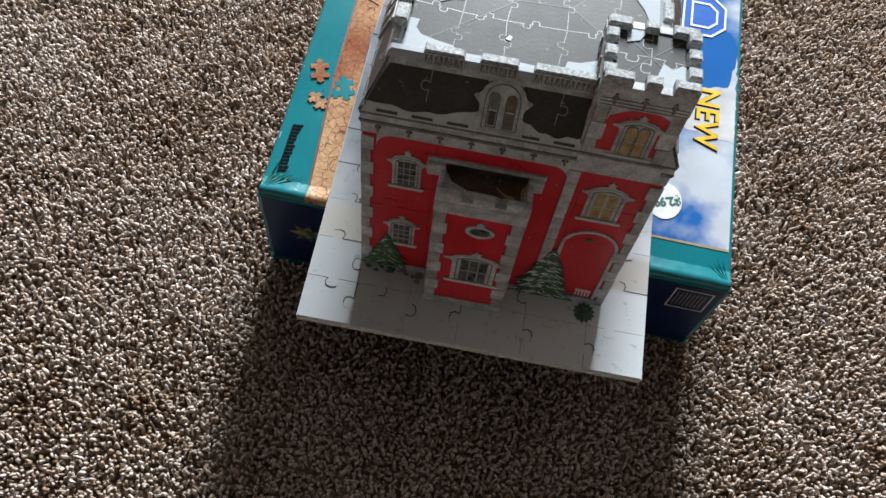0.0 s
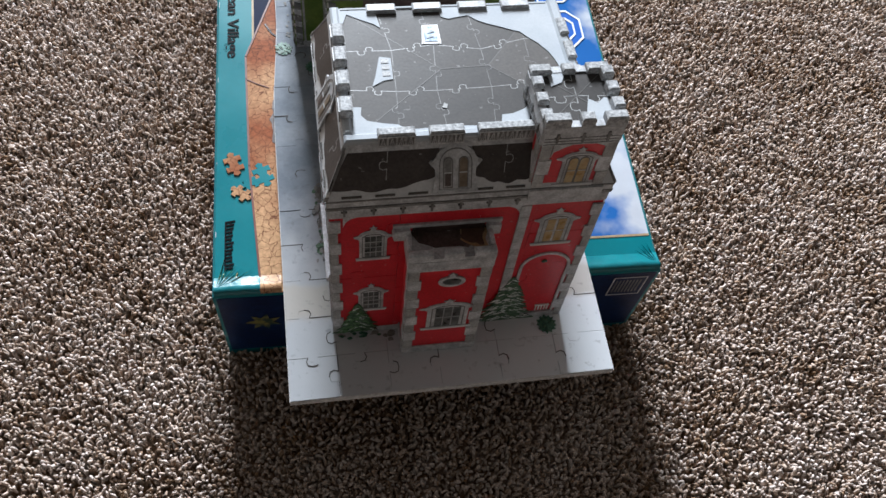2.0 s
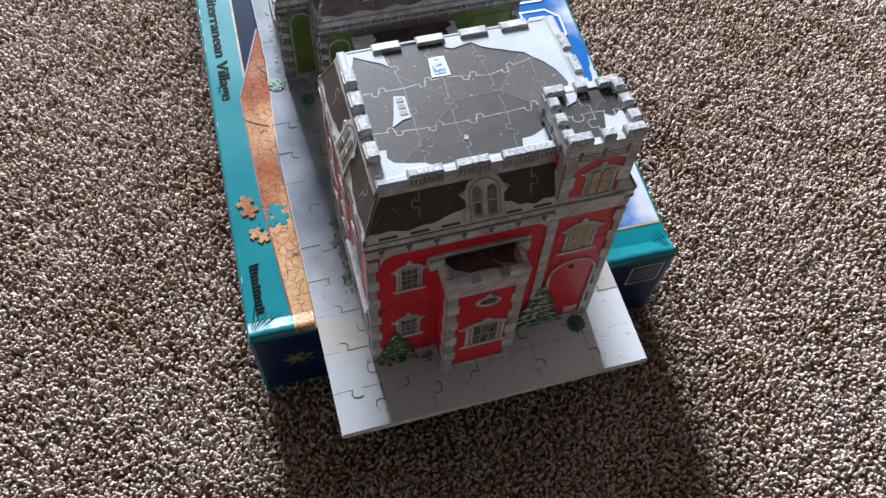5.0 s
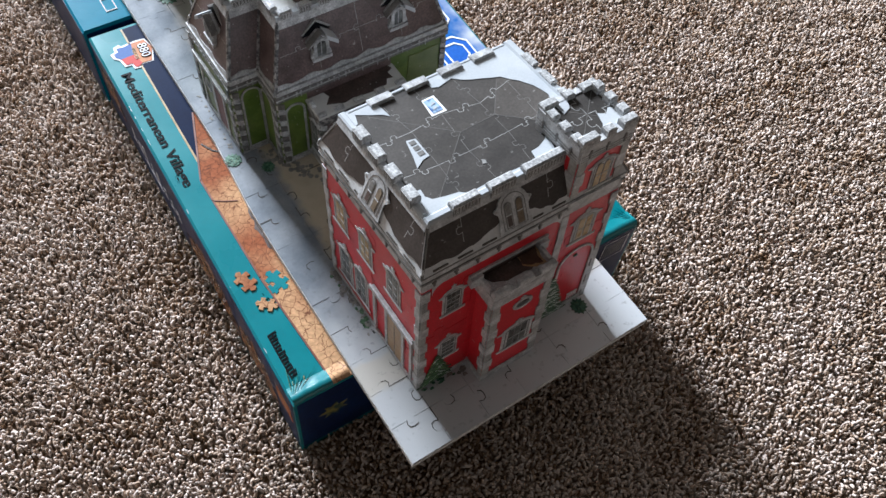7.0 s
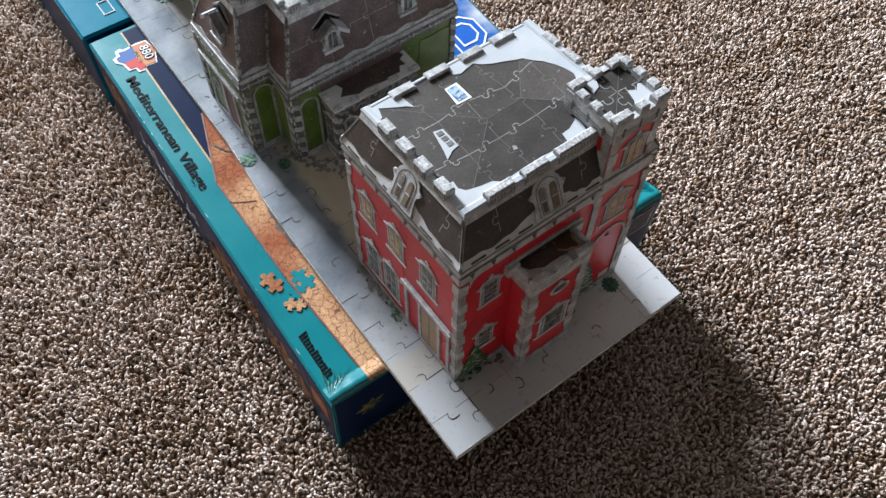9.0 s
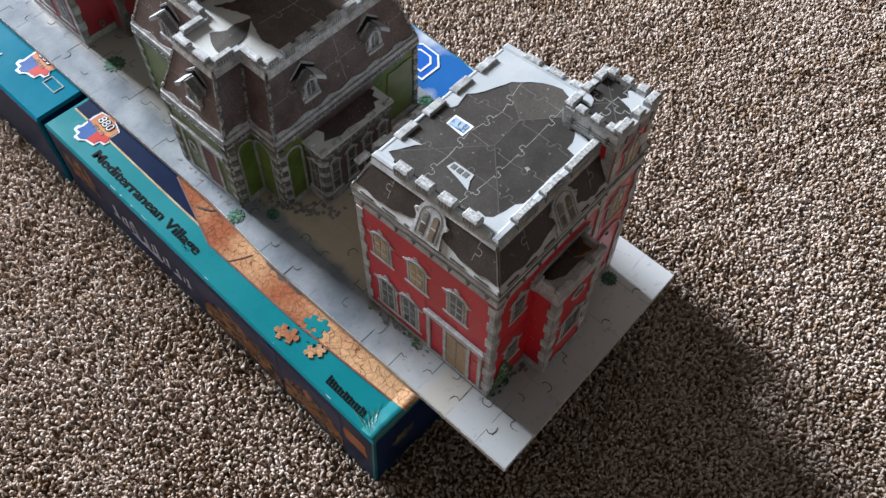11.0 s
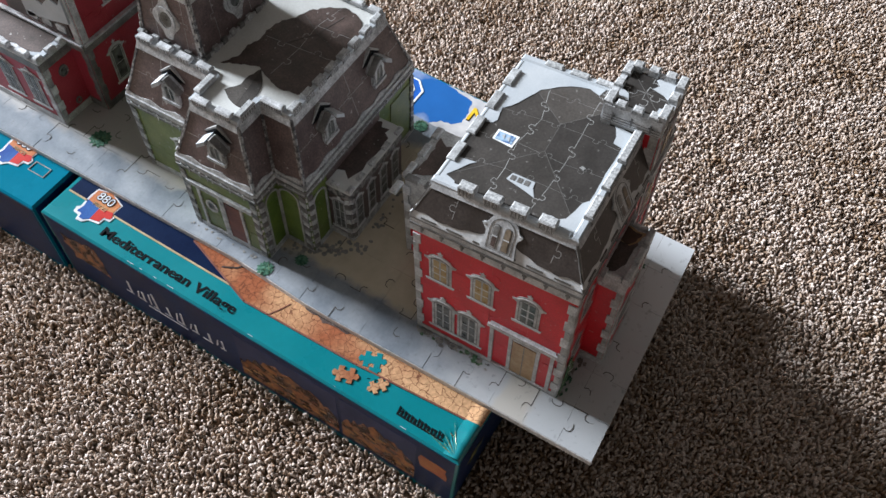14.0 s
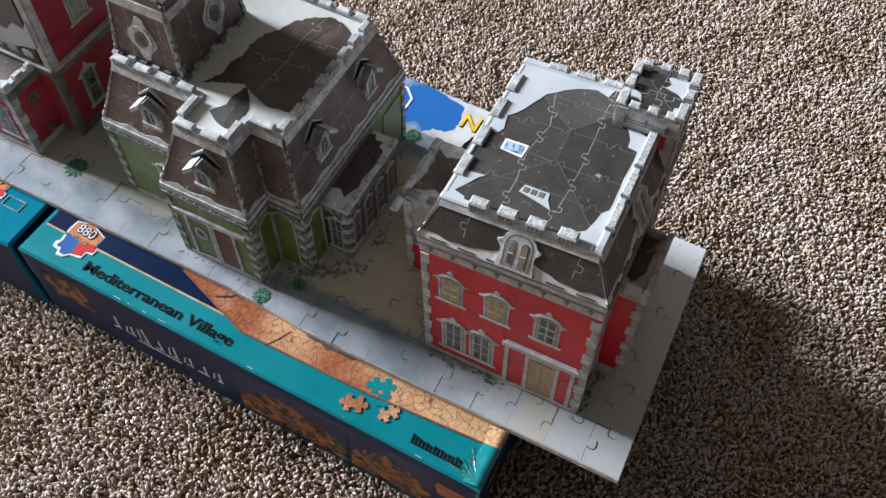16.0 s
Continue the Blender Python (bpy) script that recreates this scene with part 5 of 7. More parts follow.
    part("balcony_head", slab(B(), front, rect(bx0 - 0.007, 0.1015, bx1 + 0.0055, 0.1038), 0, 0.0012), M_STONE, hs)
    part("balcony_back", slab(B(), front, wavy([(bx0 + 0.0015, bt + 0.0035), (bx1 - 0.0015, bt + 0.0035), (bx1 - 0.0030, 0.1012), (bx0 + 0.0030, 0.1012)], 0.004, 0.0005, 6), 0, 0.0005), M_BROWN, hs, "dark brown wall behind the balcony")
    # mansard
    rx0, ry0, rx1, ry1 = 0.0362, 0.0478, 0.1445, 0.1300
    zb, zt = Z + zc + 0.0105, Z + zr + 0.001
    fx0, fy0, fx1, fy1 = x0 - 0.0013, y0 - 0.0013, x1 + 0.0013, y1 + 0.0013
    part("roof_core", slab(B(), Face((0, 0, 0), (1, 0, 0), (0, 1, 0)), rect(rx0 + 0.0005, ry0 + 0.0005, rx1 - 0.0005, ry1 - 0.0005), zb - 0.004, zt - 0.0002), M_FOAM, hs)
    faces = {}
    for key, p0, p1, q1, q0 in (("front", (fx0, fy0), (fx1, fy0), (rx1, ry0), (rx0, ry0)), ("right", (fx1, fy0), (fx1, fy1), (rx1, ry1), (rx1, ry0)), ("back", (fx1, fy1), (fx0, fy1), (rx0, ry1), (rx1, ry1)), ("left", (fx0, fy1), (fx0, fy0), (rx0, ry0), (rx0, ry1))):
        F, poly = quad_face((*p0, zb), (*p1, zb), (*q1, zt), (*q0, zt))
        part("mansard_side", slab(B(), F, poly, -0.0012, 0), M_SNOW_GREY, hs, "printed mansard slope with snow along its foot")
        faces[key] = (F, poly)
    # dark slate fields left and right of the attic window, ragged where the snow lies
    for key, mid, half, sd in (("front", 0.0570, 0.0104, 21), ("left", 0.0538, 0.0104, 22), ("right", 0.052, 0.010, 23), ("back", 0.064, 0.010, 24)):
        F, poly = faces[key]
        wB, hT = poly[1][0], poly[2][1]
        inset0, inset1 = poly[3][0], wB - poly[2][0]
        ends = ((0.0014, mid - half * 0.70), (mid + half * 0.70, (0.0915 if key == "front" else wB - 0.0014)))
        r = random.Random(sd)
        for a, b in ends:
            low = []
            for i in range(22):
                t = i / 21
                w1 = t if a < 0.01 else 1 - t
                dip = 0.0044 + 0.0062 * max(0, w1 * 3.0 - 2.0) ** 1.4 + 0.0007 * math.sin(w1 * 10 + 0.6) + 0.0004 * math.sin(w1 * 23 + sd) + r.uniform(-0.00015, 0.00015)
                low.append((a + (b - a) * t, dip))
            ta = a + (inset0 * 0.90 if a < 0.01 else 0)
            tb = b - (inset1 * 0.90 if b > wB - 0.01 else 0)
            part("slate_field", slab(B(), F, low + [(tb, hT - 0.0035), (ta, hT - 0.0035)], 0, 0.0005), M_SLATE, hs, "dark slate field above the snow")
            if b - a > 0.02:
                um = (a + b) / 2 + 0.001
                seam_line(F, (um, 0.009), (um + 0.001, hT - 0.004), 0.00056, M_STONE_MID, hs, 0.012, 1 if a < 0.01 else -1)
        for p, q, sg in ((poly[0], poly[3], 1), (poly[1], poly[2], -1)):
            part("hip_strip", slab(B(), F, [p, (p[0] + sg * 0.0007, p[1]), (q[0] + sg * 0.0007, q[1]), q], 0, 0.0007), M_STONE_DARK, hs)
        # attic window
        flank = [(0.0102, 0.001), (0.0095, 0.006), (0.0089, 0.0100), (0.0091, 0.0128), (0.0108, 0.0148), (0.0118, 0.0160), (0.0112, 0.0168), (0.0098, 0.0172), (0.0090, 0.0182)]
        crown = [(mid + 0.0087 * math.cos(t), 0.0180 + 0.0062 * math.sin(t)) for t in steps(0.12, math.pi - 0.12, 12)]
        aw = part("attic_window", slab(B(), F, [(mid + x, z) for x, z in flank] + crown + [(mid - x, z) for x, z in flank[::-1]], 0.0005, 0.0013), M_STONE, hs, "grey printed attic window with two arched lights")
        part("moulding", ring(B(), F, arch(mid - 0.0073, 0.0028, mid + 0.0073, 0.0228, 10), arch(mid - 0.0069, 0.0028, mid + 0.0069, 0.0224, 10), 0.0013, 0.0015), M_STONE_DARK, aw)
        for sg in (-1, 1):
            c0 = mid + sg * 0.0034
            part("pane_rim", slab(B(), F, arch(c0 - 0.0022, 0.0034, c0 + 0.0022, 0.0186, 8), 0.0013, 0.0015), M_STONE_DARK, aw)
            part("pane", slab(B(), F, arch(c0 - 0.0017, 0.0040, c0 + 0.0017, 0.0180, 8), 0.0015, 0.0016), M_TAN if sg > 0 else M_STONE_MID, aw)
            part("pane_shade", slab(B(), F, arch(c0 - 0.0013, 0.0115, c0 + 0.0013, 0.0174, 8), 0.0016, 0.0017), M_STONE_DARK if sg < 0 else M_TAN, aw)
            part("pane_shade", slab(B(), F, rect(c0 - 0.0013, 0.0046, c0 + 0.0013, 0.0106), 0.0016, 0.0017), M_BROWN if sg < 0 else M_TAN, aw)
            part("glazing_bar", slab(B(), F, rect(c0 - 0.0017, 0.0108, c0 + 0.0017, 0.0113), 0.0016, 0.0018), M_SNOW_GREY, aw)
            part("scroll", slab(B(), F, oval(mid + sg * 0.0104, 0.0160, 0.0008, 0.0007, 10), 0.0013, 0.0016), M_STONE_MID, aw)
        slots(F, 0.004, (0.092 if key == "front" else wB - 0.004), 0.0013, 6, hs)
        part("eaves_band", slab(B(), F, [(inset0 - 0.001, hT - 0.0035), (wB - inset1 + 0.001, hT - 0.0035), (wB - inset1, hT), (inset0, hT)], 0, 0.0014), M_STONE, hs)
    for p0, q0, out, sd in (((fx0, fy0), (rx0, ry0), (-1, -1), 1), ((fx0, fy1), (rx0, ry1), (-1, 1), 2)):
        tabs((*p0, zb + 0.0015), (*q0, zt - 0.004), 4, hs, out, 380 + sd, 0.0009)
    # roof deck
    deck = Face((0, 0, zt), (1, 0, 0), (0, 1, 0))
    part("deck_sheet", slab(B(), deck, rect(rx0, ry0, rx1, ry1), 0, 0.00165), M_FOAM, hs, "pale foam under the roof pieces")
    jigsaw(deck, steps(rx0 + 0.001, rx1 - 0.001, 5), steps(ry0 + 0.001, ry1 - 0.001, 3), 0.0012, 0.0018, M_ROOF, hs, "roof_piece", seed=31, shrink=0.999, uneven=0.00001, knob=0.72, curl=True, wander=0.12, seam=M_STONE_MID, cross=M_STONE_DARK, seam_w=0.00015)
    top = Face((0, 0, zt + 0.00175), (1, 0, 0), (0, 1, 0))
    ridge0, ridge1 = (0.082, 0.0878), (0.104, 0.0887)
    # the hipped slopes drawn on the deck, each in its own shade of slate
    for poly, mt in (([ridge1, (0.1405, 0.0560), (0.1405, 0.1200), (0.1300, 0.1220)], M_ROOF_FAR), ([ridge0, ridge1, (0.1300, 0.1220), (0.0430, 0.1260)], M_ROOF_SIDE), ([ridge0, (0.0430, 0.1260), (0.0400, 0.1180), (0.0400, 0.0580), (0.0440, 0.0530)], M_ROOF_SIDE)):
        part("roof_facet", slab(B(), deck, poly, 0.0016, 0.00184), mt, hs)
    for p, q in ((ridge0, ridge1), (ridge0, (0.044, 0.053)), (ridge0, (0.043, 0.126)), (ridge1, (0.1405, 0.056)), (ridge1, (0.130, 0.122))):
        d = (Vector(q) - Vector(p)).normalized()
        n = Vector((-d.y, d.x)) * 0.0002
        part("ridge_line", slab(B(), top, [tuple(Vector(p) + n), tuple(Vector(q) + n), tuple(Vector(q) - n), tuple(Vector(p) - n)], 0, 0.00013), M_ROOFLINE, hs)
    snow = [
        wavy([(rx0, ry1), (rx0, 0.1180), (0.0405, 0.1200), (0.0425, 0.1262), (0.0546, 0.1189), (0.0574, 0.1160), (0.0564, 0.1253), (0.0534, 0.1284), (0.0540, ry1)], 0.005, 0.0004, 41),
        wavy([(0.0860, ry1), (0.0870, 0.1222), (0.0905, 0.1206), (0.1000, 0.1226), (0.1080, 0.1165), (0.1150, 0.1135), (0.1230, 0.1100), (0.1300, 0.1020), (0.1340, 0.0956), (0.1370, 0.0856), (0.1345, 0.0790), (rx1, 0.0760), (rx1, ry1)], 0.004, 0.0006, 42),
        wavy([(rx0, ry0), (rx1 - 0.030, ry0), (rx1 - 0.026, 0.0642), (0.1190, 0.0642), (0.1153, 0.0608), (0.1097, 0.0584), (0.1047, 0.0580), (0.1035, 0.0527), (0.0620, 0.0527), (0.0588, 0.0555), (0.0522, 0.0567), (0.0457, 0.0586), (0.0434, 0.0618), (0.0440, 0.0666), (rx0, 0.0670)], 0.005, 0.0004, 43),
    ]
    for s in snow:
        part("snow_patch", slab(B(), top, s, 0, 0.0004), M_SNOW, hs, "white snow painted on the roof")
    # skylights
    sk = part("skylight", slab(B(), top, [(0.0755, 0.1043), (0.0846, 0.1040), (0.0846, 0.1169), (0.0770, 0.1168)], 0, 0.0004), M_WHITE, hs, "white roof window with blue panes")
    part("pane", slab(B(), top, rect(0.0772, 0.1056, 0.0833, 0.1156), 0.0004, 0.0006), M_SKYPANE, sk)
    for a, b in ((0.0797, 0.1084), (0.0804, 0.1117)):
        part("pane_light", slab(B(), top, [(a - 0.0015, b - 0.001), (a + 0.002, b), (a + 0.0005, b + 0.0016)], 0.0006, 0.0008), M_SNOW, sk)
    sk = part("skylight", slab(B(), top, [(0.0501, 0.0787), (0.0555, 0.0819), (0.0597, 0.0826), (0.0600, 0.0958), (0.0549, 0.0970), (0.0520, 0.0848)], 0, 0.0004), M_SNOW, hs, "white snowed roof window with three dark panes")
    for i in range(3):
        part("pane", slab(B(), top, rect(0.0553, 0.0846 + i * 0.0040, 0.0587, 0.0874 + i * 0.0040), 0.0004, 0.0006), M_STONE_DARK, sk)
    part("snow_patch", slab(B(), top, wavy([(0.0790, 0.0642), (0.0812, 0.0636), (0.0818, 0.0658), (0.0802, 0.0668)], 0.001, 0.0003, 44), 0, 0.0004), M_STONE_MID, hs)
    # parapet: low snowy lip and the blocks on it
    lf, ll, lb, lr = 0.0034, 0.0028, 0.0018, 0.0040
    for a, b, c, d in ((rx0 - 0.0012, ry0 - 0.0012, rx1, ry0 + lf), (rx0 - 0.0012, ry0 + lf, rx0 + ll, ry1 + 0.0012), (rx1 - lr, ry0 + lf, rx1 + 0.0012, ry1 + 0.0012), (rx0 + ll, ry1 - lb, rx1 - lr, ry1 + 0.0012)):
        part("parapet_lip", box(B(), a, b, zt - 0.0010, c, d, zt + (0.0032 if b < 0.1 else 0.0024), 0.0010), M_SNOW, hs, "low white parapet")
    zq = zt + 0.0030
    merlons(hs, rx0 - 0.0016, ry0 - 0.0018, rx1, ry0 - 0.0018, zq, ((0.0144, 0.0304), (0.0364, 0.0514), (0.0574, 0.0824)), 0.0048, 0.0036, M_BLOCK)
    for a, b in ((rx0 + 0.0130, rx0 + 0.0286), (rx0 + 0.0350, rx0 + 0.0496), (rx0 + 0.0560, rx0 + 0.0806)):
        lace(Face((0, ry0 - 0.0019, zq - 0.0035), (1, 0, 0), (0, 0, 1), (0, -1, 0)), a, b, 0, 0.0062, hs)
    merlons(hs, rx0 - 0.0018, ry1, rx0 - 0.0018, ry0, zq, ((0.0150, 0.0245), (0.0300, 0.0395), (0.0450, 0.0545), (0.0608, 0.0703)), 0.0056, 0.0046, M_BLOCK, True)
    merlons(hs, rx1 - 0.0035, ry1 + 0.0016, rx0 + 0.012, ry1 + 0.0016, zq - 0.0012, ((0.010, 0.024), (0.031, 0.045), (0.053, 0.067), (0.075, 0.089)), 0.0056, 0.0020, M_STONE_WORN)
    merlons(hs, rx1 + 0.0016, ry0 + 0.0245, rx1 + 0.0016, ry1, zq, ((0.0013, 0.0123), (0.0173, 0.0283), (0.0333, 0.0443)), 0.0045, 0.0016, M_BLOCK)
    # tower
    tx0, tx1, ty0, ty1, th = xt - 0.0020, x1 - 0.0050, y0, y0 + 0.0325, 0.1645
    tw = part("tower", box(B(), tx0 + 0.001, ty0 + 0.0006, Z + zc + 0.004, tx1 - 0.001, ty1 - 0.001, Z + th - 0.001), M_FOAM, hs, "square red tower with grey battlements")
    tf = Face((0, ty0 + 0.0008, Z), (1, 0, 0), (0, 0, 1), (0, -1, 0))
    tl = Face((tx0 + 0.001, 0, Z), (0, 1, 0), (0, 0, 1), (-1, 0, 0))
    tr = Face((tx1 - 0.001, 0, Z), (0, 1, 0), (0, 0, 1), (1, 0, 0))
    tb = Face((0, ty1 - 0.001, Z), (1, 0, 0), (0, 0, 1), (0, 1, 0))
    for F, a, b in ((tf, tx0, tx1), (tl, ty0, ty1), (tr, ty0, ty1), (tb, tx0, tx1)):
        part("tower_wall", slab(B(), F, rect(a, zc + 0.004, b, th), 0, 0.0012), M_RED if F is tf or F is tr else M_STONE_MID, tw)
        F.o = F.o + F.n * 0.0013
        part("tower_frieze", slab(B(), F, rect(a - 0.0004, th - 0.0090, b + 0.0004, th + 0.001), 0, 0.0010), M_STONE, tw)
        part("tower_band", slab(B(), F, rect(a - 0.0006, zc + 0.0035, b + 0.0006, zc + 0.0095), 0, 0.0022), M_STONE, tw)
        brackets(F, a, b, th - 0.0015, 3, tw, 0.0055)
        for hz in (th - 0.0082, th - 0.0064, th - 0.0046):
            part("frieze_line", slab(B(), F, rect(a, hz, b, hz + 0.0003), 0.0010, 0.0012), M_STONE_DARK, tw)
        quoins(F, a, 1, zc + 0.0095, th - 0.0090, tw, 0.0060, 0.0048, 3)
        quoins(F, b, -1, zc + 0.0095, th - 0.0090, tw, 0.0060, 0.0048, 3)
    part("red_flank", slab(B(), tl, rect(ty0 + 0.0005, zc + 0.0100, ty0 + 0.0110, th - 0.0095), 0, 0.0005), M_RED, tw)
    window(tf, 0.1285, zc + 0.0108, 0.1445, zc + 0.0325, tw, M_GOLD_PANE, 2, 2, 0.0030, heads=True, label="printed tower window with two golden lights")
    for s in (1, -1):
        m0 = 0.1365
        part("corner_curve", slab(B(), tf, [(m0 + s * 0.0138, zc + 0.0395), (m0 + s * 0.0138, zc + 0.031), (m0 + s * 0.0130, zc + 0.0345), (m0 + s * 0.0085, zc + 0.0375), (m0 + s * 0.004, zc + 0.0395)], 0, 0.0006), M_STONE, tw)
    tdk = Face((0, 0, Z + th), (1, 0, 0), (0, 1, 0))
    part("tower_sheet", slab(B(), tdk, rect(tx0 - 0.0005, ty0 - 0.0005, tx1 + 0.0005, ty1 + 0.0005), 0, 0.00165), M_FOAM, tw)
    jigsaw(tdk, steps(tx0 + 0.0005, tx1 - 0.0005, 2), steps(ty0 + 0.0005, ty1 - 0.0005, 2), 0.0012, 0.0018, M_ROOF, tw, "roof_piece", seed=33, shrink=0.999, uneven=0.00002, knob=1.1, wander=0.08, seam=M_STONE_MID)
    tt = Face((0, 0, Z + th + 0.00178), (1, 0, 0), (0, 1, 0))
    cx, cy = (tx0 + tx1) / 2, (ty0 + ty1) / 2
    for p in ((tx0 + 0.004, ty0 + 0.004), (tx1 - 0.004, ty0 + 0.004), (tx1 - 0.004, ty1 - 0.004), (tx0 + 0.004, ty1 - 0.004)):
        d = (Vector(p) - Vector((cx, cy))).normalized()
        n = Vector((-d.y, d.x)) * 0.0002
        part("ridge_line", slab(B(), tt, [tuple(Vector((cx, cy)) + n), tuple(Vector(p) + n), tuple(Vector(p) - n), tuple(Vector((cx, cy)) - n)], 0, 0.00013), M_ROOFLINE, tw)
    for s, sd in (([(tx0 + 0.016, ty0), (tx1, ty0), (tx1, ty0 + 0.0125), (0.1460, 0.0522), (0.1425, 0.0492), (0.1388, 0.0518), (0.1367, 0.0447), (0.1340, 0.0412)], 51), ([(tx0 + 0.006, ty1), (tx0 + 0.007, ty1 - 0.010), (tx0 + 0.012, ty1 - 0.008), (tx0 + 0.015, ty1)], 52), ([(tx0, ty0), (tx0 + 0.010, ty0), (tx0 + 0.009, ty0 + 0.006), (tx0, ty0 + 0.007)], 53)):
        part("snow_patch", slab(B(), tt, wavy(s, 0.004, 0.0006, sd), 0, 0.0004), M_SNOW, tw)
    zm = Z + th + 0.0008
    sx, sy = tx1 - tx0, ty1 - ty0
    for a, b, c, d, spots in ((tx0 - 0.001, ty0 - 0.0014, tx1 + 0.001, ty0 - 0.0014, ((0, 0.0110), (0.0155, 0.0215), (0.0260, sx + 0.002))),
                              (tx1 + 0.0014, ty0, tx1 + 0.0014, ty1, ((0.0055, 0.0112), (0.0150, 0.0207), (0.0245, 0.0300))),
                              (tx1 + 0.001, ty1 + 0.0014, tx0 - 0.001, ty1 + 0.0014, ((0, 0.0100), (0.0155, 0.0210), (0.0260, sx + 0.002))),
                              (tx0 - 0.0014, ty1, tx0 - 0.0014, ty0, ((0.0055, 0.0112), (0.0150, 0.0207), (0.0245, 0.0300)))):
        part("battlement_lip", slab(B(), Face((a, b, zm), (Vector((c, d, 0)) - Vector((a, b, 0))).normalized(), Vector((0, 0, 1)).cross((Vector((c, d, 0)) - Vector((a, b, 0))).normalized())), rect(0, 0, (Vector((c, d)) - Vector((a, b))).length, 0.0036), 0, 0.0016), M_STONE, tw)
        merlons(tw, a, b, c, d, zm + 0.0012, spots, 0.0050, 0.0046 if b < ty1 else 0.0030, M_BLOCK)
    # lower wing at the back, with its own flat roof
    wx0, wx1, wy1, wh = 0.0745, 0.1210, 0.1755, 0.0830
    wg = part("rear_wing", box(B(), wx0 + 0.001, y1 - 0.002, Z, wx1 - 0.001, wy1 - 0.001, Z + wh), M_STONE_MID, hs, "lower rear wing with a brown flat roof")
    wl = Face((wx0 + 0.001, 0, Z), (0, 1, 0), (0, 0, 1), (-1, 0, 0))
    part("wing_wall", slab(B(), wl, rect(y1, 0, wy1, wh - 0.056), 0, 0.0010), M_RED, wg)
    wl.o = wl.o + wl.n * 0.0012
    quoins(wl, wy1, -1, 0, wh - 0.006, wg)
    window(wl, 0.1465, 0.030, 0.1600, 0.058, wg, None, 2, 3, 0.003)
    wd = Face((0, 0, Z + wh), (1, 0, 0), (0, 1, 0))
    part("wing_roof", slab(B(), wd, rect(wx0, y1, wx1, wy1), 0, 0.0012), M_STONE_MID, wg)
    part("wing_slate", slab(B(), wd, wavy([(wx0 + 0.005, y1 + 0.002), (wx1 - 0.004, y1 + 0.002), (wx1 - 0.012, wy1 - 0.012), (wx1 - 0.007, wy1 - 0.005), (wx0 + 0.022, wy1 - 0.006), (wx0 + 0.004, wy1 - 0.004), (wx0 + 0.010, wy1 - 0.016)], 0.003, 0.0009, 61), 0.0012, 0.0018), M_BROWN, wg)
    merlons(wg, wx0 - 0.001, wy1, wx0 - 0.001, y1 + 0.002, Z + wh, ((0.002, 0.011), (0.016, 0.026)), 0.0045, 0.0032, M_STONE_DARK)
    merlons(wg, wx1, wy1 + 0.001, wx0, wy1 + 0.001, Z + wh, ((0.0, 0.010), (0.016, 0.027), (0.034, 0.045), (0.051, 0.061)), 0.0045, 0.0032, M_STONE_MID)
    WARP[0] = None


# ---- the green house with the brown mansard ----
def inset(poly, d):
    out, n = [], len(poly)
    for i in range(n):
        p, q, r = (Vector(poly[(i + k) % n]) for k in (-1, 0, 1))
        e, f = (q - p).normalized(), (r - q).normalized()
        n1, n2 = Vector((-e.y, e.x)), Vector((-f.y, f.x))
        out.append(tuple(q + (n1 + n2) * d / (1 + n1.dot(n2))))
    return out


def prism(poly0, z0, poly1, z1):
    bm = B()
    lo = [bm.verts.new((*p, z0)) for p in poly0]
    hi = [bm.verts.new((*p, z1)) for p in poly1]
    bm.faces.new(lo[::-1])
    bm.faces.new(hi)
    for i in range(len(lo)):
        j = (i + 1) % len(lo)
        bm.faces.new((lo[i], lo[j], hi[j], hi[i]))
    return bm


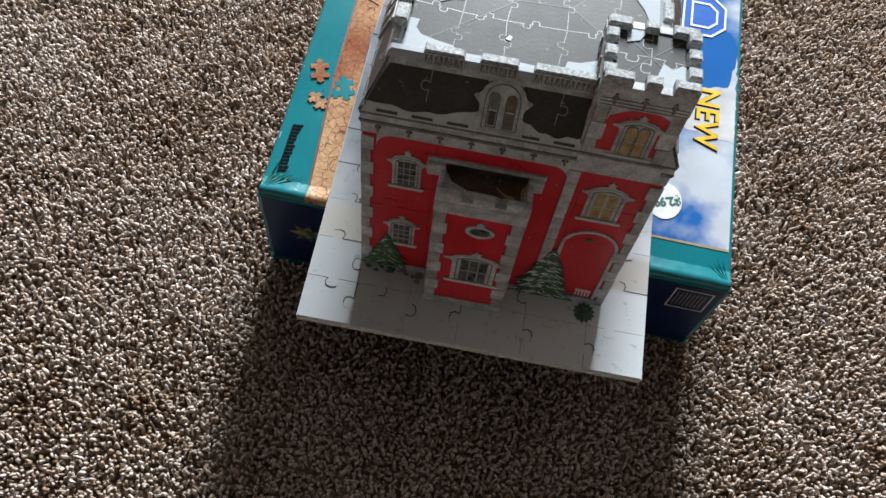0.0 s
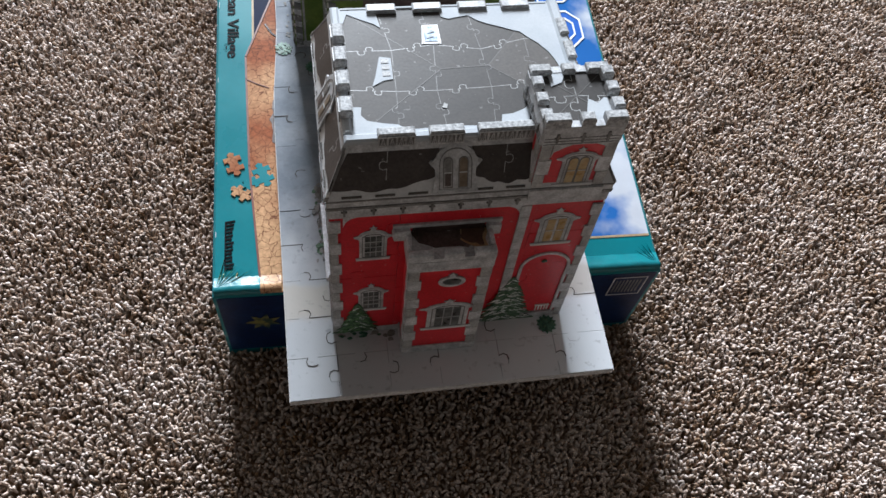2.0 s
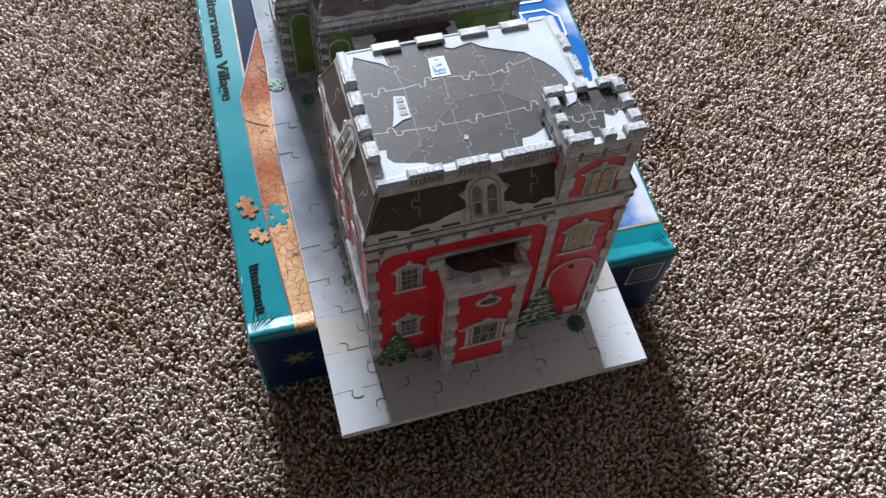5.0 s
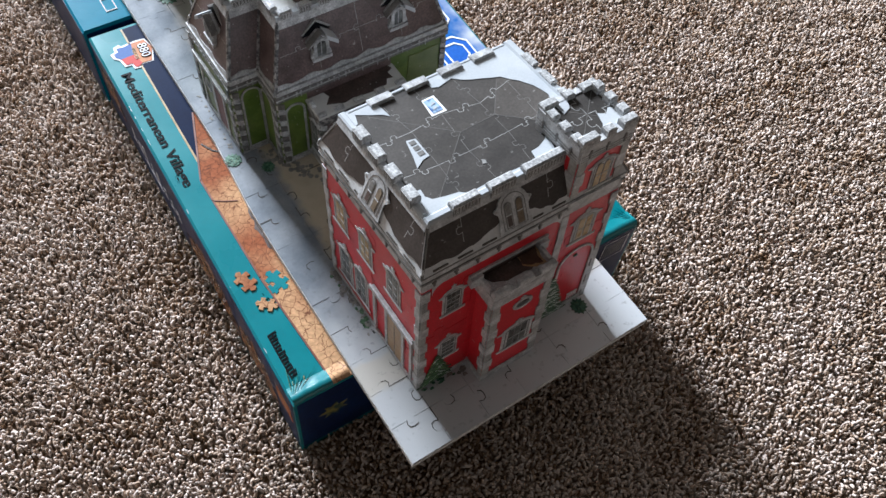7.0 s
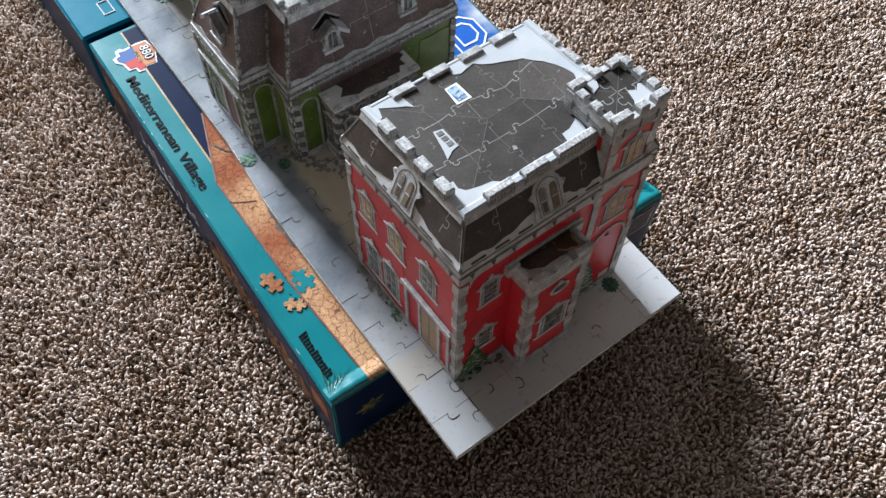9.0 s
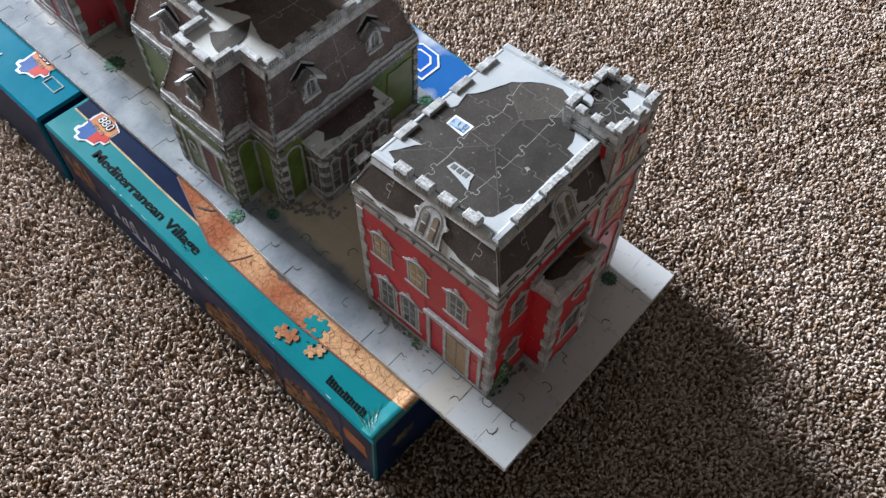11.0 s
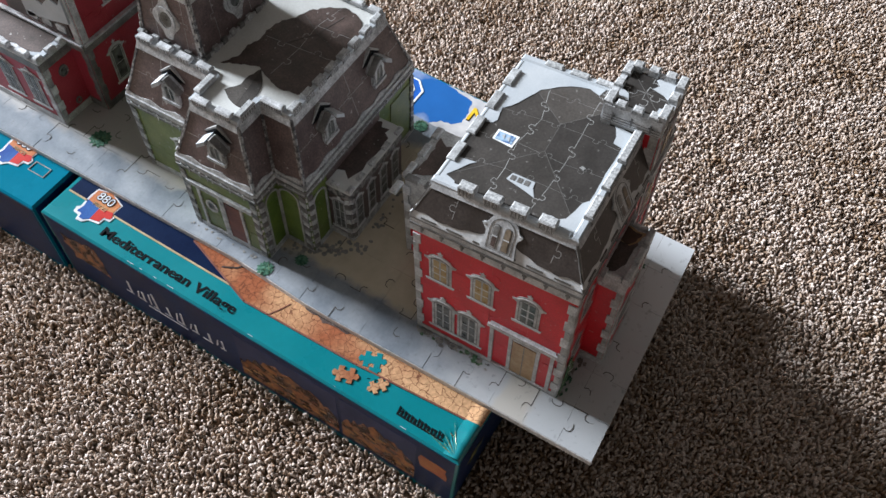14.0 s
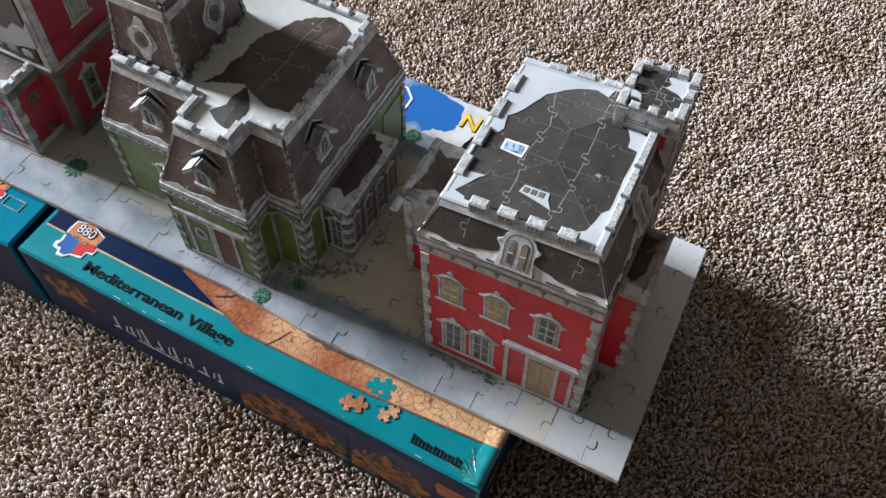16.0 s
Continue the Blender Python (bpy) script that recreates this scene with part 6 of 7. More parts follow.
def dormer(F, a, b, house, lit=-1, w=0.0150, h=0.0205, out=0.0045):
    """A gabled dormer standing out of a mansard slope; lit is the side whose roof leaf carries snow, 0 for neither."""
    n = Vector((F.n.x, F.n.y, 0)).normalized()
    G = Face(F.at(a, b), F.u, (0, 0, 1), n)
    dm = part("dormer", slab(B(), G, [(-w * 0.36, 0), (w * 0.36, 0), (w * 0.36, h * 0.55), (0, h * 0.88), (-w * 0.36, h * 0.55)], -0.016, 0.0006), M_BROWN, house, "small gabled dormer with an arched window")
    sur = part("dormer_surround", ring(B(), G, arch(-w * 0.36, 0.0, w * 0.36, h * 0.76, 8), arch(-w * 0.22, 0.0015, w * 0.22, h * 0.66, 8), 0.0006, 0.0016), M_STONE_WORN, dm)
    part("pane", slab(B(), G, arch(-w * 0.22, 0.0015, w * 0.22, h * 0.66, 8), 0.0006, 0.0009), M_PANE, dm)
    part("glazing_bar", slab(B(), G, rect(-0.0003, 0.0015, 0.0003, h * 0.62), 0.0009, 0.0012), M_STONE_WORN, dm)
    # short roof leaves, one snowed over; black plates paint the cut's shade behind
    def along(s, t0, t1, lo, hi):
        ex, ey, ay = s * w * 0.64, h * 0.60, h * 1.00
        return [(ex * t, ay + (ey - ay) * t + o * h) for t, o in ((t0, lo), (t1, lo), (t1, hi), (t0, hi))]

    for s in (-1, 1):
        part("dormer_roof", slab(B(), G, along(s, 0, 1, -0.06, 0.0), -0.0020, out * 0.6), M_STONE_DARK, dm, "dark grey roof leaf")
        part("gap_shade", slab(B(), G, along(s, 0, 1.04, -0.04, 0.17), -0.0100, -0.0046), M_INK, dm)
        part("cut_edge", slab(B(), G, along(s, 0, 1.08, 0.17, 0.25), -0.0100, -0.0050), M_STONE_MID, dm, "pale cut edge of the slope")
        part("gable_rim", slab(B(), G, along(s, 0.05, 0.92, -0.14, -0.02), -0.004, out * 0.4), M_STONE_WORN, dm)
        if s == lit:
            part("roof_snow", slab(B(), G, along(s, 0.28, 1.10, -0.10, 0.06), -0.0045, out * 1.05), M_SNOW, dm, "lump of snow on the eave")
    part("dormer_foot", slab(B(), G, rect(-w * 0.46, -0.0016, w * 0.46, 0.0010), -0.004, 0.0024), M_STONE_WORN, dm)
    for s in (-1, 1):
        part("scroll", slab(B(), G, [(s * w * 0.36, 0), (s * w * 0.50, 0.001), (s * w * 0.44, h * 0.2), (s * w * 0.36, h * 0.34)], -0.004, 0.0010), M_STONE_WORN, dm)
    return dm


def rope(F, a, b0, b1, house, w=0.0052):
    """A corner shaft cut with slanting grooves."""
    n = int((b1 - b0) / 0.0052)
    for i in range(n):
        z0 = b0 + (b1 - b0) * i / n
        s = (b1 - b0) / n
        part("quoin", slab(B(), F, [(a - w / 2, z0 + s * 0.35), (a + w / 2, z0), (a + w / 2, z0 + s * 0.85), (a - w / 2, z0 + s * 1.2)], 0, 0.0010), M_STONE_WORN if i % 2 else M_STONE_DARK, house)


def green_house():
    Z = Z0
    WARP[0] = lambda p: Vector((p.x, p.y + 0.03 * (p.z - Z0), p.z))
    plan = [(0.0180, 0.2520), (0.0390, 0.2520), (0.0390, 0.2290), (0.1690, 0.2290), (0.1690, 0.3730), (0.0415, 0.3730), (0.0415, 0.3120), (0.0180, 0.3120)]
    hw, ht = 0.0680, 0.1140
    hs = thing("puzzle_house", (0.1, 0.30, Z), "green foam puzzle house with brown mansard roof and dormers", "house", "village houses")
    part("wall_core", prism(plan, Z - 0.003, plan, Z + hw), M_OLIVE, hs, "dark green printed walls")
    roofp = inset(plan, 0.0130)
    ring_w = [Face((*plan[i], Z), (*(Vector(plan[(i + 1) % 8]) - Vector(plan[i])), 0), (0, 0, 1)) for i in range(8)]
    lens = [(Vector(plan[(i + 1) % 8]) - Vector(plan[i])).length for i in range(8)]
    # walls in pieces; edges: 0 bay end, 1 return, 2 long front, 3 east, 4 back, 5 far long side, 6 bay return, 7 bay side
    for i, (F, L) in enumerate(zip(ring_w, lens)):
        jigsaw(F, steps(0, L, max(1, round(L / 0.027))), steps(0, hw, 3), 0, 0.0009, M_GREEN if i in (5, 7) else M_OLIVE, hs, "wall_piece", seed=70 + i, shrink=0.995)
        F.o = F.o + F.n * 0.0011
        part("plinth", slab(B(), F, rect(0, 0, L, 0.005), 0, 0.0005), M_STONE_WORN, hs)
        part("frieze", slab(B(), F, rect(-0.001, hw - 0.0065, L + 0.001, hw - 0.001), 0, 0.0008), M_STONE_DARK, hs, "dark printed stone frieze")
        part("frieze_line", slab(B(), F, rect(-0.001, hw - 0.0042, L + 0.001, hw - 0.0034), 0.0008, 0.0012), M_STONE_WORN, hs)
        ri = random.Random(500 + i)
        at = 0.004
        while at < L - 0.004:
            ln = ri.uniform(0.0015, 0.0060)
            part("icicle", slab(B(), F, [(at - 0.0006, hw - 0.0015), (at + 0.0006, hw - 0.0015), (at + 0.0001, hw - 0.0015 - ln), (at - 0.0001, hw - 0.0015 - ln)], 0.0010, 0.0015), M_STONE_WORN, hs)
            at += ri.uniform(0.0022, 0.0075)
        part("cornice", slab(B(), F, rect(-0.0004, hw - 0.001 + 0.0002 * (i % 2), L + 0.0004, hw + 0.0026 + 0.0002 * (i % 2)), -0.002, 0.0005), M_STONE_WORN, hs, "grey cornice")
    for i, a in ((0, 0.0022), (1, lens[1] - 0.0022), (2, 0.0022), (2, lens[2] - 0.0022), (5, 0.0022), (5, lens[5] - 0.0022), (7, 0.0022), (7, lens[7] - 0.0022)):
        rope(ring_w[i], a, 0.002, hw - 0.008, hs, 0.0044)
    # arched panel of the bay end and its return
    for i in (0, 1):
        l0, l1 = (0.0052, 0.0012) if i == 0 else (0.0012, 0.0052)
        part("arch_moulding", ring(B(), ring_w[i], arch(l0, 0.004, lens[i] - l1, 0.0600, 10), arch(l0 + 0.0014, 0.004, lens[i] - l1 - 0.0014, 0.0586, 10), 0, 0.0008), M_STONE_MID, hs, "grey arch over a dark green panel")
    # bay side: green panel with a round medallion, brown door
    F = ring_w[7]
    for a0, a1, mt in ((0.0330, 0.0480, M_GREEN), (0.0155, 0.0285, M_DOOR)):
        s0, s1 = lens[7] - a1, lens[7] - a0
        part("panel_frame", ring(B(), F, rect(s0 - 0.0022, 0.004, s1 + 0.0022, 0.0475), rect(s0, 0.006, s1, 0.0450), 0, 0.0010), M_STONE_WORN, hs, "grey stone frame")
    md = part("medallion", ring(B(), F, oval(lens[7] - 0.0405, 0.0310, 0.0050, 0.0060), oval(lens[7] - 0.0405, 0.0310, 0.0030, 0.0038), 0, 0.0009), M_STONE_WORN, hs, "round stone medallion")
    part("pane", slab(B(), F, oval(lens[7] - 0.0405, 0.0310, 0.0030, 0.0038), 0, 0.0004), M_PANE, md)
    s1 = lens[7] - 0.0155
    part("door", slab(B(), F, rect(s1 - 0.0130, 0.005, s1, 0.0430), 0, 0.0006), M_RUST, hs, "dark red-brown printed door")
    part("door_hood", slab(B(), F, rect(0.004, 0.0480, lens[7] - 0.004, 0.0515), 0, 0.0022), M_STONE_WORN, hs)
    F = ring_w[5]
    window(F, 0.0320, 0.012, 0.0480, 0.048, hs, None, 2, 3, 0.003, label="tall printed window in a stone frame")
    # long front beside the annex
    F = ring_w[2]
    part("arch_moulding", ring(B(), F, arch(0.0040, 0.004, 0.0190, 0.0560, 10), arch(0.0055, 0.004, 0.0175, 0.0545, 10), 0, 0.0008), M_STONE_WORN, hs)
    part("green_panel", slab(B(), F, wavy([(0.096, 0.008), (0.124, 0.008), (0.124, 0.055), (0.100, 0.055)], 0.006, 0.0006, 3), 0, 0.0005), M_GREEN, hs, "ivy green printed wall panel")
    # mansard
    zb, zt = Z + hw + 0.003, Z + ht
    part("mansard", prism(plan, zb, roofp, zt), M_BRICK, hs, "dark brown printed mansard slopes")
    mf = []
    for i in range(8):
        j = (i + 1) % 8
        G, poly = quad_face((*plan[i], zb), (*plan[j], zb), (*roofp[j], zt), (*roofp[i], zt))
        mf.append((G, poly))
        r = random.Random(90 + i)
        w, h = poly[1][0], poly[2][1]
        n = max(3, int(w / 0.004))
        up = [(w - (w * k / n), 0.0012 + abs(math.sin(k * 0.6 + i)) ** 3 * 0.0022 + r.uniform(0, 0.0006)) for k in range(n + 1)]
        part("snow_foot", slab(B(), G, [(0, 0), (w, 0)] + up, 0, 0.0005), M_STONE_WORN, hs, "snow along the foot of the slope")
        part("eaves_band", slab(B(), G, [(poly[3][0] - 0.0008, h - 0.0060), (poly[2][0] + 0.0008, h - 0.0060), (poly[2][0], h), (poly[3][0], h)], 0, 0.0012), M_STONE_WORN, hs)
        for p, q in ((poly[0], poly[3]), (poly[1], poly[2])):
            s = 1 if p is poly[0] else -1
            part("hip_strip", slab(B(), G, [p, (p[0] + s * 0.0016, p[1]), (q[0] + s * 0.0012, q[1]), q], 0, 0.0007), M_STONE_LACE, hs)
        if w > 0.025:
            us = steps(0.004, w - 0.004, max(2, round(w / 0.03)))
            for m, u in enumerate(us[1:-1]):
                seam_line(G, (u, 0.004), (u, h - 0.006), 0.00005, M_STONE_MID, hs, 0.012, 1 if m % 2 else -1, w=0.00013)
            for m, (u, v) in enumerate(zip(us, us[1:])):
                seam_line(G, (u + (0.005 if m == 0 else 0), h * 0.47), (v - (0.005 if m == len(us) - 2 else 0), h * 0.47), 0.00005, M_STONE_MID, hs, 0.010, -1 if m % 2 else 1, w=0.00013)
    for i, out in ((0, (-1, -1)), (2, (-1, -1)), (3, (1, -1)), (5, (-1, 1)), (7, (-1, 1))):
        tabs((*plan[i], Z + 0.003), (*plan[i], Z + hw - 0.008), 9, hs, out, 300 + i)
        tabs((*plan[i], zb + 0.002), (*roofp[i], zt - 0.006), 6, hs, out, 330 + i)
    G = mf[7][0]
    dormer(G, 0.0330, 0.012, hs)
    G = mf[5][0]
    dormer(G, 0.0395, 0.012, hs)
    G = mf[2][0]
    dormer(G, 0.0360, 0.012, hs, 1)
    dormer(G, 0.0930, 0.012, hs, 1)
    # roof deck, snow and crests
    deck = flat(zt)
    # deck painted paler to offset the roof tower's shade
    part("roof_sheet", slab(B(), deck, roofp, 0, 0.0010), M_SNOW_DECK, hs, "white snow painted roof deck")
    top = flat(zt + 0.0010)
    field = [(0.0650, 0.3035), (0.0770, 0.2975), (0.0860, 0.2990), (0.0950, 0.2955), (0.1030, 0.2970), (0.1160, 0.2940), (0.1230, 0.2880), (0.1330, 0.2848), (0.1430, 0.2756), (0.1480, 0.2665), (0.1470, 0.2576), (0.1420, 0.2495), (0.1310, 0.2445), (0.1170, 0.2432), (0.0980, 0.2408), (0.0770, 0.2412), (0.0690, 0.2430), (0.0680, 0.2515), (0.0665, 0.2606), (0.0705, 0.2726), (0.0750, 0.2815), (0.0720, 0.2905)]
    part("slate_field", slab(B(), top, wavy(field, 0.0024, 0.0008, 7), 0, 0.0005), M_BROWN, hs, "dark brown roof field with a ragged snowy edge")
    for p, q, sg in (((0.126, 0.244), (0.124, 0.272), 1), ((0.103, 0.245), (0.101, 0.270), -1), ((0.101, 0.270), (0.124, 0.272), 1), ((0.124, 0.272), (0.146, 0.268), -1), ((0.101, 0.270), (0.099, 0.294), 1), ((0.074, 0.272), (0.101, 0.270), -1)):
        seam_line(top, p, q, 0.00056, M_STONE_MID, hs, 0.013, sg, w=0.00012)
    part("slate_field", slab(B(), top, wavy([(0.0740, 0.2790), (0.0650, 0.2822), (0.0570, 0.2818), (0.0480, 0.2875), (0.0462, 0.2846), (0.0440, 0.2815), (0.0415, 0.2740)], 0.003, 0.0005, 8, False), 0, 0.0005), M_ROOF_FAR, hs, "slate field of the bay roof")
    part("slate_field", slab(B(), top, wavy([(0.0415, 0.2740), (0.0418, 0.2668), (0.0480, 0.2672), (0.0580, 0.2690), (0.0660, 0.2725), (0.0740, 0.2790)], 0.003, 0.0004, 9, False), 0, 0.00045), M_ROOF_SIDE, hs, "slate field of the bay roof")
    for p, q in (((0.118, 0.268), (0.140, 0.262)), ((0.118, 0.268), (0.128, 0.284)), ((0.100, 0.280), (0.118, 0.268)), ((0.118, 0.268), (0.112, 0.252))):
        d = (Vector(q) - Vector(p)).normalized()
        n = Vector((-d.y, d.x)) * 0.0002
        part("ridge_line", slab(B(), top, [tuple(Vector(p) + n), tuple(Vector(q) + n), tuple(Vector(q) - n), tuple(Vector(p) - n)], 0.0005, 0.0007), M_ROOFLINE, hs)
    for i in range(8):
        p, q = Vector(roofp[i]), Vector(roofp[(i + 1) % 8])
        u = (q - p).normalized()
        n = Vector((-u.y, u.x))
        L = (q - p).length
        part("parapet_lip", slab(B(), Face((*(p - n * 0.0010 - u * 0.0008), zt - 0.001), (*u, 0), (*n, 0)), rect(0, 0, L + 0.0016, 0.0036), 0, 0.0034 + 0.0002 * (i % 2)), M_SNOW, hs, "low snowy parapet")
        k = max(1, int(L / 0.0125))
        spots = [((L * s + L * 0.10) / k, (L * s + L * 0.78) / k) for s in range(k)]
        merlons(hs, *(p - n * 0.0014), *(q - n * 0.0014), zt + 0.0022, spots, 0.0046, 0.0030, M_STONE if i % 2 else M_STONE_WORN, True)
    # roof tower
    t0 = [(0.0600, 0.3130), (0.1250, 0.3130), (0.1250, 0.3610), (0.0600, 0.3610)]
    t1 = inset(t0, 0.0050)
    zt2 = zt + 0.050
    tw = part("roof_tower", prism(t0, zt, t1, zt2), M_BRICK, hs, "brown square roof tower with oval windows")
    for i in range(4):
        j = (i + 1) % 4
        G, poly = quad_face((*t0[i], zt), (*t0[j], zt), (*t1[j], zt2), (*t1[i], zt2))
        w, h = poly[1][0], poly[2][1]
        part("tower_foot", slab(B(), G, rect(-0.001, 0, w + 0.001, 0.0026), 0, 0.0014), M_STONE_WORN, tw)
        for k in range(int(w / 0.0085)):
            part("foot_block", slab(B(), G, rect(0.0015 + k * 0.0085, 0, 0.0060 + k * 0.0085, 0.0046), 0, 0.0020), M_STONE_WORN if k % 2 else M_STONE_DARK, tw)
        part("tower_band", slab(B(), G, [(poly[3][0], h - 0.010), (poly[2][0], h - 0.010), (poly[2][0], h - 0.004), (poly[3][0], h - 0.004)], 0, 0.0012), M_STONE_WORN, tw)
        for p, q, s in ((poly[0], poly[3], 1), (poly[1], poly[2], -1)):
            part("hip_strip", slab(B(), G, [p, (p[0] + s * 0.0022, p[1]), (q[0] + s * 0.0015, q[1]), q], 0, 0.0009), M_STONE_LACE, tw)
        seam_line(G, (w * 0.30, 0.005), (w * 0.31, h - 0.011), 0.00005, M_STONE_MID, tw, 0.011, 1, w=0.00013)
        seam_line(G, (w * 0.78, 0.005), (w * 0.77, h - 0.011), 0.00005, M_STONE_MID, tw, 0.011, -1, w=0.00013)
        for c in ((w * 0.5,) if i in (1, 3) else (w * 0.60,)):
            z = 0.0215
            orn = []
            for k in range(28):
                a = 2 * math.pi * k / 28
                f = 1 + 0.10 * math.cos(4 * a) + (0.22 if k in (6, 7, 8) else 0) + (0.20 if k in (20, 21, 22) else 0)
                orn.append((c + 0.0092 * f * math.cos(a), z + 0.0112 * f * math.sin(a)))
            ow = part("oval_window", slab(B(), G, orn, 0, 0.0008), M_STONE_WORN, tw, "oval window in a scrolled grey frame")
            part("oval_rim", ring(B(), G, oval(c, z, 0.0072, 0.0088, 20), oval(c, z, 0.0050, 0.0062, 20), 0.0008, 0.0014), M_STONE_WORN, ow)
            part("pane", slab(B(), G, oval(c, z, 0.0042, 0.0052, 16), 0.0008, 0.0010), M_PANE, ow)
    for i, out in ((0, (-1, -1)), (1, (1, -1)), (3, (-1, 1))):
        tabs((*t0[i], zt + 0.004), (*t1[i], zt2 - 0.003), 7, tw, out, 360 + i)
    part("tower_deck", slab(B(), flat(zt2), t1, 0, 0.0012), M_BROWN, tw)
    for i in range(4):
        p, q = Vector(t1[i]), Vector(t1[(i + 1) % 4])
        L = (q - p).length
        spots = [(L * m / 5 + 0.001, L * m / 5 + L * 0.13) for m in range(5)]
        merlons(tw, *p, *q, zt2 + 0.001, spots, 0.0042, 0.0045, M_STONE)
    # annex in front with its own flat roof
    ax0, ax1, ay0, ay1, ah = 0.0600, 0.1240, 0.2105, 0.2285, 0.0530
    an = part("annex", box(B(), ax0, ay0, Z, ax1, ay1, Z + ah), M_BRICK, hs, "low grey annex with tall windows and a brown roof")
    af = Face((0, ay0, Z), (1, 0, 0), (0, 0, 1), (0, -1, 0))
    al = Face((ax0, 0, Z), (0, 1, 0), (0, 0, 1), (-1, 0, 0))
    for F, a, b in ((af, ax0, ax1), (al, ay0, ay1)):
        part("frieze", slab(B(), F, rect(a, ah - 0.008, b, ah), 0, 0.0008), M_STONE_LACE, an)
        part("plinth", slab(B(), F, rect(a, 0, b, 0.006), 0, 0.0008), M_STONE_WORN, an)
    for k in range(4):
        a = ax0 + 0.005 + k * 0.0152
        window(af, a, 0.009, a + 0.0095, 0.041, an, M_PANE, 1, 3, 0.0028)
    window(al, 0.2135, 0.009, 0.2255, 0.041, an, M_PANE, 2, 3, 0.0028)
    rope(af, ax0 + 0.002, 0.002, ah - 0.008, an, 0.004)
    rope(al, ay0 + 0.002, 0.002, ah - 0.008, an, 0.004)
    part("annex_roof", box(B(), ax0 - 0.0015, ay0 - 0.0015, Z + ah, ax1 + 0.0015, ay1, Z + ah + 0.002, 0.0005), M_SNOW_DECK, an, "snow round the annex roof, painted paler against the shade")
    part("annex_slate", slab(B(), flat(Z + ah + 0.002), wavy([(0.0715, ay1 - 0.0005), (0.0735, 0.2225), (0.0685, 0.2170), (0.0745, 0.2150), (0.0800, 0.2128), (0.0870, 0.2140), (0.1000, 0.2122), (0.1120, 0.2130), (0.1150, 0.2175), (0.1190, 0.2165), (0.1180, 0.2220), (0.1225, 0.2240), (0.1210, ay1 - 0.0005)], 0.004, 0.0008, 9), 0, 0.0005), M_BROWN, an)
    part("wall_band", slab(B(), ring_w[2], rect(ax0 - 0.0390, 0.040, ax1 - 0.0390, hw - 0.0068), 0, 0.0004), M_BRICK, hs, "brown printed wall over the annex roof")
    merlons(an, ax0 - 0.0015, ay0 - 0.0015, ax1 + 0.0015, ay0 - 0.0015, Z + ah + 0.0018, ((0.0, 0.006), (0.012, 0.019), (0.027, 0.034), (0.043, 0.050), (0.059, 0.066)), 0.0032, 0.0026, M_STONE_WORN)
    merlons(an, ax0 - 0.0015, ay1, ax0 - 0.0015, ay0, Z + ah + 0.0018, ((0.004, 0.010),), 0.0032, 0.0026, M_STONE_WORN)
    WARP[0] = None


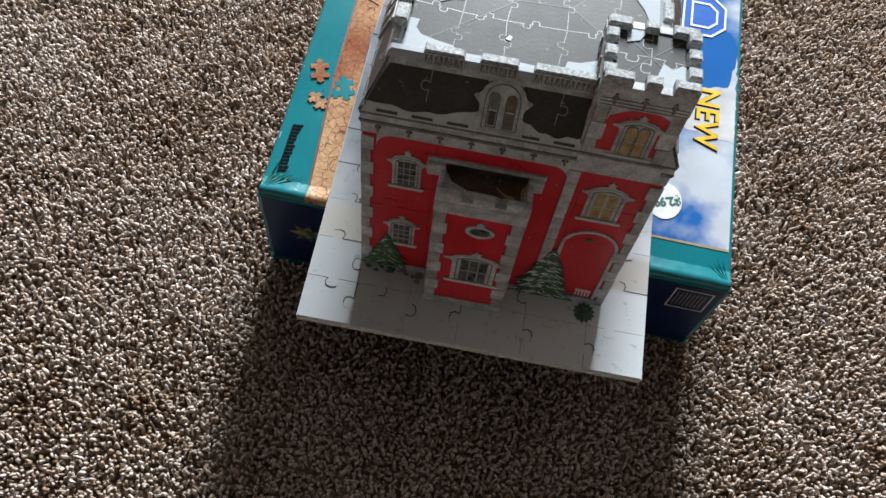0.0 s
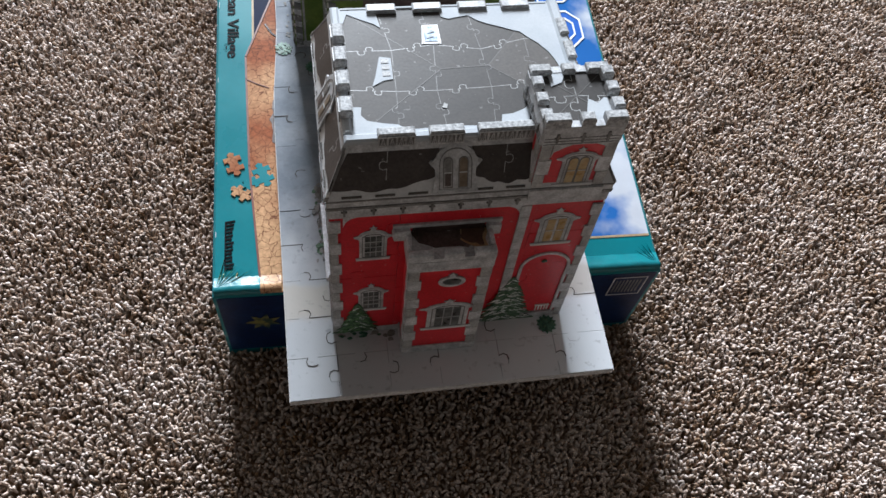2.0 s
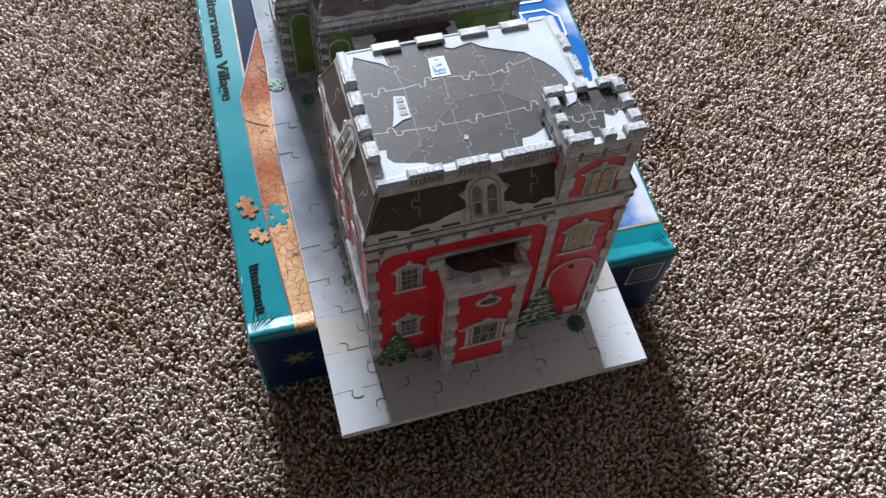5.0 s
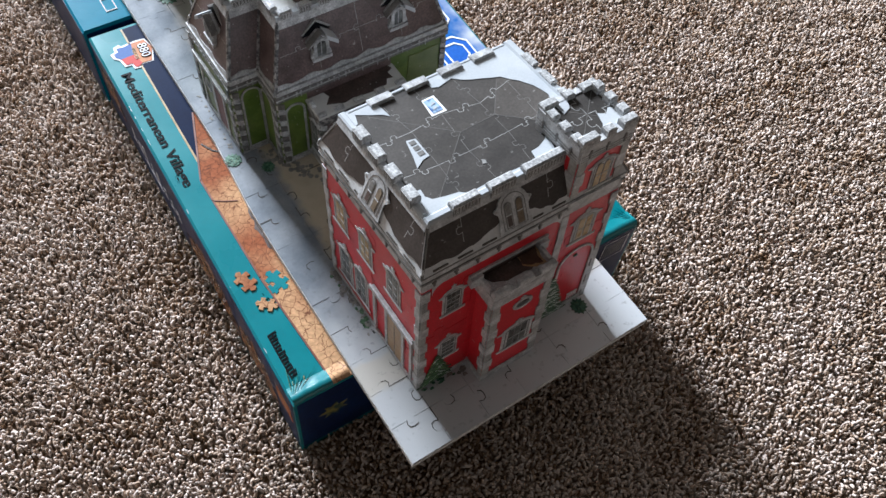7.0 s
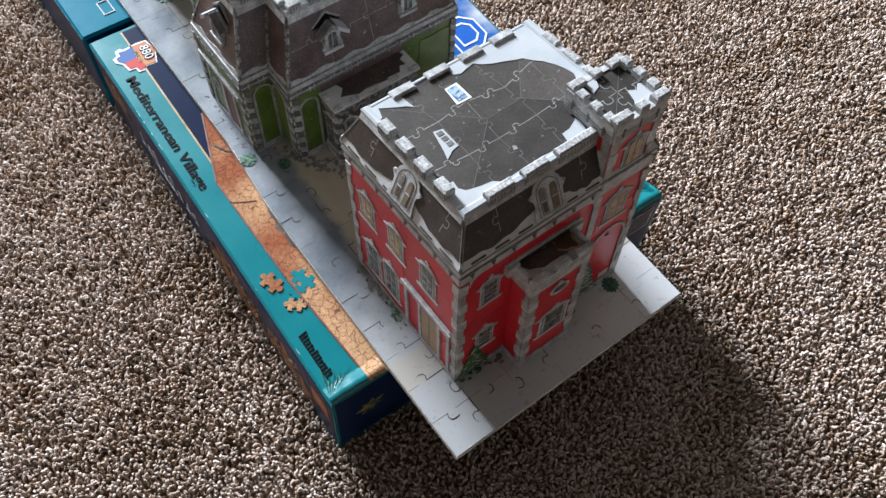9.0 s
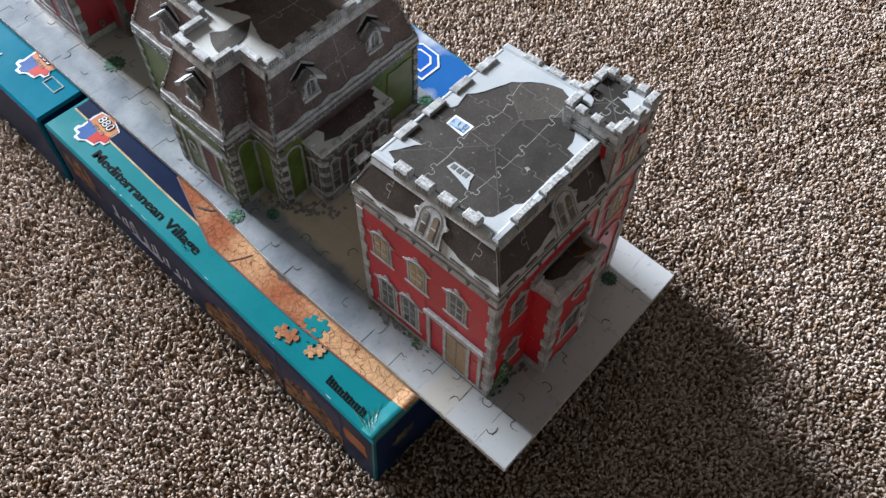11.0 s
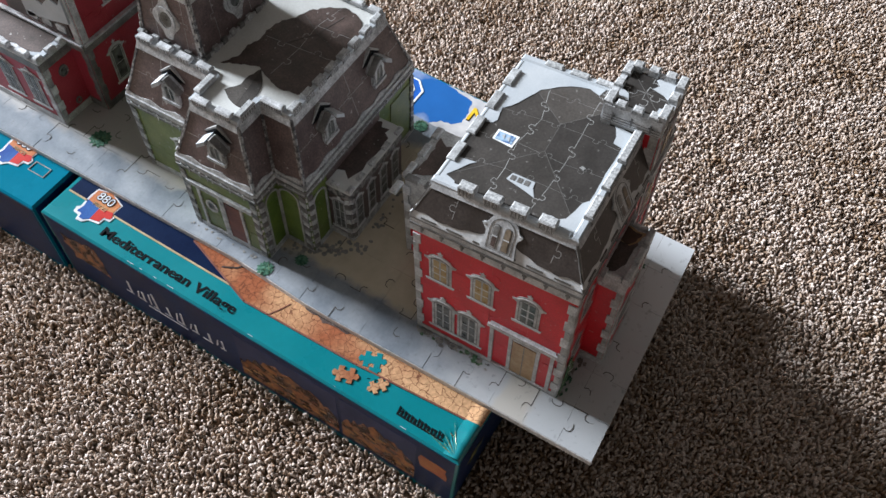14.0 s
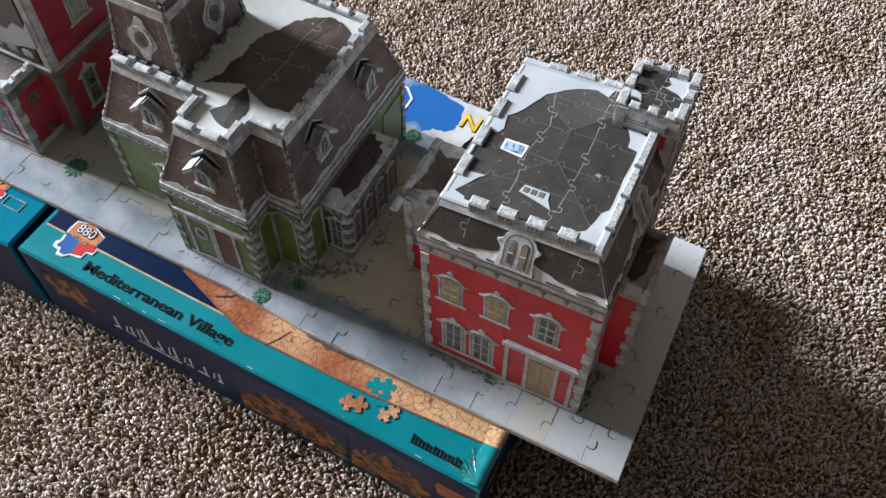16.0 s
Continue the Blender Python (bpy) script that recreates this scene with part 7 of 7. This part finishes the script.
# ---- the far red house ----
def far_house():
    Z = Z0
    hs = thing("puzzle_house", (0.11, 0.50, Z), "red foam puzzle house with a snowy side bay", "house", "village houses")
    mx0, mx1, my0, my1, mh = 0.0625, 0.1600, 0.4345, 0.5600, 0.1400
    part("wall_core", box(B(), mx0 + 0.001, my0 + 0.001, Z, mx1 - 0.001, my1 - 0.001, Z + mh), M_FOAM, hs)
    mf = Face((0, my0 + 0.001, Z), (1, 0, 0), (0, 0, 1), (0, -1, 0))
    ml = Face((mx0 + 0.001, 0, Z), (0, 1, 0), (0, 0, 1), (-1, 0, 0))
    mr = Face((mx1 - 0.001, 0, Z), (0, 1, 0), (0, 0, 1), (1, 0, 0))
    mb = Face((0, my1 - 0.001, Z), (1, 0, 0), (0, 0, 1), (0, 1, 0))
    for F, a, b, sd in ((mf, mx0, mx1, 1), (ml, my0, my1, 2), (mr, my0, my1, 3), (mb, mx0, mx1, 4)):
        jigsaw(F, steps(a, b, 3), steps(0, mh, 5), 0, 0.0010, M_RED_DULL, hs, "wall_piece", seed=110 + sd, shrink=0.994)
        F.o = F.o + F.n * 0.0012
        part("plinth", slab(B(), F, rect(a, 0, b, 0.006), 0, 0.0006), M_STONE_DARK, hs)
        part("band", slab(B(), F, rect(a - 0.001, 0.0590, b + 0.001, 0.0660), 0, 0.0020), M_STONE_DARK, hs, "grey belt course")
        part("band_top", slab(B(), F, rect(a - 0.001, 0.0655, b + 0.001, 0.0672), 0, 0.0032), M_STONE, hs)
        quoins(F, a, 1, 0.006, 0.059, hs, 0.0050, 0.0040, 6, mats=(M_STONE_DARK, M_STONE_DARK))
        quoins(F, b, -1, 0.006, 0.059, hs, 0.0050, 0.0040, 6, mats=(M_STONE_DARK, M_STONE_DARK))
        part("corner_strip", slab(B(), F, rect(a, 0.0672, a + 0.0050, mh), 0, 0.0012), M_STONE, hs)
        part("cornice", slab(B(), F, rect(a - 0.002, mh - 0.006, b + 0.002, mh + 0.001), 0, 0.0030), M_STONE, hs)
    window(mf, 0.0790, 0.0150, 0.0930, 0.0480, hs, None, 1, 2, 0.0035, label="grey framed window with dark panes")
    window(mf, 0.0890, 0.0830, 0.1070, 0.1180, hs, M_STONE_MID, 2, 2, 0.0035, label="grey framed upper window with pale panes")
    rw = part("round_window", ring(B(), mf, oval(0.1000, 0.0130, 0.0055, 0.0055), oval(0.1000, 0.0130, 0.0035, 0.0035), 0, 0.0009), M_STONE_DARK, hs, "small round cellar window")
    part("pane", slab(B(), mf, oval(0.1000, 0.0130, 0.0035, 0.0035), 0, 0.0003), M_PANE, rw)
    part("roof", prism(rect(mx0 - 0.002, my0 - 0.002, mx1 + 0.002, my1 + 0.002), Z + mh + 0.001, rect(mx0 + 0.012, my0 + 0.012, mx1 - 0.012, my1 - 0.012), Z + mh + 0.022), M_BROWN, hs, "brown roof")
    # side bay, with snow and battlements on its roof
    bx0, bx1, by0, by1, bh = 0.0345, 0.0625, 0.4510, 0.5200, 0.0610
    bay = part("side_bay", box(B(), bx0 + 0.001, by0 + 0.001, Z, bx1, by1, Z + bh), M_FOAM, hs, "red side bay with a snowy flat roof")
    bf = Face((0, by0 + 0.001, Z), (1, 0, 0), (0, 0, 1), (0, -1, 0))
    bl = Face((bx0 + 0.001, 0, Z), (0, 1, 0), (0, 0, 1), (-1, 0, 0))
    for F, a, b in ((bf, bx0, bx1), (bl, by0, by1)):
        part("bay_wall", slab(B(), F, rect(a, 0, b, bh), 0, 0.0010), M_RED_DULL, bay)
        F.o = F.o + F.n * 0.0012
        part("plinth", slab(B(), F, rect(a, 0, b, 0.006), 0, 0.0006), M_STONE, bay)
        part("frieze", slab(B(), F, rect(a, bh - 0.007, b, bh), 0, 0.0010), M_STONE_DARK, bay)
        quoins(F, a, 1, 0.006, bh - 0.007, bay, 0.0050, 0.0040, 6)
    ov = part("oval_window", ring(B(), bf, oval(0.0500, 0.0430, 0.0042, 0.0050), oval(0.0500, 0.0430, 0.0026, 0.0034), 0, 0.0009), M_STONE_DARK, bay, "small oval window")
    part("pane", slab(B(), bf, oval(0.0500, 0.0430, 0.0026, 0.0034), 0, 0.0003), M_PANE, ov)
    ov = part("oval_window", ring(B(), bf, oval(0.0520, 0.0110, 0.0026, 0.0032), oval(0.0520, 0.0110, 0.0014, 0.0020), 0, 0.0009), M_STONE_DARK, bay)
    window(bl, 0.4600, 0.012, 0.4760, 0.046, bay, None, 2, 2, 0.003)
    window(bl, 0.4850, 0.012, 0.5010, 0.046, bay, None, 2, 2, 0.003)
    part("bay_roof", box(B(), bx0 - 0.001, by0 - 0.001, Z + bh, bx1, by1 + 0.001, Z + bh + 0.002, 0.0005), M_STONE, bay)
    part("bay_slate", slab(B(), flat(Z + bh + 0.002), wavy([(bx0 + 0.005, by0 + 0.006), (bx1 - 0.001, by0 + 0.006), (bx1 - 0.001, by1 - 0.004), (bx0 + 0.005, by1 - 0.004)], 0.006, 0.0012, 17), 0, 0.0005), M_BROWN, bay)
    part("bay_snow", slab(B(), flat(Z + bh + 0.002), wavy([(bx0 + 0.001, by0 + 0.001), (bx1 - 0.004, by0 + 0.001), (bx1 - 0.006, by0 + 0.005), (bx0 + 0.008, by0 + 0.005), (bx0 + 0.005, by0 + 0.011), (bx0 + 0.001, by0 + 0.013)], 0.005, 0.0008, 18), 0, 0.0007), M_SNOW, bay)
    merlons(bay, bx0 - 0.0012, by0 - 0.0012, bx1, by0 - 0.0012, Z + bh + 0.0018, ((0, 0.006), (0.011, 0.018), (0.022, 0.028)), 0.0042, 0.0045, M_STONE)
    merlons(bay, bx0 - 0.0012, by1, bx0 - 0.0012, by0, Z + bh + 0.0018, ((0.002, 0.010), (0.017, 0.026), (0.033, 0.042), (0.050, 0.060)), 0.0042, 0.0045, M_STONE)
    # snowy gable piece over the bay
    gl = Face((mx0 - 0.0008, 0, Z), (0, 1, 0), (0, 0, 1), (-1, 0, 0))
    part("snow_gable", slab(B(), gl, wavy([(0.4370, 0.0850), (0.4790, 0.0740), (0.4790, 0.0900), (0.4700, 0.0960), (0.4580, 0.0925), (0.4490, 0.1020), (0.4410, 0.0995), (0.4370, 0.1070)], 0.005, 0.0006, 19), 0, 0.0022), M_SNOW, hs, "snow along the foot of the mansard")
    merlons(hs, mx0 - 0.0030, 0.4800, mx0 - 0.0030, 0.4370, Z + 0.0735, ((0.002, 0.010), (0.015, 0.023), (0.028, 0.036)), 0.0030, 0.0060, M_STONE_WORN)
    part("balcony_slate", slab(B(), gl, rect(0.4410, 0.0700, 0.5000, 0.1250), 0, 0.0012), M_BROWN, hs)


def wall_foot():
    """Dark printed grass and grit along the foot of the near house."""
    r = random.Random(77)
    for k in range(34):
        t = r.random()
        x, y = 0.0262 - abs(r.gauss(0, 0.0030)), 0.084 + 0.056 * t
        a = r.uniform(0.0007, 0.0019)
        pts = [(x + a * r.uniform(0.7, 1.2) * math.cos(q), y + 1.5 * a * r.uniform(0.6, 1.2) * math.sin(q)) for q in steps(0, 2 * math.pi, 9)[:-1]]
        part("grass_tuft", slab(B(), flat(BOXTOP + 0.0062), pts, -0.0002, 0.00022 + 0.00001 * k), (M_COBBLE, M_STONE_DARK, M_COBBLE, M_FIR)[k % 4], base_board, "printed dark grass tuft at the wall foot")
    for k in range(16):
        x, y = 0.030 + 0.030 * r.random(), 0.0375 - abs(r.gauss(0, 0.0022)) - 0.0015
        a = r.uniform(0.0006, 0.0014)
        pts = [(x + 1.6 * a * r.uniform(0.7, 1.2) * math.cos(q), y + a * r.uniform(0.6, 1.2) * math.sin(q)) for q in steps(0, 2 * math.pi, 9)[:-1]]
        part("grass_tuft", slab(B(), flat(BOXTOP + 0.0062), pts, -0.0002, 0.00022 + 0.00001 * k), (M_COBBLE, M_SHRUB)[k % 2], base_board)


wall_foot()
red_house()
green_house()
far_house()
shrub(0.0085, 0.2490, 0.0062, 1)
shrub(0.0270, 0.2320, 0.0050, 2, "small dark shrub printed beside the green house")
shrub(0.0370, 0.4200, 0.0085, 3, "round green shrub printed between the houses")
shrub(0.1480, 0.0310, 0.0060, 4, "dark shrub printed at the tower's foot")
shrub(0.1760, 0.2250, 0.0062, 5, "green shrub printed at the far edge of the base")


# grey cobbles and tufts printed round the house feet
def cobbles():
    r = random.Random(12)
    ob = thing("printed_cobbles", (0.09, 0.2, Z0), "scattered dark grey cobbles printed round the house feet", "cobbles", kind="stuff")
    bm = B()

    def dot(x, y, s):
        slab(bm, flat(Z0), [(x + s * r.uniform(0.9, 1.1) * math.cos(a), y + s * r.uniform(0.9, 1.1) * math.sin(a)) for a in (0, 0.79, 1.57, 2.36, 3.14, 3.93, 4.71, 5.5)], 0.0002, 0.00035 + r.uniform(0, 0.00012))

    for k in range(70):
        t = r.random()
        dot(0.030 + 0.028 * t + r.uniform(-0.004, 0.004), 0.246 - 0.040 * t + r.uniform(-0.010, 0.003), r.uniform(0.0008, 0.0019))
    for k in range(30):
        dot(0.060 + r.uniform(0, 0.08), 0.2065 - abs(r.gauss(0, 0.004)), r.uniform(0.0008, 0.0015))
    for k in range(45):
        dot(0.0245 - abs(r.gauss(0, 0.0016)), r.uniform(0.085, 0.138), r.uniform(0.0004, 0.0008))
    for k in range(16):
        dot(0.0140 - abs(r.gauss(0, 0.002)), r.uniform(0.258, 0.320), r.uniform(0.0005, 0.0011))
    part("stones", bm, M_COBBLE, ob)


cobbles()
